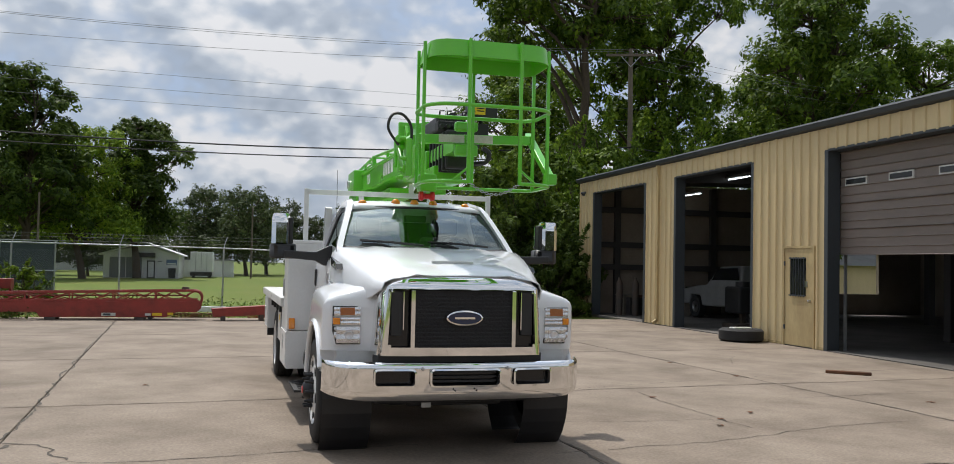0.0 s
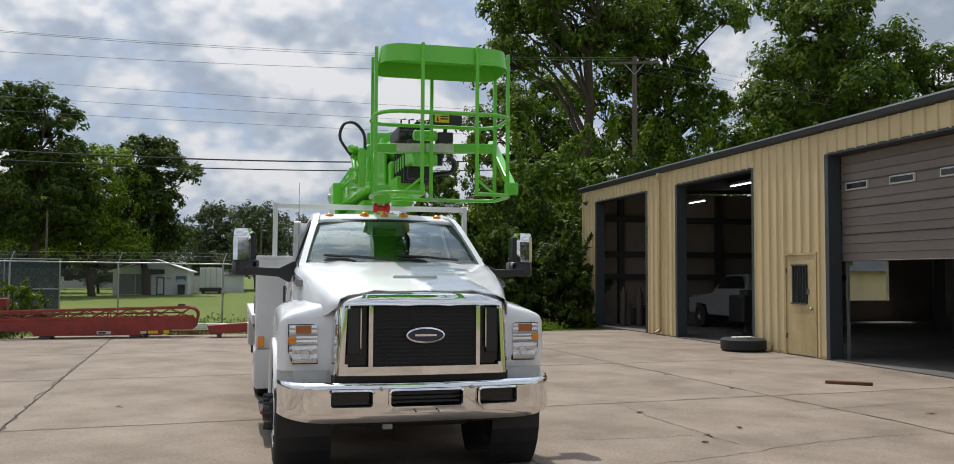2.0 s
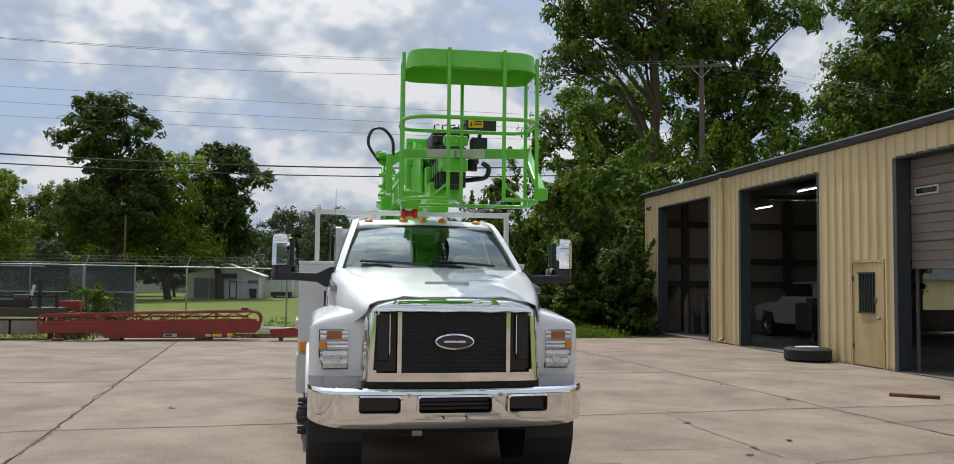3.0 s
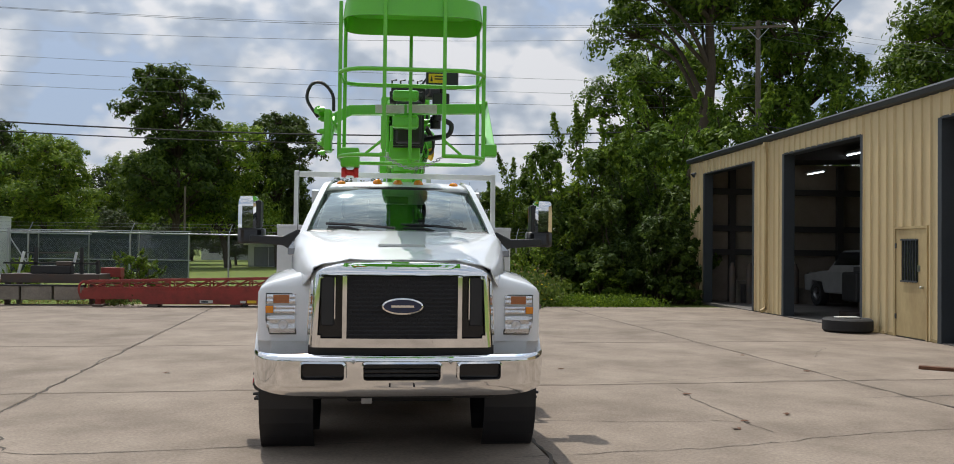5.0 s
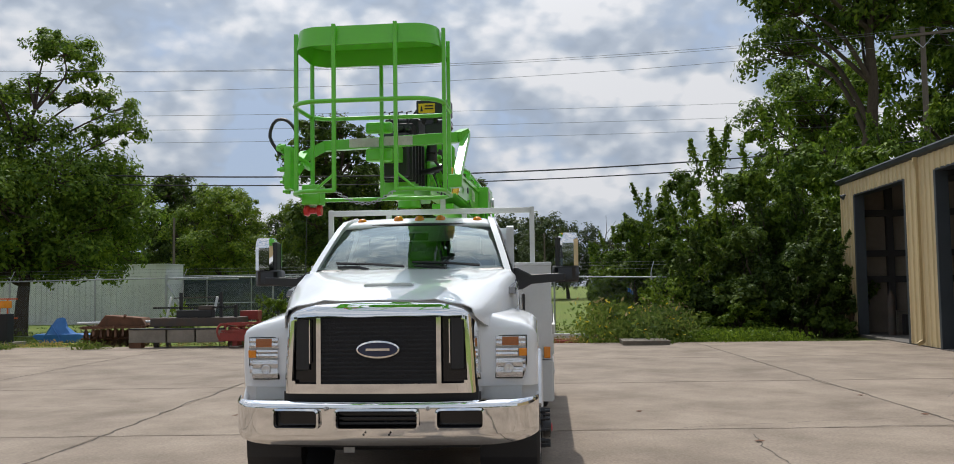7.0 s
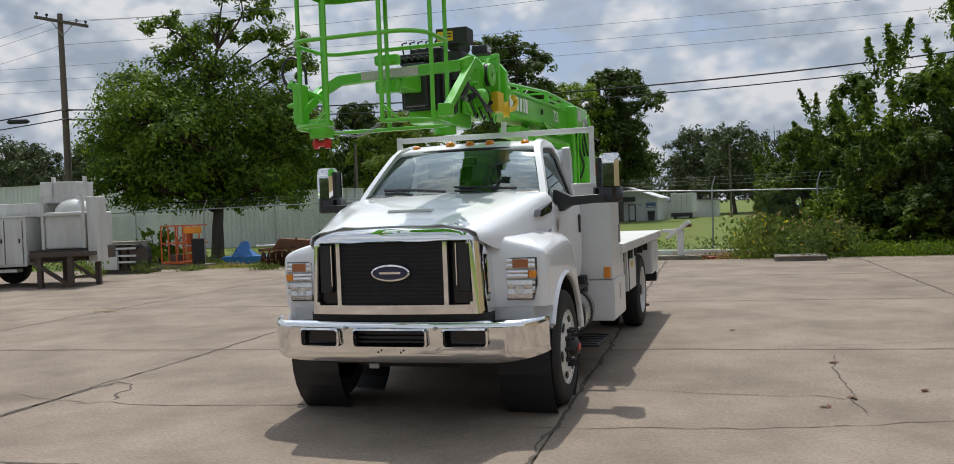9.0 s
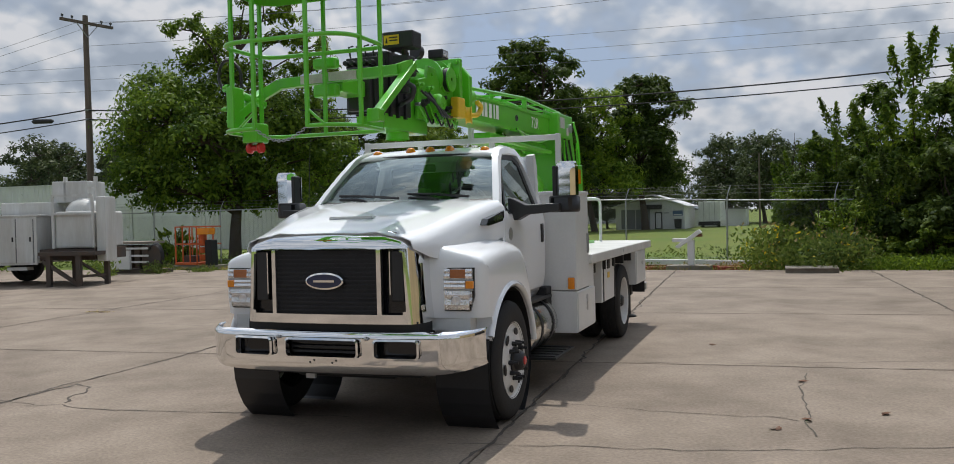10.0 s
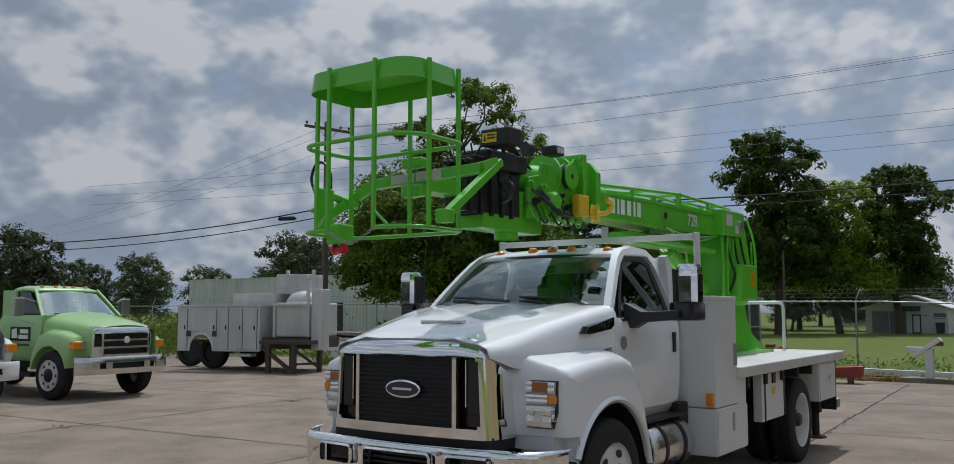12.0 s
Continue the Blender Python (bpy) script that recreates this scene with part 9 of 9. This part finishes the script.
# vine-hung wall of leaves on the fence end
vine = make_bush("vine_mound", 2.6, 2.0, 2.3, M["leaf_light"], "bright vine mound over the fence end", 33, leaves=7000, size=0.07)
place(vine, [(7.6, 30.0, 1.0, 1.0, 0), (9.0, 28.9, 0.9, 0.8, 100)], "vines")
bare = thing("dead_sapling", "bare dead sapling behind the fence", "tree", m=pose(5.9, 36.0, -0.05))
rng0 = np.random.default_rng(3)
for k in range(7):
    e = (rng0.normal() * 0.5, rng0.normal() * 0.5, 2.8 + rng0.uniform(-0.5, 1.7))
    part("twig", tube(bmesh.new(), limb_points(rng0, (0, 0, 0), e, 6, 0.04), 0.035, 5, r_end=0.006), M["bark"], bare)

# ---- slabs of the yard, their cracks ----
for q, c in slab_polys:
    bm = bmesh.new()
    cx = sum((p.x for p in q)) / len(q)
    cy = sum((p.y for p in q)) / len(q)
    lo = [bm.verts.new((p.x - cx, p.y - cy, -0.12)) for p in q]
    md = [bm.verts.new((p.x - cx, p.y - cy, -0.007)) for p in q]
    hi = [bm.verts.new(((p.x - cx) * 0.9975, (p.y - cy) * 0.9975, 0.0)) for p in q]
    skin(bm, lo, md)
    skin(bm, md, hi)
    bm.faces.new(hi)
    sl = part("slab", bm, M["concrete"], pavement)
    sl.location = (cx, cy, 0)


def crack(pts, w, seed):
    """A jagged dirt-filled crack, a few millimetres to centimetres wide."""
    rng = np.random.default_rng(seed)
    bm = bmesh.new()
    path = []
    for a, b in zip(pts, pts[1:]):
        a, b = Vector(a), Vector(b)
        n = max(3, int((b - a).length / 0.09))
        d = (b - a).normalized()
        s = Vector((-d.y, d.x))
        off = 0.0
        for k in range(n):
            off = off * 0.8 + rng.normal() * 0.016
            path.append((a + (b - a) * (k / n) + s * off, s))
    L, R = [], []
    for p, s in path:
        ww = w * rng.uniform(0.35, 1.25)
        L.append(bm.verts.new((p.x + s.x * ww, p.y + s.y * ww, 0.0035)))
        R.append(bm.verts.new((p.x - s.x * ww, p.y - s.y * ww, 0.0035)))
    skin(bm, L, R, False)
    return part("crack", bm, M["crack"], pavement)


for i, (pts, w) in enumerate((
        ([(-0.90, 5.4), (-0.96, 7.5), (-1.0, 8.62)], 0.022),
        ([(-1.0, 8.62), (-0.72, 8.50), (-0.54, 8.26), (-0.52, 8.08), (-0.39, 7.90), (-0.34, 7.80)], 0.014),
        ([(-0.62, 7.62), (-0.34, 7.76), (0.1, 7.70), (0.71, 7.75), (1.53, 7.92), (2.6, 8.0)], 0.008),
        ([(-1.6, 7.9), (-0.95, 7.75), (-0.5, 7.66)], 0.006),
        ([(6.10, 8.35), (6.02, 8.9), (5.99, 9.53), (5.95, 10.3), (5.97, 11.0)], 0.007),
        ([(4.0, 8.98), (4.8, 8.86), (5.75, 8.91), (6.05, 8.75)], 0.006),
        ([(3.6, 7.45), (4.38, 7.61), (5.2, 7.72), (5.89, 7.92), (6.9, 8.26), (7.93, 8.42), (9.6, 8.5), (11.4, 8.9)], 0.007),
        ([(8.35, 10.3), (9.5, 10.5), (11.5, 10.45)], 0.007),
        ([(5.3, 11.3), (7.9, 12.1), (13.0, 13.3)], 0.006),
        ([(-6.5, 12.2), (-4.2, 13.1), (-2.2, 12.9)], 0.006),
        ([(9.2, 14.0), (10.0, 15.4), (11.6, 15.9)], 0.005),
        ([(7.9, 10.2), (9.6, 10.4), (12.5, 9.8)], 0.006),
        ([(-9.0, 9.2), (-6.4, 10.2), (-3.0, 10.4)], 0.006))):
    crack(pts, w, 40 + i)
for i in range(-4, 2):
    a, b = ORG + EX * (SX * i) + EY * (-SY * 2), ORG + EX * (SX * i) + EY * (SY * 3)
    crack([tuple(a), tuple(b)], 0.015, 80 + i)
for j in range(-1, 4):
    a, b = ORG + EX * (-SX * 4) + EY * (SY * j), ORG + EX * (SX * 1.8) + EY * (SY * j)
    crack([tuple(a), tuple(b)], 0.009, 90 + j)
